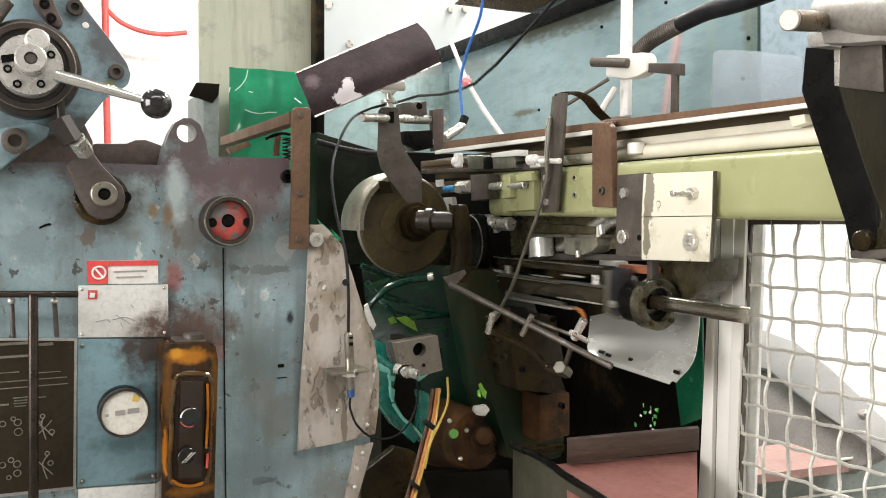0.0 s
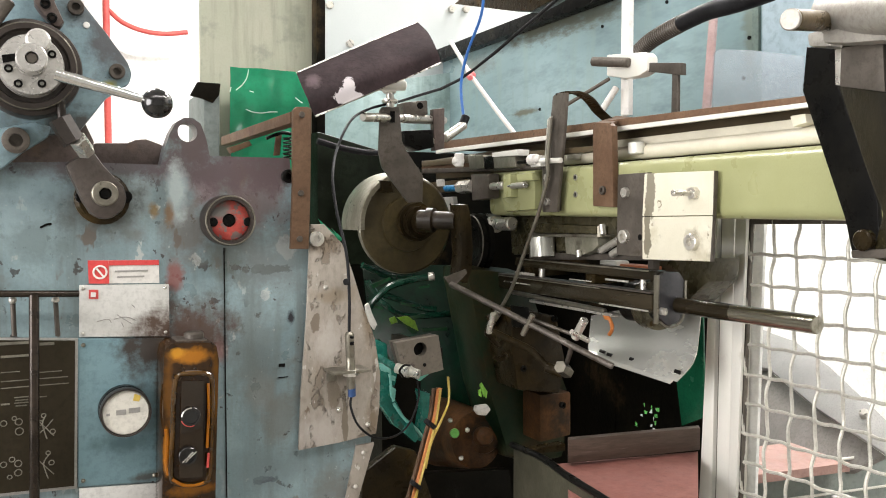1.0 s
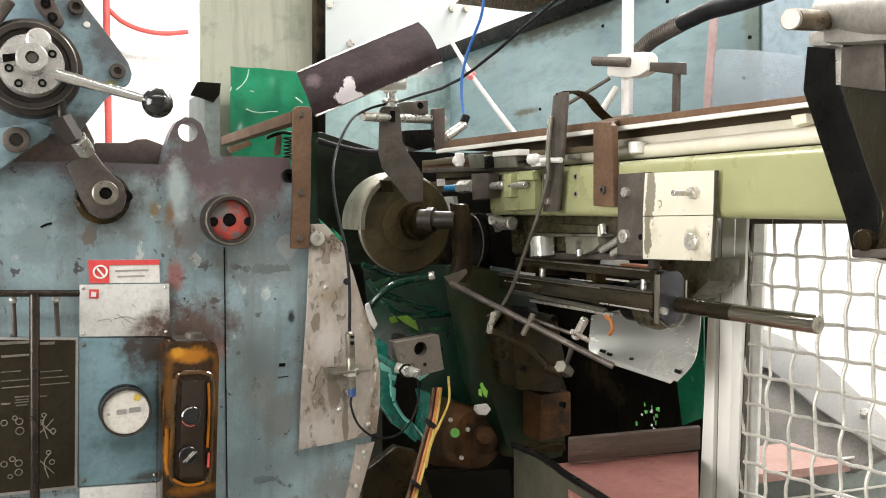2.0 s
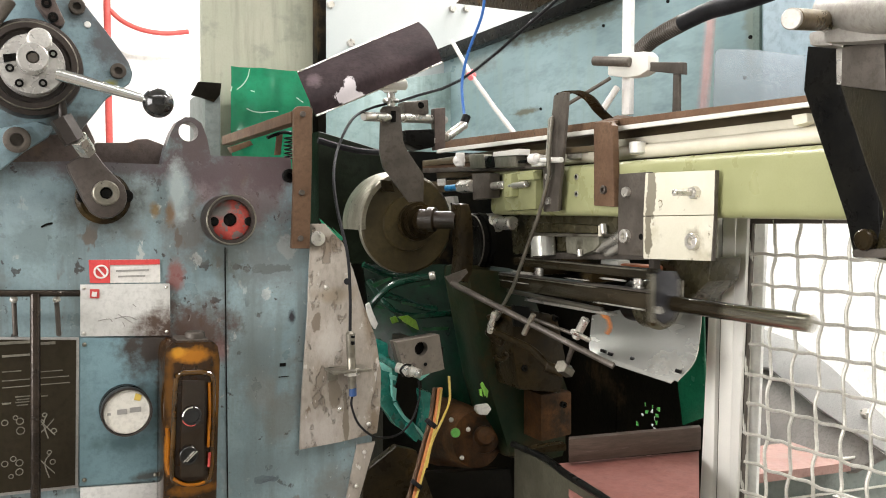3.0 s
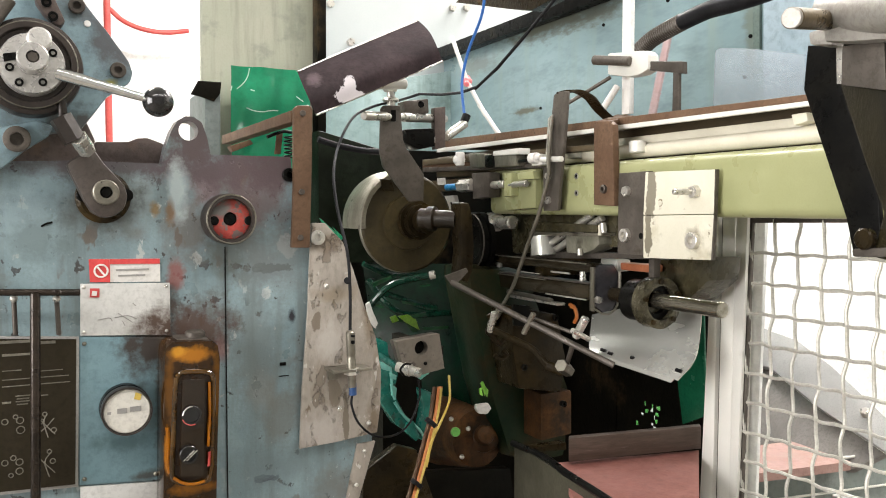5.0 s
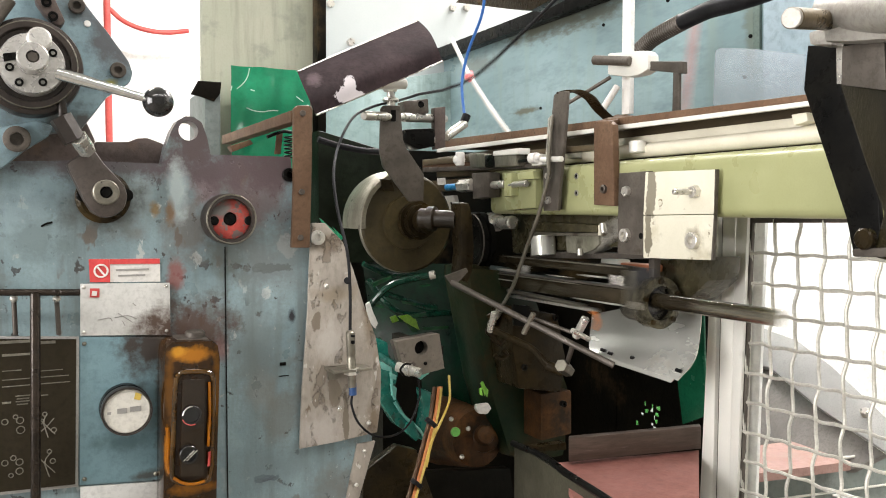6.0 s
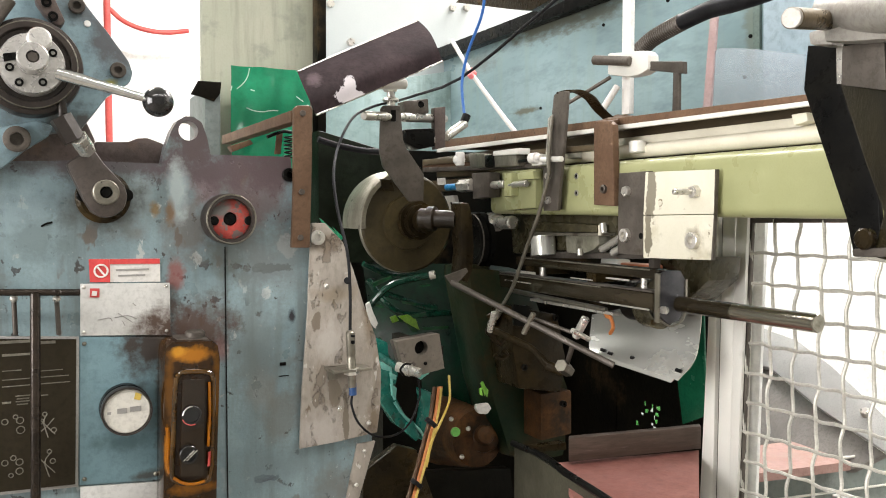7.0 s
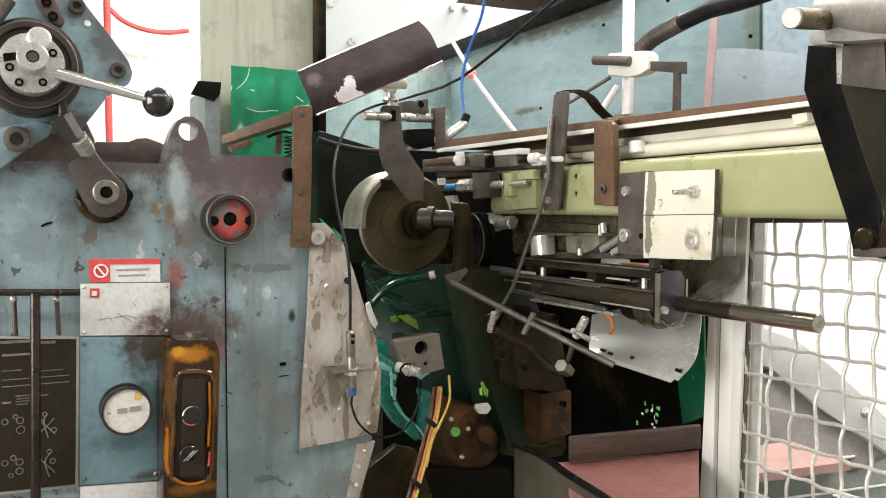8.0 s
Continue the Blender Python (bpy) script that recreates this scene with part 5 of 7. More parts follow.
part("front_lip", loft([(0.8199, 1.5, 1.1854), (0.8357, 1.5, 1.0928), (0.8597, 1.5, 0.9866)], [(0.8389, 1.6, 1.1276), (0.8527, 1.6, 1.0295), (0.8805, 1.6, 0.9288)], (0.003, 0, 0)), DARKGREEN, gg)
single("green_guard", plate_x(1.15, 1.155, [(1.2885, 1.1504), (1.2085, 1.1696), (1.1988, 0.9623), (1.2608, 0.9321), (1.2765, 1.0125)], 0.002), mat("green_guard_paint", (0.006, 0.075, 0.036), (0.014, 0.13, 0.062), 0.25, 0, 8, 200, 0.05, stain=(0.006, 0.03, 0.015), stain_at=0.58), "green painted sheet behind the chute", "guard")

PALEAQUA = mat("pale_aqua_paint", (0.16, 0.50, 0.43), (0.25, 0.6, 0.52), 0.3)
casting = thing("aqua_bracket", (0.6275, 1.4, 0.9444), "aqua painted cast ring bracket", "machine part")
part("left_arm", plate_y(1.36, 1.385, [(0.5499, 1.1296), (0.5710, 1.1202), (0.5793, 1.0361), (0.6029, 0.9907), (0.6337, 0.9629), (0.6492, 0.9335), (0.6314, 0.9418), (0.5855, 0.9735), (0.5516, 1.0249)], 0.003), AQUA, casting)
part("right_arm", plate_y(1.36, 1.385, [(0.6338, 1.0330), (0.6549, 1.0249), (0.6515, 0.9660), (0.6425, 0.9466), (0.6337, 0.9640), (0.6404, 0.9978)], 0.003), AQUA, casting)
# pale tubes paint the white-aqua highlights along the arms
part("foot_edge", tube([(0.5818, 1.3560, 1.0148), (0.6011, 1.3560, 0.9867), (0.6274, 1.3560, 0.9616), (0.6451, 1.3560, 0.9371)], 0.0028, 8), PALEAQUA, casting, "pale edge painted as a highlight")
part("arm_edge", tube([(0.5734, 1.3560, 1.0870), (0.5765, 1.3560, 1.0471), (0.5807, 1.3560, 1.0188)], 0.0024, 8), PALEAQUA, casting, "pale edge painted as a highlight")
part("web", plate_y(1.37, 1.39, [(0.5645, 1.0887), (0.5924, 1.0815), (0.5946, 1.0582), (0.5814, 1.0072), (0.5707, 1.0283)], 0.003), AQUA, casting)
part("rib", plate_y(1.33, 1.35, [(0.5721, 1.1236), (0.5879, 1.1264), (0.5921, 1.0831), (0.5814, 1.0761)], 0.003), AQUA, casting)
part("lug", plate_y(1.35, 1.37, [(0.6051, 0.9769), (0.616, 0.9797), (0.6269, 0.9502), (0.6214, 0.9408), (0.6007, 0.9614)], 0.003), AQUA, casting)
for pts in ([(0.5439, 1.33, 1.0928), (0.5647, 1.33, 1.0873), (0.5667, 1.33, 1.0735), (0.55, 1.33, 1.0788)], [(0.5625, 1.33, 1.0719), (0.5751, 1.33, 1.0669), (0.573, 1.33, 1.0593), (0.5646, 1.33, 1.062)], [(0.5688, 1.34, 1.05), (0.5794, 1.34, 1.0432), (0.5772, 1.34, 1.0217), (0.5708, 1.34, 1.0302)], [(0.6048, 1.33, 1.0702), (0.6352, 1.33, 1.0736), (0.6373, 1.33, 1.0654), (0.6199, 1.33, 1.0551)]):
    part("cast_lump", prism(pts, (0, 0.008, 0), 0.001), PALEAQUA, casting, "pale aqua lump")
# more shards for the glints in the dark green interior
for pts in ([(0.5648, 1.42, 1.2186), (0.6033, 1.42, 1.2304), (0.6055, 1.42, 1.2263), (0.5702, 1.42, 1.2112)], [(0.6598, 1.42, 1.2118), (0.6829, 1.42, 1.213), (0.6806, 1.42, 1.2088), (0.6621, 1.42, 1.2075)], [(0.6146, 1.4, 1.1866), (0.6448, 1.4, 1.181), (0.6425, 1.4, 1.1759), (0.6168, 1.4, 1.1813)], [(0.6414, 1.42, 1.1563), (0.6736, 1.42, 1.1608), (0.6713, 1.42, 1.1556), (0.6482, 1.42, 1.1496)], [(0.5621, 1.4, 1.1851), (0.5816, 1.4, 1.178), (0.5794, 1.4, 1.1741), (0.5642, 1.4, 1.1789)]):
    part("glossy_lip", prism(pts, (0, 0.004, 0.001), 0.0006), MIDGREEN, casting, "green shard standing in for a glint")
part("mount", box(*[(0.5943, 1.4, 1.0612)[0], (0.6732, 1.4, 1.0544)[0]], 1.44, 1.5, 0.6, (0.5943, 1.4, 1.0612)[2]), INTERIOR, casting)

valve = thing("block_valve", (0.5945, 1.28, 1.0768), "grey steel block with a bored hole", "machine part")
V = (0.578, 1.1275)
part("block", plate_y(1.252, 1.268, [(0.5344, 1.1407), (0.6106, 1.1483), (0.6199, 1.0909), (0.5739, 1.0828), (0.5461, 1.0998)], 0.002), GREY, valve)
part("face", drilled([(0.5344, 1.1407), (0.6106, 1.1483), (0.6199, 1.0909), (0.5739, 1.0828), (0.5461, 1.0998)], V, 0.0116, 1.238, 1.2518), mat("grey_block_face", (0.19, 0.165, 0.135), (0.26, 0.23, 0.19), 0.5, 0.3, 20, 160, 0.1, chips=(0.12, 0.1, 0.09), chip_at=0.66), valve, "bare grey face")
part("bore", rod((V[0], 1.2519, V[1]), (V[0], 1.256, V[1]), 0.0124), BLACK, valve)
part("port", rod(((0.5852, 1.1018)[0], 1.236, (0.5852, 1.1018)[1]), ((0.5852, 1.1018)[0], 1.245, (0.5852, 1.1018)[1]), 0.003), BLACK, valve)
part("plunger", lathe((0.5319, 1.23, 1.1026), (0.5584, 1.2, 1.0947), [(0, 0.008), (0.3, 0.008), (0.3, 0.010), (0.6, 0.010), (0.62, 0.008), (1, 0.0075)], 20), STEEL, valve, "steel cylinder")
part("clip", tube([(0.5303, 1.2, 1.0936), (0.5224, 1.195, 1.1039), (0.5323, 1.2, 1.1111), (0.5464, 1.21, 1.1083)], 0.0018, 8), BLACK, valve)
part("side_pipe", rod((0.5296, 1.3, 1.1101), (0.5468, 1.26, 1.0946), 0.006), AQUA, valve)
part("bracket", box((0.6166, 1.0763)[0], (0.6337, 1.0748)[0], 1.268, 1.45, (0.5777, 1.0987)[1], (0.5777, 1.1226)[1], 0.002), INTERIOR, valve)

cables = thing("cable_bundle", (0.5752, 1.25, 0.8738), "bundle of orange and yellow cables tied together", "cable")
for i, (m_, dx, dd) in enumerate(((ORANGE, 0, 0), (ORANGE, 7, 0.006), (BROWN, -6, 0.008), (YELLOW, 2, -0.005), (BROWN, 4, 0.01))):
    o = dx * 0.00085
    pts = [Vector(p) + Vector((o, dd, 0)) for p in ((0.6412, 1.3, 1.0449), (0.6239, 1.28, 1.0021), (0.5958, 1.25, 0.9648), (0.5731, 1.23, 0.9265), (0.5424, 1.2, 0.8853), (0.519, 1.18, 0.8425))]
    part("cable", tube(pts, 0.0036 if m_ is not YELLOW else 0.0022, 8), m_, cables)
part("earth_lead", tube([(0.6597, 1.3, 1.0647), (0.6507, 1.28, 1.0283), (0.6267, 1.26, 1.0014), (0.5982, 1.24, 0.9717), (0.5832, 1.23, 0.9344)], 0.0022, 8), YELLOW, cables, "yellow green earth lead")
for a in ((0.5938, 1.235, 1.0041), (0.5591, 1.215, 0.9144)):
    part("cable_tie", lathe((a[0] - 0.0025, a[1], a[2] - 0.002), (a[0] + 0.002, a[1], a[2] + 0.003), [(0, 0.011), (1, 0.011)], 14), RUBBER, cables)

body = thing("gear_body", (0.8101, 1.5, 0.8064), "rusty brown rounded gear body with bolts", "machine part")
part("drum", lathe((0.7853, 1.42, 0.9099), (0.7789, 1.62, 0.8866), [(0, 0.03), (0.02, 0.055), (0.3, 0.062), (0.7, 0.07), (1, 0.07)], 28), RUSTBODY, body)
part("white_cap", prism([(0.7154, 1.3, 1.0078), (0.7382, 1.3, 1.0085), (0.7452, 1.3, 0.9987), (0.736, 1.3, 0.9885), (0.72, 1.3, 0.9913), (0.7132, 1.3, 1)], (0, 0.01, 0), 0.002), PAPER, body, "white plastic cap")
for pts in ([(0.7222, 1.3, 1.0452), (0.7267, 1.3, 1.0488), (0.7336, 1.3, 1.0362), (0.7313, 1.3, 1.0223)], [(0.7313, 1.3, 1.0404), (0.7382, 1.3, 1.0317), (0.7359, 1.3, 1.0198), (0.7313, 1.3, 1.0263)], [(0.7199, 1.3, 1.0354), (0.7245, 1.3, 1.037), (0.7268, 1.3, 1.0227), (0.7211, 1.3, 1.0253)]):
    part("green_tab", prism(pts, (0, 0.003, 0)), mat("lime_plastic", (0.2, 0.5, 0.06), (0.3, 0.6, 0.1), 0.4), body, "lime green tab")
part("nose", lathe((0.779, 1.38, 0.929), (0.8113, 1.46, 0.9016), [(0, 0.008), (0.05, 0.016), (0.4, 0.02), (0.5, 0.032), (1, 0.036)], 22), RUSTBODY, body, "greasy nose")
for a in ((0.6948, 1.36, 0.9717), (0.7297, 1.36, 0.9501), (0.7168, 1.36, 0.8994), (0.8391, 1.36, 0.8389)):
    part("bolt", ball(a, 0.0045), STEEL, body, "bright bolt head")
part("green_cap", lathe((0.6988, 1.35, 0.9498), (0.7132, 1.38, 0.9411), [(0, 0.004), (0, 0.008), (0.4, 0.009), (1, 0.009)], 16), mat("green_plastic_cap", (0.1, 0.35, 0.06), (0.14, 0.42, 0.08), 0.4), body, "green cap")
part("lower_ramp", prism([(0.5008, 1.3, 0.9171), (0.5618, 1.3, 0.9547), (0.5983, 1.3, 0.9424), (0.6357, 1.3, 0.839), (0.5003, 1.3, 0.8035)], (0, 0.02, 0), 0.003), GREASE, body)
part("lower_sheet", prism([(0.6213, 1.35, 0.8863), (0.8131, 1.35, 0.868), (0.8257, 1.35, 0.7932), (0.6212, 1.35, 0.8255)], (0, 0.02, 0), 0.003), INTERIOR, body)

for pts in ([(0.5548, 1.42, 1.1631), (0.5621, 1.4, 1.1901), (0.5863, 1.38, 1.2178), (0.621, 1.36, 1.23), (0.6548, 1.35, 1.2355)], [(0.6162, 1.5, 1.1942), (0.6609, 1.5, 1.1781), (0.703, 1.5, 1.1628), (0.7337, 1.5, 1.1579)],
            [(0.5797, 1.5, 1.2492), (0.6082, 1.5, 1.2355), (0.6373, 1.5, 1.2259), (0.697, 1.5, 1.2216)], [(0.6106, 1.55, 1.2123), (0.6255, 1.5, 1.1721), (0.6727, 1.5, 1.1478), (0.7713, 1.5, 1.1469)]):
    single("hose", tube(pts, 0.0062, 10), GREENHOSE, "dark green hose inside the machine", "hose", "hoses inside the machine")
part("ferrule", rod((0.646, 1.35, 1.2348), (0.6557, 1.345, 1.2368), 0.0075), STEEL, bpy.data.objects["hose"], "steel ferrule")
single("plastic_scrap", prism([(0.5079, 1.3000, 1.1964), (0.5138, 1.3000, 1.1998), (0.5198, 1.3000, 1.1827), (0.5287, 1.3000, 1.1635), (0.5236, 1.3000, 1.1544), (0.5117, 1.3000, 1.1701)], (0, 0.006, 0), 0.001), PAPER, "white plastic scrap inside the machine", "plastic scrap")
LIME = mat("lime_green_plastic", (0.12, 0.26, 0.02), (0.22, 0.40, 0.04), 0.3)
leafs = thing("green_cover", (0.6387, 1.45, 1.134), "broken bright green plastic cover", "cover")
for pts in ([(0.6136, 1.45, 1.1545), (0.641, 1.45, 1.1487), (0.6678, 1.45, 1.1536), (0.6526, 1.45, 1.1395), (0.6272, 1.45, 1.141)], [(0.641, 1.45, 1.1402), (0.6619, 1.45, 1.1411), (0.6713, 1.45, 1.1213), (0.6596, 1.45, 1.1199)], [(0.6795, 1.45, 1.1293), (0.7358, 1.45, 1.128), (0.7334, 1.45, 1.1217), (0.6807, 1.45, 1.1228)], [(0.5909, 1.45, 1.116), (0.5976, 1.45, 1.1113), (0.602, 1.45, 1.0857), (0.6156, 1.45, 1.0784), (0.6111, 1.45, 1.0724), (0.593, 1.45, 1.0843)]):
    part("flap", prism(pts, (0.002, 0.006, 0), 0.0005), MIDGREEN, leafs)
for pts in ([(0.6251, 1.4400, 1.1537), (0.6457, 1.4400, 1.1557), (0.6619, 1.4400, 1.1453), (0.6688, 1.4400, 1.1257), (0.6549, 1.4400, 1.1329), (0.6388, 1.4400, 1.1424)], [(0.6092, 1.4400, 1.1525), (0.6205, 1.4400, 1.1560), (0.6273, 1.4400, 1.1451), (0.6137, 1.4400, 1.1418)]):
    part("lime_flap", prism(pts, (0.001, 0.005, 0), 0.0005), LIME, leafs, "lime green flap")

# ---- chute, rods and clamps under the slide ----
chute = thing("chute", (0.8758, 1.1, 1.1067), "bent bright sheet steel chute below the slide", "chute")
part("sheet", loft([(0.95, 1.2851, 1.1562), (0.93, 1.2627, 1.1287), (0.9, 1.225, 1.1103), (0.885, 1.2012, 1.1039)], [(0.95, 1.0012, 1.2228), (0.93, 0.9838, 1.1644), (0.9, 0.9631, 1.1265), (0.885, 0.9824, 1.0937)], (0.0015, 0, -0.0015)), SHEETSTEEL, chute)
part("lip", loft([(0.885, 1.2012, 1.1039), (0.884, 1.1965, 1.0968)], [(0.885, 0.9899, 1.0941), (0.884, 0.9961, 1.0879)], (0.001, 0, -0.001)), SHEETSTEEL, chute)
for q in ((0.883, 0.978, 1.1101), (0.893, 1.0955, 1.1098), (0.89, 1.1711, 1.1119), (0.89, 1.1509, 1.1091)):
    part("slot", lathe((q[0] - 0.002, q[1] + 0.004, q[2]), (q[0] + 0.002, q[1] - 0.004, q[2] - 0.002), [(0, 0.003), (1, 0.003)], 8), BLACK, chute, "dark slot")
rods = thing("rod_linkage", (0.734, 1.15, 1.1283), "steel adjusting rod with cross clamps", "linkage")
part("long_rod", rod((0.6334, 1.24, 1.2317), (0.7953, 1.02, 1.1172), 0.0050), GREY, rods)
part("upper_rod", rod((0.7274, 1.14, 1.179), (0.7808, 1.06, 1.152), 0.003), GREY, rods)
part("end_plate", prism([(0.6245, 1.245, 1.2419), (0.6644, 1.245, 1.2536), (0.6676, 1.245, 1.2479), (0.6401, 1.245, 1.2226)], (0.0, 0.004, 0)), GREY, rods)
part("clamp", rod((0.7167, 1.12, 1.189), (0.7107, 1.14, 1.1549), 0.0045), DULL, rods)
part("clamp_screw", rod((0.7575, 1.04, 1.1887), (0.7535, 1.06, 1.1573), 0.0065), STEEL, rods, "bright clamp screw")
part("clamp_washer", rod((0.733, 1.04, 1.1715), (0.7713, 1.05, 1.154), 0.004), STEEL, rods)
part("bent_rod", tube([(0.7126, 1.24, 1.1474), (0.7394, 1.22, 1.133), (0.766, 1.2, 1.1168), (0.7822, 1.18, 1.094), (0.7979, 1.16, 1.0828)], 0.006), GREASE, rods)
part("joint", rod((0.7733, 1.17, 1.0944), (0.7954, 1.15, 1.0847), 0.009), GREASE, rods)
part("end_nut", hexagon((0.7613, 1.11, 1.1053), (0.7904, 1.13, 1.0904), 0.0105), DULL, rods, "worn steel end nut")
part("rod_link", rod((0.7565, 1.07, 1.1453), (0.779, 1.12, 1.1022), 0.004), GREY, rods)
part("bracket", rod((0.6917, 1.2, 1.1835), (0.6947, 1.22, 1.1492), 0.005), STEEL, rods)

# ---- drip tray ----
SCUFFED = mat("scuffed_brown_rail_paint", (0.055, 0.036, 0.025), (0.13, 0.09, 0.07), 0.5, 0.1, 10, 110, 0.15, stretch=(0.35, 0.35, 3.0), stain=(0.22, 0.17, 0.145), stain_at=0.58, stain_scale=16)
tray = thing("drip_tray", (0.9, 1.0, 0.9), "salmon painted drip tray with a dark steel rim", "tray")
part("bottom", prism([(0.7582, 1.1117, 0.95), (1.0077, 1.065, 0.95), (0.6838, 0.7185, 0.95), (0.5829, 0.769, 0.95)], (0, 0, -0.01)), SALMON, tray)
part("rail", prism([(0.7637, 1.0903, 0.955), (1.0032, 1.0551, 0.955), (*(1.0032, 1.0551, 0.955)[:2], 0.993), (*(0.7637, 1.0903, 0.955)[:2], 0.993)], (0.01, 0.015, 0), 0.002), SCUFFED, tray, "rusty brown rail")
part("rail_end", prism([(0.7275, 1.1638, 0.955), (0.8004, 1.1492, 0.955), (*(0.8004, 1.1492, 0.955)[:2], 0.968), (*(0.7275, 1.1638, 0.955)[:2], 0.962)], (0.0, 0.02, 0), 0.002), GREASE, tray)
part("rim", tube([(0.718, 1.1836, 0.968), (0.7212, 1.0962, 0.968), (0.7052, 1.0123, 0.968), (0.6871, 0.8776, 0.968), (0.6654, 0.7505, 0.968)], 0.0055), BLACK, tray, "dark rim")
part("front_wall", prism([(0.7227, 1.1858, 0.965), (0.6892, 0.8861, 0.965), (*(0.6892, 0.8861, 0.965)[:2], 0.7), (*(0.7227, 1.1858, 0.965)[:2], 0.7)], (0.004, 0.004, 0)), mat("dark_olive_tray_paint", (0.030, 0.028, 0.017), (0.055, 0.051, 0.034), 0.5, 0, 12, 100, 0.15, stain=(0.05, 0.045, 0.03), stain_at=0.55), tray, "olive front wall")
part("stub", rod((0.93, 1.0193, 0.9237), (0.93, 0.9894, 0.934), 0.005), STEEL, tray)
# ---- the sliding carriage under the beam ----
OILED = mat("black_oil_film_steel", (0.016, 0.012, 0.006), (0.046, 0.036, 0.021), 0.17, 0.35, 20, 160, 0.05, stain=(0.13, 0.108, 0.072), stain_at=0.62, stretch=(1, 0.16, 1))
carriage = thing("slide_carriage", (0.85, 0.75, 1.215), "oily black steel slide carriage with a ground push shaft", "slide")
part("push_shaft", rod((0.85, 0.702, 1.215), (0.85, 0.836, 1.215), 0.0115, 28, 0.0012), CHROME, carriage, "ground steel push shaft")
part("oiled_shaft", rod((0.85, 0.835, 1.215), (0.85, 1.3, 1.215), 0.0117, 28, 0.0004), OILED, carriage, "black oiled shaft length")
ENDPLATE = mat("oiled_grey_plate", (0.055, 0.055, 0.062), (0.11, 0.108, 0.118), 0.22, 0.55, 20, 140, 0.05, stain=(0.025, 0.022, 0.016), stain_at=0.6)
part("end_plate", plate_y(0.940, 0.947, [(0.812, 1.200), (0.830, 1.186), (0.850, 1.190), (0.859, 1.205), (0.861, 1.250), (0.852, 1.263), (0.824, 1.264), (0.812, 1.256)], 0.003), ENDPLATE, carriage, "grey steel end plate")
part("end_flange", box(0.8085, 0.8115, 0.937, 0.946, 1.190, 1.260, 0.001), DULL, carriage, "worn folded plate edge")
part("plate_bead", tube([(0.813, 0.9395, 1.194), (0.832, 0.9395, 1.184), (0.851, 0.9395, 1.189), (0.8605, 0.9395, 1.206), (0.862, 0.9395, 1.250)], 0.0016, 6, 5), DULL, carriage, "bright worn rim")
part("side_bar", box(0.808, 0.820, 0.949, 1.42, 1.2055, 1.2315, 0.005), OILED, carriage)
part("top_face", box(0.809, 0.832, 0.953, 1.39, 1.2317, 1.2342, 0.0008), GREY, carriage, "grey top face")
part("upper_bar", box(0.812, 0.836, 0.949, 1.33, 1.2505, 1.2655, 0.003), OILED, carriage, "oily upper bar")
# thin bright strips stand in for highlights along the oily bars
part("upper_edge", box(0.8105, 0.8118, 0.96, 1.30, 1.2630, 1.2652, 0.0004), DULL, carriage, "pale strip for the upper edge's highlight")
for y0, y1, z0, z1 in ((1.255, 1.32, 1.2365, 1.2415), (1.00, 1.055, 1.2445, 1.2475), (1.09, 1.15, 1.2385, 1.2405), (1.27, 1.36, 1.2195, 1.2215)):
    part("wear_strip", box(0.8062, 0.8076, y0, y1, z0, z1, 0.0004), STEEL, carriage, "bright strip for the bar's highlight")
part("worn_edge", box(0.8062, 0.8078, 0.955, 1.07, 1.2058, 1.2082, 0.0004), STEEL, carriage, "bright edge line")
part("worn_edge", box(0.8062, 0.8078, 1.07, 1.38, 1.2295, 1.2312, 0.0004), DULL, carriage)
part("stud", rod((0.822, 0.985, 1.2345), (0.822, 0.985, 1.2505), 0.0045), STEEL, carriage, "bright stud")
part("stud", rod((0.822, 1.255, 1.2345), (0.822, 1.255, 1.2505), 0.0055), STEEL, carriage, "bright stud")
part("cross_tie", box(0.820, 0.899, 1.10, 1.125, 1.2345, 1.2500, 0.002), GREASE, carriage)
part("cross_tie", box(0.820, 0.899, 1.28, 1.31, 1.2345, 1.2500, 0.002), GREASE, carriage)
part("lower_rod", rod((0.826, 1.08, 1.193), (0.826, 1.36, 1.199), 0.0042), DULL, carriage, "worn lower rod")
part("lower_strip", box(0.824, 0.84, 1.06, 1.30, 1.186, 1.191, 0.001), STEEL, carriage, "bright lower strip")
part("far_bar", box(0.899, 0.907, 1.05, 1.42, 1.205, 1.252, 0.003), BLACK, carriage)
part("nut", hexagon((0.818, 0.932, 1.208), (0.818, 0.941, 1.208), 0.006), STEEL, carriage, "bright nut")
part("tail_roller", rod((0.815, 1.40, 1.222), (0.815, 1.43, 1.222), 0.014), GREASE, carriage, "greasy roller")
OILYRING = mat("olive_oily_ring", (0.03, 0.025, 0.014), (0.16, 0.145, 0.095), 0.25, 0.4, 40, 120, 0.15)
flange = thing("bearing_flange", (0.858, 0.99, 1.215), "round greasy black bearing flange around the shaft", "bearing")
part("ring", hollow((0.858, 0.988, 1.211), (0.858, 1.010, 1.211), 0.039, 0.026, 0.9, 40), OILYRING, flange)
part("collar", hollow((0.858, 0.998, 1.211), (0.858, 1.05, 1.211), 0.032, 0.018, 0.9), BLACK, flange)
for a in range(5):
    x, z = 0.858 + 0.0325 * math.cos(a * 1.256 + 0.4), 1.211 + 0.0325 * math.sin(a * 1.256 + 0.4)
    part("bolt", hexagon((x, 0.984, z), (x, 0.990, z), 0.0045), GREASE, flange)
part("hanger", box(0.852, 0.866, 1.0, 1.012, 1.24, 1.34, 0.002), GREY, flange, "grey hanger")
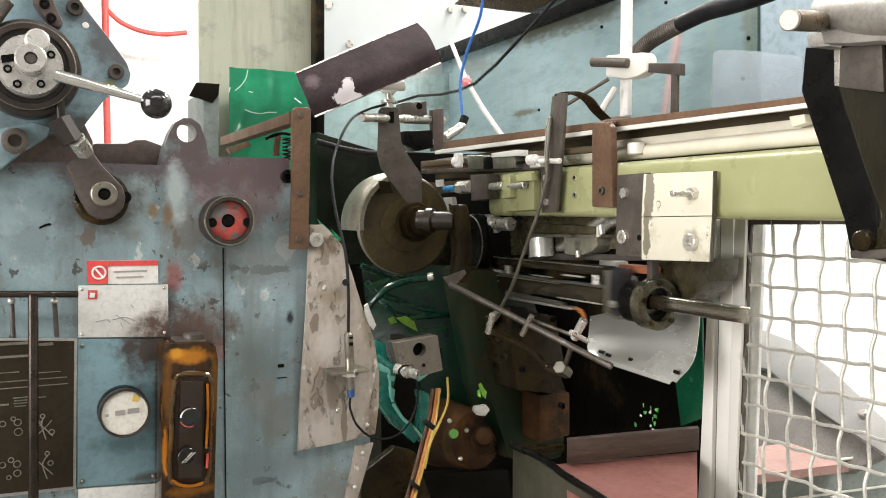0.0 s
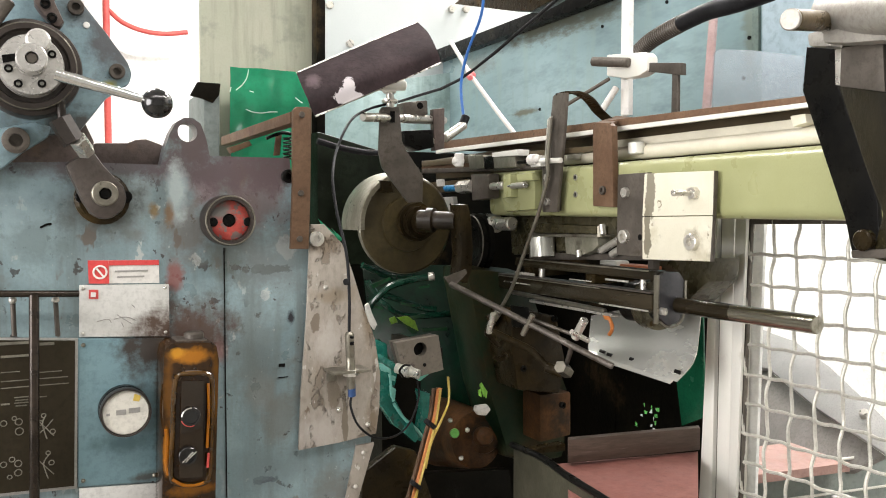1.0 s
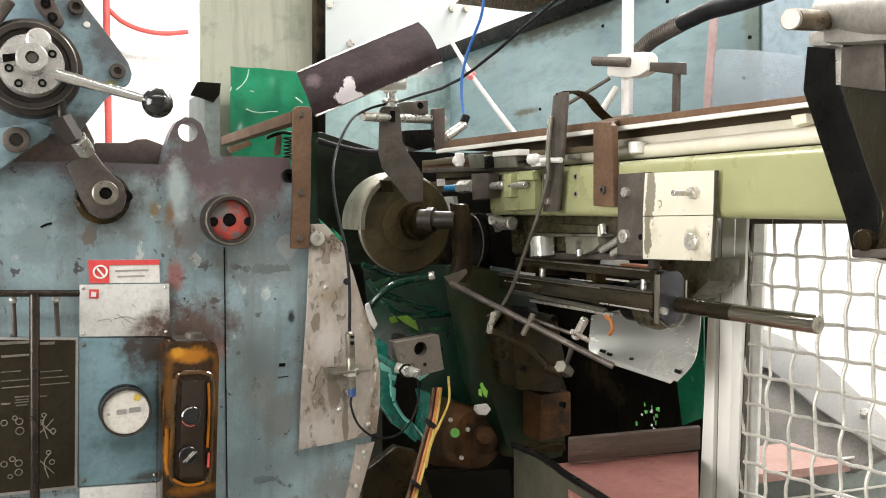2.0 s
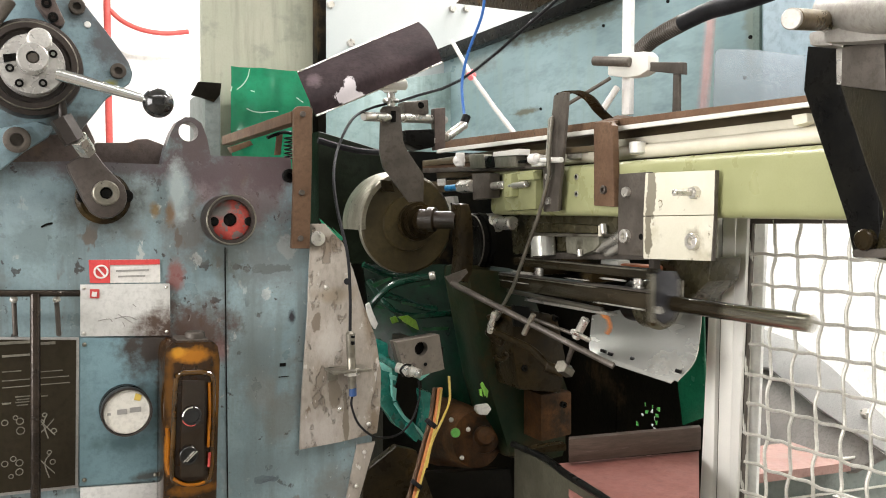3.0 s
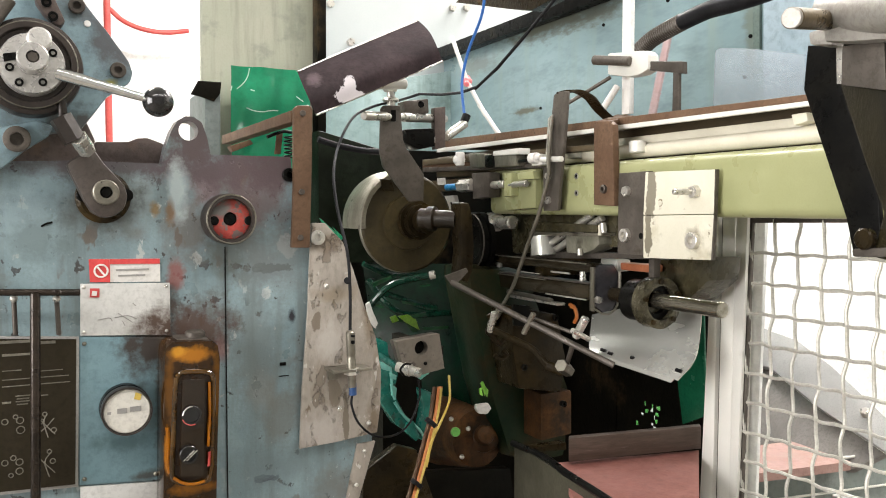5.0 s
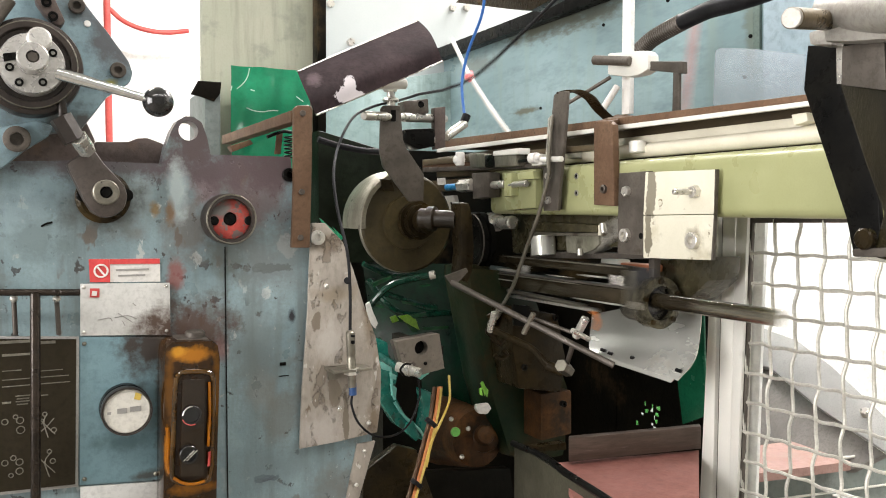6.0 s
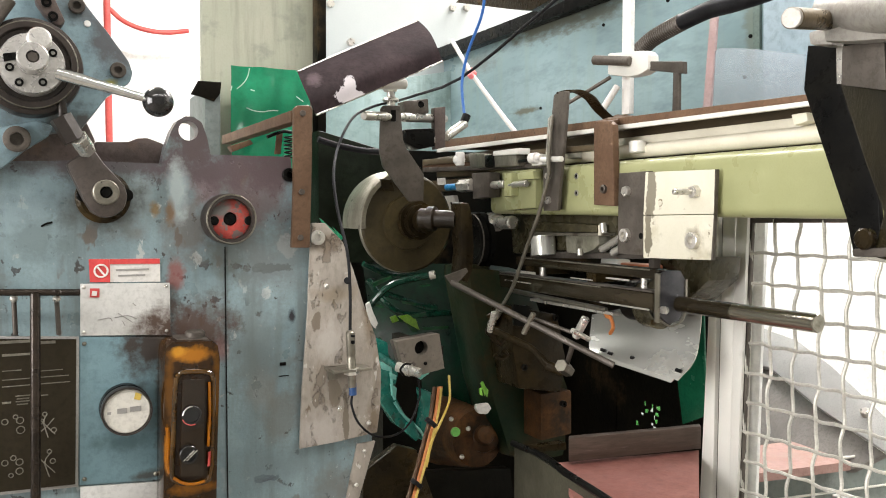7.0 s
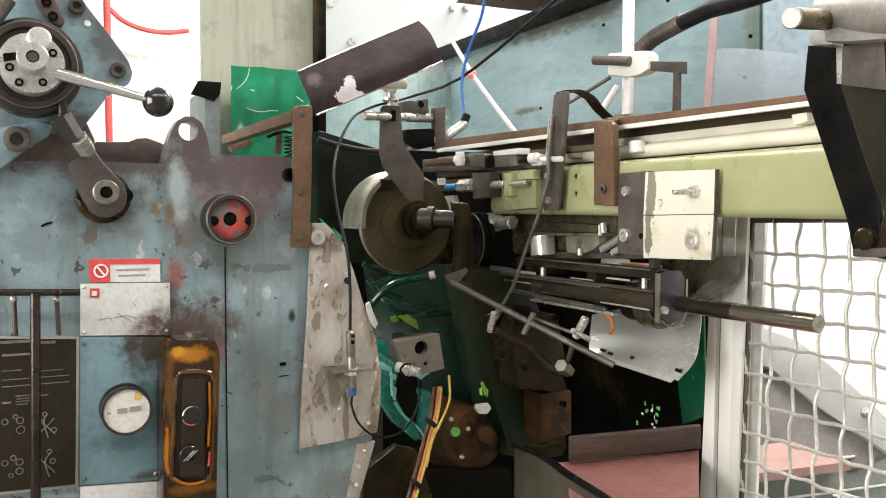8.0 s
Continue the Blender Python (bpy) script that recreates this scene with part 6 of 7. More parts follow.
single("copper_block", box(0.868, 0.895, 1.028, 1.100, 1.2535, 1.2655, 0.003), mat("copper_orange_block", (0.34, 0.11, 0.05), (0.44, 0.16, 0.075), 0.4, 0.3, 20), "orange copper coloured guide block", "machine part")

single("guide_pad", box(0.866, 0.893, 1.104, 1.150, 1.250, 1.270, 0.004), ALU, "pale worn guide pad beside the copper block", "machine part")
for dy, dz in ((0.0, 0.0), (-0.028, -0.004)):
    part("link_rod", rod((0.824, 1.091 + dy, 1.287 + dz), (0.824, 0.964 + dy, 1.342 + dz), 0.0058), STEEL, carriage, "bright link rod")
wire_thing = thing("sensor_lead", (0.84, 1.105, 1.18), "loop of orange sensor wire", "wire")
part("lead", tube([(0.84, 1.10, 1.183), (0.838, 1.085, 1.18), (0.84, 1.08, 1.165), (0.842, 1.09, 1.153)], 0.003, 8), ORANGE, wire_thing)
part("lead", tube([(0.845, 1.105, 1.178), (0.843, 1.09, 1.176), (0.845, 1.086, 1.163)], 0.002, 8), ORANGE, wire_thing)

# ---- fixings on the beam ----
br = thing("flat_bracket", (0.79, 1.0424, 1.3562), "brown oxide flat steel bracket bolted to the beam", "bracket")
part("strap", plate_x(0.788, 0.7995, [(1.0653, 1.4803), (1.054, 1.4844), (1.0291, 1.4821), (1.0196, 1.4762), (1.0139, 1.356), (1.0637, 1.358)], 0.0015), BROWN, br)
part("top_tongue", prism([(0.79, 1.0652, 1.4846), (0.79, 1.0236, 1.4816), (0.93, 1.147, 1.5091), (0.93, 1.1895, 1.5152)], (0, 0, -0.004)), BROWN, br)
bolt_x((1.0374, 1.3816), 0.788, 0.0065, br, "bolt", GREY, True)
bolt_x((1.0284, 1.384), 0.7995, 0.0055, br, "bolt", OLIVE)
gb = thing("sensor_bracket", (0.79, 1.1842, 1.3502), "grey flat steel sensor bracket on the beam", "bracket")
part("strap", plate_x(0.78, 0.786, [(1.1628, 1.536), (1.1515, 1.5401), (1.1247, 1.5376), (1.1303, 1.4804), (1.1496, 1.3493), (1.191, 1.3484), (1.18, 1.4384)], 0.0012), GREY, gb)
part("spacer", plate_x(0.7865, 0.7995, [(1.2018, 1.4211), (1.165, 1.4194), (1.1643, 1.3512), (1.2011, 1.3512)]), GREY, gb)
part("bow", strip([(0.785, 1.146, 1.5379), (0.8, 1.1316, 1.5406), (0.83, 1.1347, 1.532), (0.86, 1.1475, 1.5149), (0.88, 1.1433, 1.4988)], (0.014, -0.011, 0), (0, 0, 0.003)), GREASE, gb, "bowed dark strap")
part("blade", plate_x(0.776, 0.7795, [(1.1729, 1.4994), (1.1614, 1.5047), (1.1673, 1.433), (1.1806, 1.4337)], 0.0008), STEEL, gb)
part("clip", rod((0.772, 1.1846, 1.4329), (0.778, 1.1347, 1.4313), 0.0045), ALU, gb, "pale cable clip")
for q in ((1.1747, 1.4058), (1.1743, 1.366)):
    bolt_x(q, 0.78, 0.0065, gb, "bolt", STEEL)
part("cable", tube([(0.772, 1.1554, 1.5003), (0.766, 1.1555, 1.4321), (0.768, 1.1583, 1.405), (0.768, 1.1844, 1.3474), (0.77, 1.2255, 1.2881), (0.775, 1.2793, 1.2163), (0.78, 1.3368, 1.164), (0.79, 1.3789, 1.1313)], 0.0034), DULL, gb, "grey sheathed cable")
part("tail_plug", rod((0.77, 1.3117, 1.1754), (0.78, 1.3657, 1.1377), 0.007), STEEL, gb, "metal cable plug")
for q in ((1.1254, 1.4044), (1.1251, 1.3773)):
    part("thread_hole", rod((0.7993, *q), (0.803, *q), 0.0035, 10), BLACK, beam)
    part("thread_rim", hollow((0.7985, *q), (0.802, *q), 0.005, 0.003, 0.5, 12), STEEL, beam)

gp = thing("adapter_plate", (0.79, 0.979, 1.289), "dark grey adapter plate on the beam", "plate")
part("plate", plate_x(0.792, 0.7995, [(1.0091, 1.4042), (0.9413, 1.4048), (0.9467, 1.2864), (1.0101, 1.2859)], 0.001), GREY, gp)
bolt_x((0.9879, 1.3772), 0.792, 0.008, gp, "bolt", STEEL)
bolt_x((0.9896, 1.3132), 0.792, 0.010, gp, "bolt", STEEL, True)
part("hole", rod((0.7915, *(0.9575, 1.3132)), (0.797, *(0.9575, 1.3132)), 0.005), BLACK, gp)
CREAMPLATE = mat("dirty_cream_plate_paint", (0.60, 0.57, 0.45), (0.70, 0.67, 0.555), 0.5, 0, 9, 380, 0.06, speck=0.25, chips=(0.20, 0.175, 0.12), chip_at=0.67, chip_scale=34, stain=(0.47, 0.43, 0.31), stain_at=0.55, stain_scale=11,
                 scuffs=[((0.22, 0.19, 0.13), 70, 0.64, (1, 1, 1))], relief=0.4,
                 spots=[((0.786, 0.9290, 1.3734), (0.2, 0.011, 0.05), (0.22, 0.20, 0.15), 1.2), ((0.786, 0.9350, 1.3151), (0.2, 0.009, 0.04), (0.2, 0.18, 0.13), 1.2), ((0.786, 0.8437, 1.3105), (0.2, 0.018, 0.016), (0.24, 0.21, 0.15), 0.9),
                        ((0.786, 0.9110, 1.3594), (0.2, 0.006, 0.008), (0.2, 0.17, 0.1), 1.2), ((0.775, 0.8077, 1.2934), (0.2, 0.014, 0.008), (0.25, 0.22, 0.15), 0.9)], origin=(0.78, 0.8643, 1.2853))
cp = thing("mounting_plate", (0.78, 0.8643, 1.2853), "cream painted mounting plate with chipped edges", "plate")
part("plate", plate_x(0.786, 0.7918, [(0.9422, 1.4030), (0.8094, 1.4013), (0.8102, 1.3451), (0.9461, 1.3430)], 0.0015), CREAMPLATE, cp)
part("plate", plate_x(0.7862, 0.7918, [(0.9461, 1.3422), (0.8102, 1.3444), (0.8139, 1.2863), (0.9451, 1.2826)], 0.0015), CREAMPLATE, cp)
# a thin dark strip paints the shadow line along the plate's right edge
part("bare_edge", plate_x(0.7866, 0.7916, [(0.8095, 1.4013), (0.8071, 1.4012), (0.8116, 1.2864), (0.8141, 1.2863)]), GREY, cp, "dark strip for the plate edge's shadow")
s0 = (0.8408, 1.3735)
part("stud", rod((0.752, s0[0] + 0.006, s0[1]), (0.787, s0[0], s0[1]), 0.0042), STEEL, cp, "threaded stud")
part("stud_nut", hexagon((0.777, *s0), (0.7865, *s0), 0.0085), STEEL, cp)
bolt_x((0.8437, 1.3105), 0.786, 0.011, cp, "bolt", STEEL, True)
part("dimple", rod((0.7852, 0.9110, 1.3594), (0.788, 0.9110, 1.3594), 0.004), CREAM, cp)

# ---- clamp unit and rails at the beam's inner end ----
unit = thing("clamp_unit", (0.79, 1.4191, 1.3771), "small adjusting clamp unit with a blue fitting", "clamp")
part("fitting", rod((0.77, 1.5275, 1.3956), (0.77, 1.4595, 1.3961), 0.0065), BRIGHTBLUE, unit, "bright blue fitting")
part("union", hexagon((0.77, 1.469, 1.3964), (0.77, 1.4183, 1.3972), 0.0125), STEEL, unit, "steel union nut")
part("body", plate_x(0.77, 0.795, [(1.4229, 1.4198), (1.3579, 1.4193), (1.3577, 1.374), (1.4182, 1.3706)], 0.002), GREY, unit)
part("spindle", rod((0.78, 1.3839, 1.3954), (0.78, 1.3141, 1.3967), 0.007), STEEL, unit, "steel spindle")
part("fork", plate_x(0.77, 0.7995, [(1.3032, 1.4152), (1.2781, 1.4152), (1.2778, 1.3749), (1.3029, 1.3732)], 0.002), OLIVE, unit, "olive fork")
part("fork_back", plate_x(0.785, 0.7995, [(1.3069, 1.4196), (1.2235, 1.42), (1.223, 1.3531), (1.3222, 1.3492), (1.3303, 1.3737), (1.2969, 1.3753)], 0.003), OLIVE, unit, "olive bracket")
part("end_screw", rod((0.775, 1.2901, 1.3939), (0.775, 1.2343, 1.3954), 0.0055), STEEL, unit)
part("pad", plate_x(0.775, 0.79, [(1.2675, 1.4139), (1.2167, 1.4157), (1.2131, 1.4023), (1.2636, 1.402)], 0.002), OLIVE, unit)
rail = thing("inner_rail", (0.8, 1.4152, 1.4308), "dark steel guide rails at the inner end of the beam", "rail")
part("upper_rail", plate_x(0.80, 0.82, [(1.7061, 1.4611), (1.0639, 1.4514), (1.0638, 1.4428), (1.7062, 1.4487)], 0.001), INNERRAIL, rail)
part("middle_rail", plate_x(0.795, 0.815, [(1.6955, 1.4431), (1.2043, 1.4289), (1.2042, 1.4213), (1.6955, 1.4333)], 0.001), GREY, rail)
part("lower_rail", plate_x(0.79, 0.81, [(1.6849, 1.4119), (1.4644, 1.413), (1.4644, 1.3932), (1.685, 1.386)], 0.001), INNERRAIL, rail)
part("wide_rail", plate_x(0.81, 0.82, [(1.7274, 1.4625), (1.5016, 1.4551), (1.5016, 1.4304), (1.7275, 1.4374)], 0.001), BROWN, rail, "brown rail face")
part("slide_block", plate_x(0.778, 0.799, [(1.3557, 1.4490), (1.2767, 1.4465), (1.2727, 1.4267), (1.3556, 1.4285)], 0.002), DULL, rail, "worn steel slide block")
part("slide_cap", plate_x(0.776, 0.80, [(1.3522, 1.4570), (1.2641, 1.4574), (1.2640, 1.4467), (1.3522, 1.4488)], 0.001), ALU, rail, "bright slide cap")
part("slide_stop", plate_x(0.776, 0.795, [(1.2258, 1.4426), (1.1911, 1.4424), (1.1909, 1.4247), (1.2221, 1.4243)], 0.0015), ALU, rail, "pale stop block")
part("slide_tongue", plate_x(0.780, 0.79, [(1.2723, 1.4375), (1.2321, 1.4383), (1.2321, 1.4325), (1.2723, 1.4326)], 0.001), BLACK, rail, "dark tongue")
part("clear_block", join(ball((0.777, 1.4875, 1.4488), 0.0125, 0.9), rod((0.777, 1.4835, 1.4368), (0.777, 1.4835, 1.4638), 0.009)), PAPER, rail, "white plastic knob")
part("dark_clamp", plate_x(0.776, 0.795, [(1.3859, 1.4518), (1.3522, 1.4508), (1.3480, 1.4291), (1.3815, 1.4285)], 0.002), BLACK, rail, "black clamp")
part("grey_clamp", plate_x(0.778, 0.795, [(1.4518, 1.4588), (1.3895, 1.4552), (1.3851, 1.4298), (1.4425, 1.4302)], 0.002), DULL, rail)
part("knob", lathe((0.775, 1.2239, 1.4369), (0.775, 1.1892, 1.4369), [(0, 0.006), (0.1, 0.009), (0.6, 0.009), (0.62, 0.006), (1, 0.006)], 16), PAPER, rail, "white knob")
part("white_tag", plate_x(0.786, 0.7895, [(1.6039, 1.4165), (1.5722, 1.4166), (1.5696, 1.4026), (1.6013, 1.4022)]), PAPER, rail, "white tag")
part("clip", plate_x(0.775, 0.785, [(1.6166, 1.3776), (1.5075, 1.3795), (1.5026, 1.3671), (1.5198, 1.3469), (1.5476, 1.3652), (1.6057, 1.368)], 0.002), PAPER, rail, "pale plastic clip")
part("drop_wire", tube([(0.77, 1.5076, 1.3649), (0.77, 1.4929, 1.3391), (0.77, 1.4831, 1.3115), (0.77, 1.4687, 1.2787)], 0.002, 8), RUBBER, rail)
part("drop_tip", rod((0.77, 1.4783, 1.2783), (0.77, 1.4687, 1.2622), 0.008), AQUA, rail, "aqua cup")

OILYOLIVE = mat("oily_dark_olive_steel", (0.034, 0.029, 0.014), (0.085, 0.074, 0.040), 0.28, 0.2, 16, 120, 0.15, stain=(0.11, 0.10, 0.07), stain_at=0.62, stain_scale=14)
OLIVEGREY = mat("worn_olive_grey_block", (0.15, 0.145, 0.105), (0.26, 0.25, 0.20), 0.35, 0.35, 22, 140, 0.1, stain=(0.05, 0.045, 0.028), stain_at=0.58, stain_scale=20)
under = thing("roller_block", (0.82, 1.3049, 1.2636), "roller and bearing blocks hanging below the beam", "bearing")
part("disc", lathe((0.775, 1.4367, 1.2894), (0.80, 1.4367, 1.2894), [(0.25, 0.016), (0.25, 0.030), (0.08, 0.034), (0.0, 0.050), (0.06, 0.056), (0.4, 0.057), (0.5, 0.050), (0.6, 0.057), (1, 0.057)], 40), BLACK, under, "black oily pulley")
part("pulley_rim", tube([(0.7755, 1.4367 + 0.0535 * math.cos(a), 1.2894 + 0.0535 * math.sin(a)) for a in (math.pi * k / 16 for k in range(33))], 0.0016, 6, 2), GREY, under, "worn pulley rim")
part("roller", lathe((0.81, 1.3359, 1.3275), (0.81, 1.428, 1.3263), [(0, 0.010), (0.02, 0.0125), (0.6, 0.0125), (0.62, 0.017), (0.75, 0.017), (0.77, 0.013), (0.86, 0.019), (1, 0.019)], 24), STEEL, under, "bright roller")
part("shoe", plate_x(0.81, 0.86, [(1.2821, 1.3110), (1.0757, 1.3140), (1.0756, 1.3097), (1.2820, 1.3050)], 0.001), DULL, under, "worn steel shoe")
part("shoe_end", plate_x(0.806, 0.8095, [(1.0763, 1.3273), (1.0691, 1.3274), (1.0689, 1.3108), (1.0761, 1.3106)], 0.0005), CREAM, under, "pale end strip")
part("shoe_body", plate_x(0.816, 0.85, [(1.2843, 1.3300), (1.0926, 1.3269), (1.0924, 1.3145), (1.2841, 1.3119)], 0.002), OILYOLIVE, under, "dark oily shoe body")
part("block_screw", rod((0.812, 1.1333, 1.2879), (0.812, 1.1316, 1.2761), 0.0045), STEEL, under, "bright screw")
part("barrel", lathe((0.82, 1.2534, 1.3048), (0.82, 1.2495, 1.2714), [(0, 0.022), (1, 0.022)], 24), SHEETSTEEL, under)
part("block", plate_x(0.815, 0.85, [(1.1777, 1.3087), (1.0881, 1.3110), (1.0850, 1.2969), (1.0995, 1.2874), (1.1297, 1.2789), (1.1741, 1.2796)], 0.002), OLIVEGREY, under, "worn olive-grey block")
# the web's dark olive holds the shadow that falls under the beam
part("web", plate_x(0.84, 0.86, [(1.3979, 1.3427), (1.0722, 1.3423), (1.0715, 1.2926), (1.387, 1.2676)], 0.002), OILYOLIVE, under, "olive web, darkened for the shade under the beam")
part("plate", plate_x(0.835, 0.85, [(1.3192, 1.2749), (0.9854, 1.286), (0.9853, 1.2777), (1.3191, 1.2625)], 0.001), GREY, under)
part("screw", rod((0.8, 1.0567, 1.3303), (0.8, 1.0537, 1.3148), 0.005), STEEL, under)
part("rear_body", plate_x(0.90, 0.96, [(1.0486, 1.2727), (0.9312, 1.2821), (0.9351, 1.2472), (0.9899, 1.2044), (1.0612, 1.2198)], 0.004), OILYOLIVE, under, "dark oily rear body")

# ---- deflector, knob post and sensor head ----
defl = thing("deflector", (0.4935, 1.25, 1.5003), "purple-brown curved sheet steel deflector with white scuffs", "deflector")
part("sheet", loft([(0.3793, 1.25, 1.5578), (0.38, 1.23, 1.5383), (0.3864, 1.215, 1.512), (0.3974, 1.22, 1.4908)], [(0.6211, 1.34, 1.6748), (0.6213, 1.3, 1.6501), (0.6214, 1.27, 1.6206), (0.6318, 1.27, 1.5956)], (0, 0.003, 0.0015)),
     mat("purple_brown_scuffed_sheet", (0.026, 0.017, 0.019), (0.06, 0.04, 0.043), 0.62, 0.0, 14, 150, 0.12, chips=(0.3, 0.26, 0.26), chip_at=0.73, chip_scale=22,
         spots=[((0.4471, 1.2250, 1.5241), (0.021, 0.3, 0.016), (0.60, 0.56, 0.58), 1.5), ((0.4553, 1.2250, 1.5425), (0.0115, 0.3, 0.016), (0.60, 0.56, 0.58), 1.5), ((0.4662, 1.2250, 1.5261), (0.015, 0.3, 0.011), (0.60, 0.56, 0.58), 1.5), ((0.4012, 1.22, 1.5467), (0.0133, 0.3, 0.0116), (0.15, 0.11, 0.12), 0.8)], origin=(0.4935, 1.25, 1.5003)), defl)
part("front_edge", tube([(0.3981, 1.2195, 1.4908), (0.4708, 1.2395, 1.5232), (0.5437, 1.2545, 1.556), (0.6315, 1.2695, 1.5955)], 0.0016, 8), STEEL, defl, "bright edge line")
part("top_edge", tube([(0.3793, 1.25, 1.5578), (0.4582, 1.28, 1.5969), (0.5376, 1.31, 1.635), (0.6211, 1.34, 1.6748)], 0.0013, 8), STEEL, defl)
bpy.data.materials["purple_brown_scuffed_sheet"].node_tree.nodes["Principled BSDF"].inputs["Specular IOR Level"].default_value = 0.15
post = thing("sensor_post", (0.5863, 1.33, 1.3647), "grey bent steel sensor post with a wing knob", "sensor bracket")
part("plate", plate_y(1.325, 1.331, [(0.5454, 1.5189), (0.5495, 1.5247), (0.5804, 1.5264), (0.5854, 1.4697), (0.5906, 1.4565), (0.6245, 1.4113), (0.6233, 1.3667), (0.5968, 1.3647), (0.5491, 1.4231), (0.5431, 1.4474)], 0.0012), GREY, post)
part("slot", plate_y(1.3235, 1.3249, [(0.5632, 1.5178), (0.5714, 1.5182), (0.5713, 1.4993), (0.5631, 1.4989)]), BLACK, post)
part("stem", rod((0.5659, 1.33, 1.5243), (0.565, 1.33, 1.5639), 0.007), STEEL, post)
part("wing_knob", join(rod((0.5354, 1.32, 1.5587), (0.5886, 1.32, 1.5622), 0.009), rod((0.564, 1.33, 1.5487), (0.564, 1.33, 1.5695), 0.012)), ALU, post, "pale wing knob")
part("washer", rod((0.5649, 1.33, 1.5318), (0.565, 1.33, 1.5384), 0.014), STEEL, post)
part("sensor_barrel", lathe((0.5044, 1.3, 1.5031), (0.7034, 1.4, 1.5166), [(0, 0.0065), (0.01, 0.0075), (0.25, 0.0075), (0.25, 0.006), (0.45, 0.006), (0.45, 0.0078), (0.98, 0.0078), (1, 0.006)], 20), STEEL, post, "steel sensor barrel")
part("block", plate_y(1.36, 1.39, [(0.6021, 1.5392), (0.6499, 1.5459), (0.651, 1.5202), (0.6042, 1.5159)], 0.003), GREY, post)
part("block_hole", rod(((0.6352, 1.5351)[0], 1.3585, (0.6352, 1.5351)[1]), ((0.6352, 1.5351)[0], 1.37, (0.6352, 1.5351)[1]), 0.006), BLACK, post)
part("lower_block", plate_y(1.36, 1.40, [(0.6052, 1.4906), (0.6609, 1.4949), (0.6631, 1.4632), (0.6323, 1.4562), (0.6063, 1.4671)], 0.003), BLACK, post)
part("end_plate", plate_y(1.37, 1.385, [(0.6658, 1.532), (0.6883, 1.5352), (0.6883, 1.4627), (0.668, 1.458)], 0.0015), RUST, post, "brown end plate")
part("fitting", rod((0.7034, 1.4, 1.4837), (0.7538, 1.42, 1.5125), 0.0085), STEEL, post, "steel air fitting")
part("elbow", rod((0.749, 1.42, 1.5081), (0.7586, 1.42, 1.5296), 0.008), RUBBER, post, "black elbow")
part("nuts", join(hexagon((0.6391, 1.37, 1.469), (0.6391, 1.37, 1.479), 0.009), hexagon((0.6591, 1.37, 1.4697), (0.6591, 1.37, 1.4797), 0.008)), STEEL, post)
single("air_hose", tube([(0.82, 1.461, 1.7834), (0.82, 1.4743, 1.7318), (0.81, 1.5117, 1.6658), (0.8, 1.5192, 1.6046), (0.79, 1.4906, 1.5394), (0.785, 1.4741, 1.5276)], 0.0029), BLUEHOSE, "thin blue compressed air hose", "hose")
single("rear_cable", tube([(0.4925, 1.5, 1.4792), (0.536, 1.5, 1.4683), (0.5806, 1.5, 1.4613), (0.6148, 1.5, 1.4603)], 0.006), RUBBER, "black cable behind the frame", "cable")

# ---- fittings above the rail ----
wp = thing("clamp_post", (0.98, 1.2372, 1.5235), "white square post with a cross clamp", "post")
part("post", box(0.98, 0.990, (1.2197, 1.6268)[0], (1.242, 1.6304)[0], (1.2372, 1.5225)[1], 2.2, 0.001), WHITE, wp)
part("clamp", plate_x(0.955, 0.9795, [(1.2522, 1.632), (1.1527, 1.6206), (1.141, 1.612), (1.1406, 1.5874), (1.1639, 1.5812), (1.1972, 1.582), (1.2517, 1.5936)], 0.004), ALU, wp, "pale aluminium clamp")
part("pin", rod((0.93, 1.2587, 1.619), (0.95, 1.1822, 1.6067), 0.0085), GREY, wp, "grey pin")
part("arm", plate_x(0.960, 0.972, [(1.1468, 1.602), (1.0641, 1.5892), (1.0637, 1.5693), (1.1466, 1.5867)], 0.002), GREY, wp)
part("leg", plate_x(0.962, 0.968, [(1.0874, 1.5856), (1.0728, 1.5834), (1.0727, 1.5051), (1.0888, 1.5067)], 0.002), GREY, wp)
part("stay", rod((0.9, 1.2939, 1.5446), (0.95, 1.2353, 1.5869), 0.0035), GREY, wp)
part("clear_tube", rod((0.93, 1.2408, 1.5203), (0.96, 1.2286, 1.5707), 0.006), PAPER, wp)
hose = thing("corrugated_hose", (1.08, 1.3136, 1.6555), "dark corrugated conduit hose", "hose")
part("ribbed_end", tube([(1.08, 1.3203, 1.6555), (1.08, 1.281, 1.6724), (1.08, 1.2402, 1.6818), (1.08, 1.1954, 1.6896)], 0.0145, 14, 16, 0.12), GREY, hose, "grey ribbed end")
part("hose_body", tube([(1.08, 1.1983, 1.6891), (1.08, 1.1336, 1.6969), (1.08, 1.0683, 1.6965), (1.08, 0.9966, 1.6989), (1.08, 0.9005, 1.7088)], 0.0155, 14), RUBBER, hose, "black hose body")
single("clear_plate", plate_x(1.2, 1.204, [(1.24, 1.6533), (1.2284, 1.6588), (1.1444, 1.6426), (1.0317, 1.6142), (1.0297, 1.5233), (1.2439, 1.5449)], 0.001), mat("clear_plastic_sheet", (0.50, 0.57, 0.63), (0.53, 0.60, 0.65), 0.25, 0, 1.2, 6, 0.0, alpha=0.38), "clear plastic sheet leaning on the housing", "plastic sheet")
single("top_bracket", plate_x(0.97, 1.0, [(1.8782, 1.859), (1.7178, 1.8858), (1.403, 1.8092), (1.432, 1.7763), (1.53, 1.7677), (1.6172, 1.7882)], 0.002), GREASE, "dark steel bracket above the housing", "bracket")
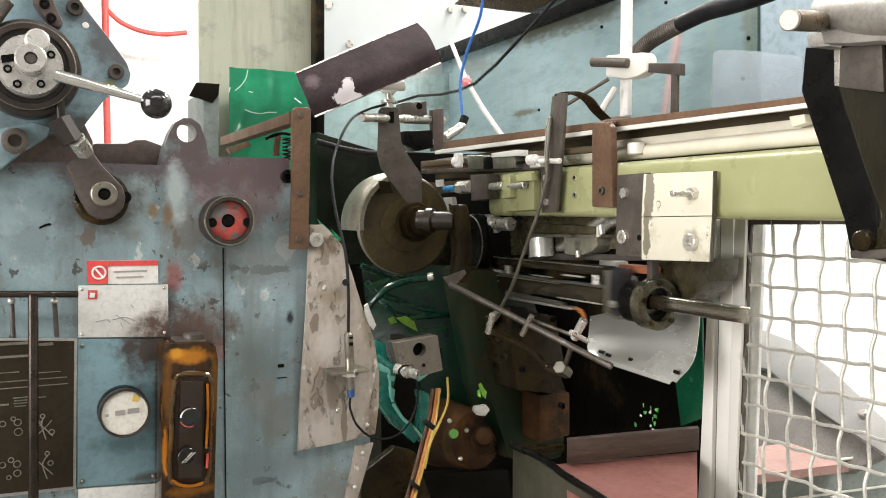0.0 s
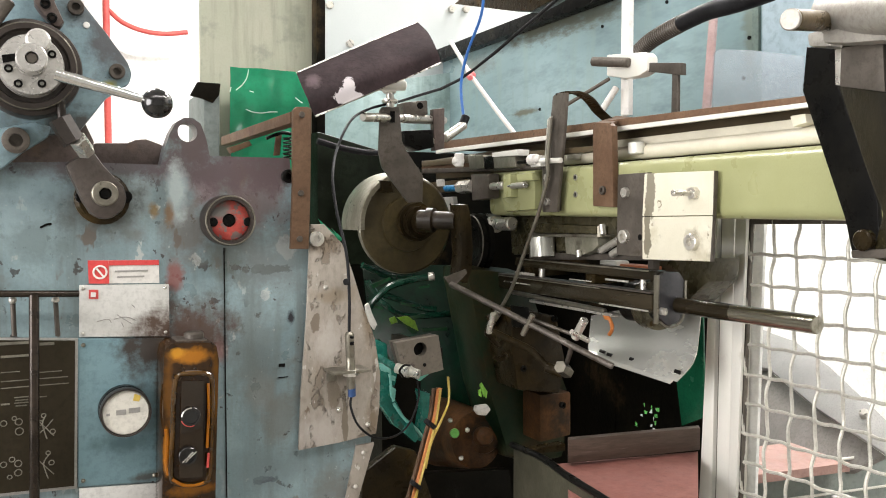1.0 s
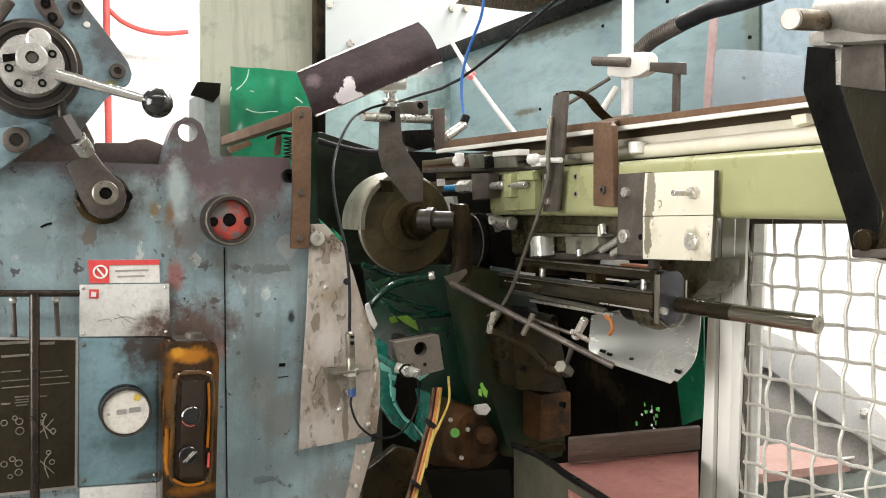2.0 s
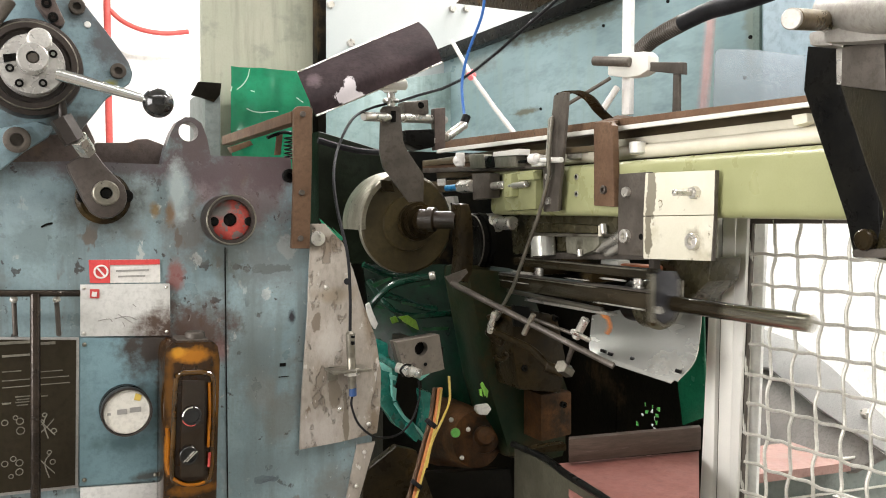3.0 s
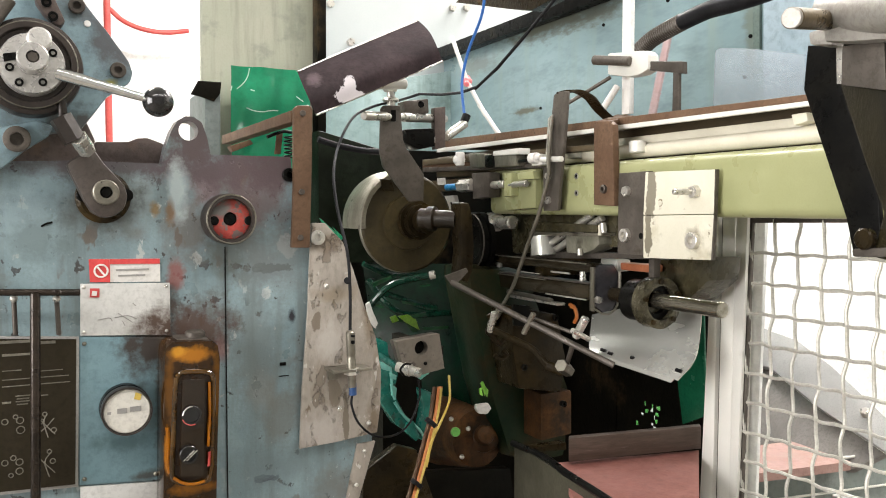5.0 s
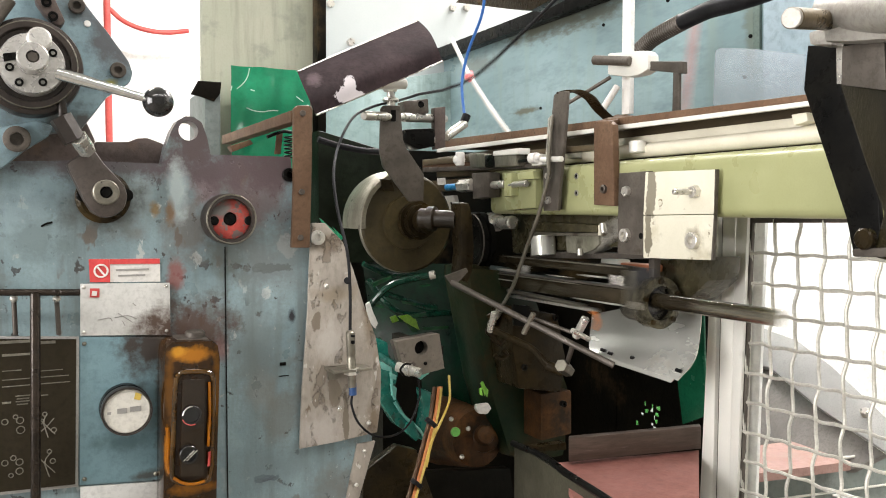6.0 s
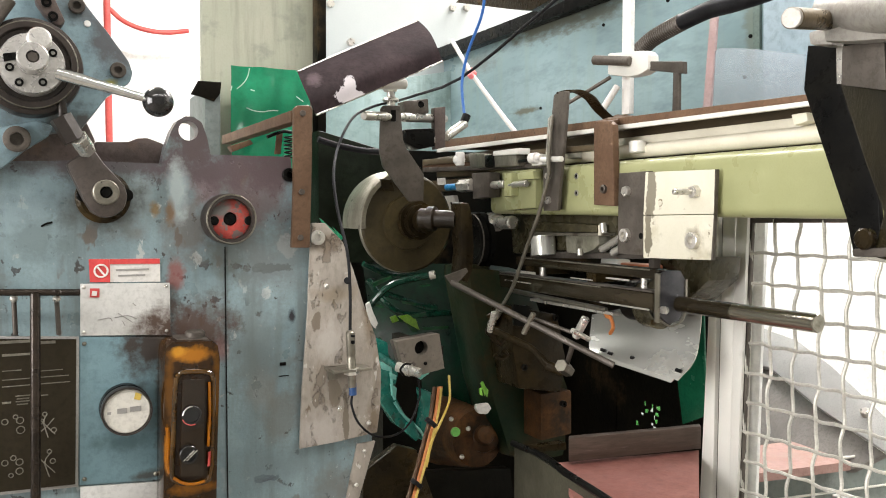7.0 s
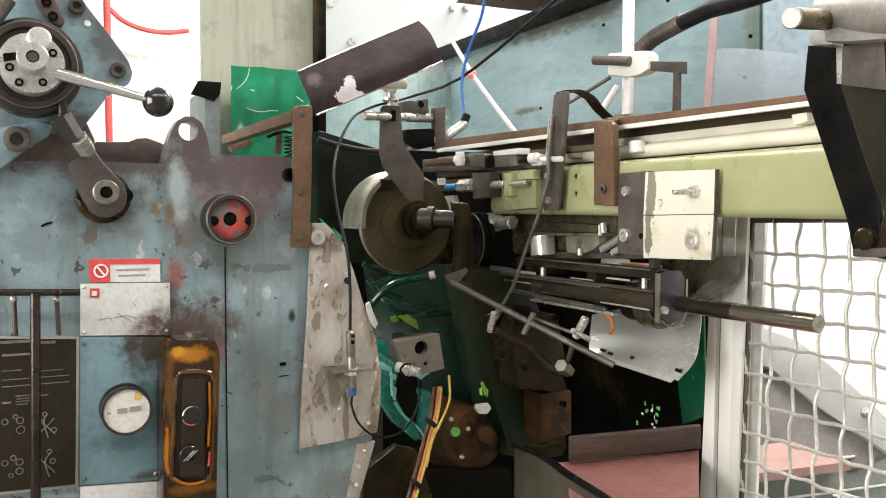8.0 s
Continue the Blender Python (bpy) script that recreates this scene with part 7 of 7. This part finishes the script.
for q in ((1.246, 1.6923), (1.6071, 1.8179), (1.719, 1.8053), (1.4866, 1.814), (1.2591, 1.6145), (1.9989, 1.6316)):
    part("rivet", rod((1.296, *q), (1.302, *q), 0.004, 10), BLACK, housing)
for q in ((0.8957, 2.0011), (0.9634, 1.8865), (1.3299, 2.0343), (1.3841, 2.04)):
    part("bolt", hexagon((q[0], 2.585, q[1]), (q[0], 2.602, q[1]), 0.013), STEEL, housing)
for y in (1.02, 1.10, 1.18, 1.26):
    part("rail_roller", lathe((0.836, y, 1.436), (0.836, y, 1.454), [(0, 0.011), (0.1, 0.013), (0.9, 0.013), (1, 0.011)], 18), ALU, beam, "pale roller")
part("rail_tab", plate_x(0.83, 0.85, [(0.7318, 1.4645), (0.7089, 1.4649), (0.707, 1.4541), (0.7265, 1.4506)], 0.002), CREAM, beam)

# ---- black hanging arm ----
CASTCLAMP = mat("aged_cast_clamp", (0.30, 0.28, 0.25), (0.44, 0.42, 0.38), 0.42, 0.4, 16, 130, 0.15, stain=(0.16, 0.13, 0.1), stain_at=0.58, stain_scale=14)
# the olive patches paint reflections into the channel's dark base colour
OILYCHANNEL = mat("oily_channel_olive_sheen", (0.006, 0.005, 0.003), (0.034, 0.028, 0.012), 0.24, 0.0, 7, 80, 0.1, stretch=(1, 1.6, 0.7), stain=(0.016, 0.013, 0.008), stain_at=0.55)
BROWNPIN = mat("brown_oily_pin_steel", (0.10, 0.072, 0.035), (0.18, 0.135, 0.075), 0.3, 0.3, 20, 200, 0.05)
arm = thing("hanging_arm", (0.7, 0.5249, 1.3085), "black steel hanging arm with a pale clamp on top", "machine arm")
part("blade", plate_x(0.735, 0.741, [(0.6279, 1.5204), (0.5936, 1.5135), (0.5901, 1.4771), (0.5532, 1.391), (0.5422, 1.3582), (0.5385, 1.3087), (0.568, 1.3051), (0.5778, 1.3428), (0.6318, 1.4756)], 0.0012), BLACK, arm)
part("bright_edge", plate_x(0.728, 0.7345, [(0.5879, 1.5119), (0.5808, 1.5107), (0.5799, 1.4741), (0.5864, 1.475)], 0.0006), STEEL, arm)
part("channel", plate_x(0.70, 0.708, [(0.5585, 1.5077), (0.511, 1.5065), (0.4831, 1.5043), (0.4778, 1.2984), (0.522, 1.3071), (0.5116, 1.3476), (0.5298, 1.3892), (0.5594, 1.4664)], 0.003), OILYCHANNEL, arm, "oily dark channel with a painted olive sheen")
part("web", plate_x(0.709, 0.7275, [(0.5657, 1.5044), (0.5226, 1.5003), (0.4974, 1.3779), (0.5129, 1.3373), (0.5636, 1.4665)], 0.001), BLACK, arm)
bo = (0.5253, 1.3236)
part("bolt", rod((0.690, *bo), (0.70, *bo), 0.010, 20), GREASE, arm)
part("foot", plate_x(0.695, 0.74, [(0.5399, 1.3137), (0.4942, 1.3175), (0.494, 1.3085), (0.5385, 1.3063)], 0.002), GREY, arm)
part("clamp_body", lathe((0.7, 0.575, 1.5407), (0.66, 0.4463, 1.5146), [(0, 0.014), (0.02, 0.019), (0.3, 0.0195), (0.32, 0.0215), (1, 0.0215)], 28), CASTCLAMP, arm, "pale cast clamp")
part("clamp_jaw", plate_x(0.675, 0.735, [(0.5603, 1.5173), (0.5313, 1.519), (0.5084, 1.5155), (0.4657, 1.4941), (0.4654, 1.4838), (0.497, 1.4978), (0.5309, 1.5017), (0.5588, 1.5066)], 0.004), CASTCLAMP, arm, "pale clamp jaw")
part("upper_face", plate_x(0.694, 0.6995, [(0.5538, 1.5033), (0.5106, 1.502), (0.5073, 1.4564), (0.5542, 1.4675)], 0.001), GREY, arm, "grey upper face")
part("neck", plate_x(0.70, 0.73, [(0.5983, 1.5256), (0.5747, 1.5267), (0.5691, 1.5074), (0.5966, 1.5121)], 0.004), CASTCLAMP, arm)
part("pin", rod((0.61, 0.5372, 1.5178), (0.7, 0.5671, 1.5306), 0.0095, 24), BROWNPIN, arm, "brown oily steel pin")
part("pin_tip", rod((0.606, 0.5358, 1.5172), (0.6098, 0.5371, 1.5177), 0.0096, 24), CASTCLAMP, arm, "pale pin end")
part("hanger", box(0.69, 0.72, 0.46, 0.50, 1.50, 3.9, 0.002), GREY, arm)

# ---- left background and the space behind the fence ----
single("red_pipe", rod((*(0.5352, 5.9, 2.3481)[:2], 0.0), (*(0.5352, 5.9, 2.3481)[:2], 3.9), 0.022), RED, "red water pipe on the white wall", "pipe")
single("red_hose", tube([(0.5467, 5.9, 2.6436), (0.6308, 5.9, 2.573), (0.7516, 5.9, 2.5301), (0.8932, 5.9, 2.5213), (1.0423, 5.9, 2.5463)], 0.016), RED, "red hose hanging on the white wall", "hose")
GREYCLOTH = mat("pale_grey_coated_sheet", (0.40, 0.393, 0.38), (0.50, 0.49, 0.472), 0.6, 0, 6, 300, 0.05, stain=(0.29, 0.28, 0.27), stain_at=0.58)
slope = thing("discharge_chute", (1.7, 1.2, 0), "pale grey sloping discharge chute behind the fence", "chute")
part("upper_sheet", prism([(1.9068, 1.8729, 1.0335), (1.8867, 1.7095, 1.0084), (1.8786, 1.6247, 0.9983), (1.8429, 1.4834, 0.9536), (1.7764, 1.2755, 0.8705), (1.6992, 1.1769, 0.7740), (1.7275, 1.2412, 0.8094), (1.7682, 1.4534, 0.8602), (1.8190, 1.6576, 0.9237), (1.8158, 1.7808, 0.9197)], (0.008, 0, -0.010), 0.001), GREYCLOTH, slope)
part("lower_sheet", prism([(1.8388, 1.8033, 0.9110), (1.8411, 1.6776, 0.9139), (1.7899, 1.4712, 0.8499), (1.7486, 1.2590, 0.7982), (1.7128, 1.3120, 0.7535), (1.6527, 1.6150, 0.6783)], (0.008, 0, -0.010), 0.001), mat("warm_grey_sheet", (0.22, 0.20, 0.185), (0.30, 0.275, 0.255), 0.6), slope, "darker grey lower sheet")
part("screw", rod((1.7683, 1.3308, 0.8803), (1.7803, 1.3308, 0.8653), 0.011), STEEL, slope)
part("leg", box(1.74, 1.78, 1.75, 1.79, 0.0, 0.95, 0.003), GREYCLOTH, slope)
table = thing("salmon_table", (1.75, 1.2, 0), "salmon painted low table behind the fence", "table")
part("top", prism([(1.5683, 1.4886, 0.78), (1.6968, 1.4752, 0.78), (1.679, 1.2938, 0.78), (1.3995, 1.3271, 0.78)], (0, 0, -0.02)), mat("pale_salmon_paint", (0.36, 0.20, 0.17), (0.45, 0.29, 0.25), 0.5, 0, 9, 80, 0.08, stain=(0.36, 0.25, 0.21), stain_at=0.54), table)
FRONTGREY = mat("green_grey_sheet_paint", (0.23, 0.27, 0.25), (0.30, 0.335, 0.31), 0.5, 0, 6, 80, 0.05, stain=(0.19, 0.22, 0.20), stain_at=0.56)
part("front_panel", prism([(1.4424, 1.3677, 0.775), (1.9603, 1.3009, 0.775), (1.9603, 1.3009, 0.30), (1.4424, 1.3677, 0.30)], (0.006, 0.012, 0), 0.001), FRONTGREY, table, "green-grey front panel")
part("front_edge", rod((1.4404, 1.3637, 0.776), (1.9583, 1.2969, 0.776), 0.0035), ALU, table, "pale worn front edge")
part("lower_edge", rod((1.4384, 1.3617, 0.700), (1.9563, 1.2949, 0.700), 0.003), ALU, table)
for lx, ly in ((1.55, 1.2), (1.6, 1.7), (2.0, 1.3)):
    part("leg", box(lx, lx + 0.04, ly, ly + 0.04, 0, 0.74, 0.002), GREYCLOTH, table)

# ---- moving cable, strap and pink bar above the rail ----
CABLE_OUT = [(0.9, 2.0695, 1.637), (0.9, 1.9355, 1.6385), (0.9, 1.8092, 1.6391), (0.9, 1.7174, 1.6477), (0.9, 1.6431, 1.6619), (0.9, 1.5455, 1.6846), (0.9, 1.4568, 1.7087), (0.9, 1.3855, 1.7262), (0.9, 1.3286, 1.7414), (0.9, 1.2839, 1.7557)]
CABLE_IN = [(0.9, 2.0695, 1.637), (0.9, 1.9355, 1.6385), (0.9, 1.8092, 1.6219), (0.9, 1.7173, 1.6147), (0.9, 1.6378, 1.6172), (0.9, 1.5499, 1.6457), (0.9, 1.4737, 1.6793), (0.9, 1.4032, 1.7104), (0.9, 1.3416, 1.7401), (0.9, 1.2945, 1.7582)]
STRAP_OUT = [(0.96, 1.8707, 1.7607), (0.96, 1.7747, 1.6702), (0.96, 1.673, 1.5902), (0.96, 1.5613, 1.5058)]
STRAP_IN = [(0.96, 1.8708, 1.7661), (0.96, 1.7972, 1.6547), (0.96, 1.7252, 1.5831), (0.96, 1.6326, 1.5063)]


def chain(name, line, radius, material, label, category):
    """A hanging line in rigid pieces, each with rounded ends, from point to point."""
    ob = thing(name, line[0], label, category)
    made = []
    for a, b in zip(line, line[1:]):
        length = (Vector(b) - Vector(a)).length
        r = radius
        bm = lathe((-length / 2 - r * 2, 0, 0), (length / 2 + r * 2, 0, 0), [(0, r * 0.4), (0.02, r), (0.98, r), (1, r * 0.4)], 10)
        me = finish(bm, "piece", material, (0, 0, 0))
        o = new("piece", me)
        o.parent = ob
        made.append(o)
    return ob, made


whip, whip_pieces = chain("swinging_cable", CABLE_OUT, 0.0034, RUBBER, "thin black cable swinging from the sensor post", "cable")
strap, strap_pieces = chain("white_strap", STRAP_OUT, 0.0052, PAPER, "white plastic strap tied with a red knot", "strap")
ORIGIN[strap.name] = Vector((0, 0, 0))
knot = part("knot", join(ball((0, 0, 0), 0.0125, 0.75), rod((-0.01, -0.016, -0.010), (0.01, 0.016, 0.012), 0.0065)), mat("pink_red_tape", (0.75, 0.12, 0.14), (0.8, 0.25, 0.25), 0.5), strap, "pink red tape knot")
pink = thing("pink_bar", (1.2, 1.2745, 1.5548), "translucent pink plastic bar swinging behind the rail", "bar")
part("bar", plate_x(1.2, 1.206, [(1.2533, 1.7256), (1.2354, 1.722), (1.2547, 1.4763), (1.2762, 1.4778)], 0.001), mat("pink_plastic", (0.66, 0.42, 0.41), (0.72, 0.52, 0.51), 0.4, 0, 12, 90, 0.03, alpha=0.55), pink)

# ---- motion ----
SEEN = {0.0: .285, .1: .02, .2: .65, .3: .98, .4: 1, .5: .56, .6: .04, .7: .06, .8: .77, .9: .98, 1.0: 1, 1.1: .51, 1.2: .02, 1.3: .42, 1.4: 1, 1.5: 1, 1.6: .73,
        2.8: .07, 2.9: .13, 3.0: .93, 3.1: 1, 3.2: 1, 3.3: .31, 3.4: .01, 3.5: .67, 3.6: 1, 3.7: 1, 3.8: .6, 3.9: .05, 4.0: .31, 4.1: .95, 4.2: 1, 4.3: 1, 4.4: .24, 4.5: .04,
        4.6: .63, 5.8: 1, 5.9: 1, 6.0: .6, 6.1: 0, 6.2: .45, 6.3: 1, 6.4: 1, 6.5: .86, 6.6: .16, 6.7: .06, 6.8: .87, 6.9: 1, 7.0: 1, 7.1: .47, 7.2: .03, 7.3: .49, 7.4: .97,
        7.5: 1, 7.6: .75, 7.8: .0, 7.9: .75, 8.0: 1}


def stroke(t):
    """The share of the slide's stroke, 0 drawn in and 1 pushed out, over one working cycle."""
    s = ((t - 0.097) / 0.5465) % 1.0
    ease = lambda u: u * u * (3 - 2 * u)
    if s < 0.04 or s > 0.97:
        return 0.0
    if s < 0.36:
        return ease((s - 0.04) / 0.32)
    if s < 0.66:
        return 1.0
    return 1.0 - ease((s - 0.66) / 0.31)


GAPS = [1.7 + 1 / 15 * i for i in range(17)] + [4.7 + 1 / 15 * i for i in range(17)] + [7.7]
CYCLE = sorted(list(SEEN.items()) + [(t, stroke(t)) for t in GAPS])


def swing(pieces, base, line_in, line_out):
    for i, piece in enumerate(pieces):
        rows = []
        for t, s in CYCLE:
            a = Vector(line_in[i]).lerp(Vector(line_out[i]), s) - Vector(base)
            b = Vector(line_in[i + 1]).lerp(Vector(line_out[i + 1]), s) - Vector(base)
            rows.append((t, Matrix.Translation((a + b) / 2) @ Vector((1, 0, 0)).rotation_difference(b - a).to_matrix().to_4x4()))
        walk(piece, rows)


def motions():
    walk(carriage, [(t, pose(0.85, 0.75 + 0.156 * (1 - s), 1.215)) for t, s in CYCLE])
    walk(wire_thing, [(t, pose(0.84, 1.105 + 0.10 * (1 - s), 1.18 + 0.006 * (1 - s))) for t, s in CYCLE])
    swing(whip_pieces, CABLE_OUT[0], CABLE_IN, CABLE_OUT)
    swing(strap_pieces, STRAP_OUT[0], STRAP_IN, STRAP_OUT)
    a, b = Vector(STRAP_IN[1]), Vector(STRAP_OUT[1])
    walk(knot, [(t, Matrix.Translation(a.lerp(b, s) - Vector(STRAP_OUT[0]))) for t, s in CYCLE])
    foot = Vector((1.2, 1.2745, 1.5548))
    walk(pink, [(t, pose(foot.x, foot.y + 0.165 * (1 - s), foot.z, 12 * (1 - s))) for t, s in CYCLE])


motions()
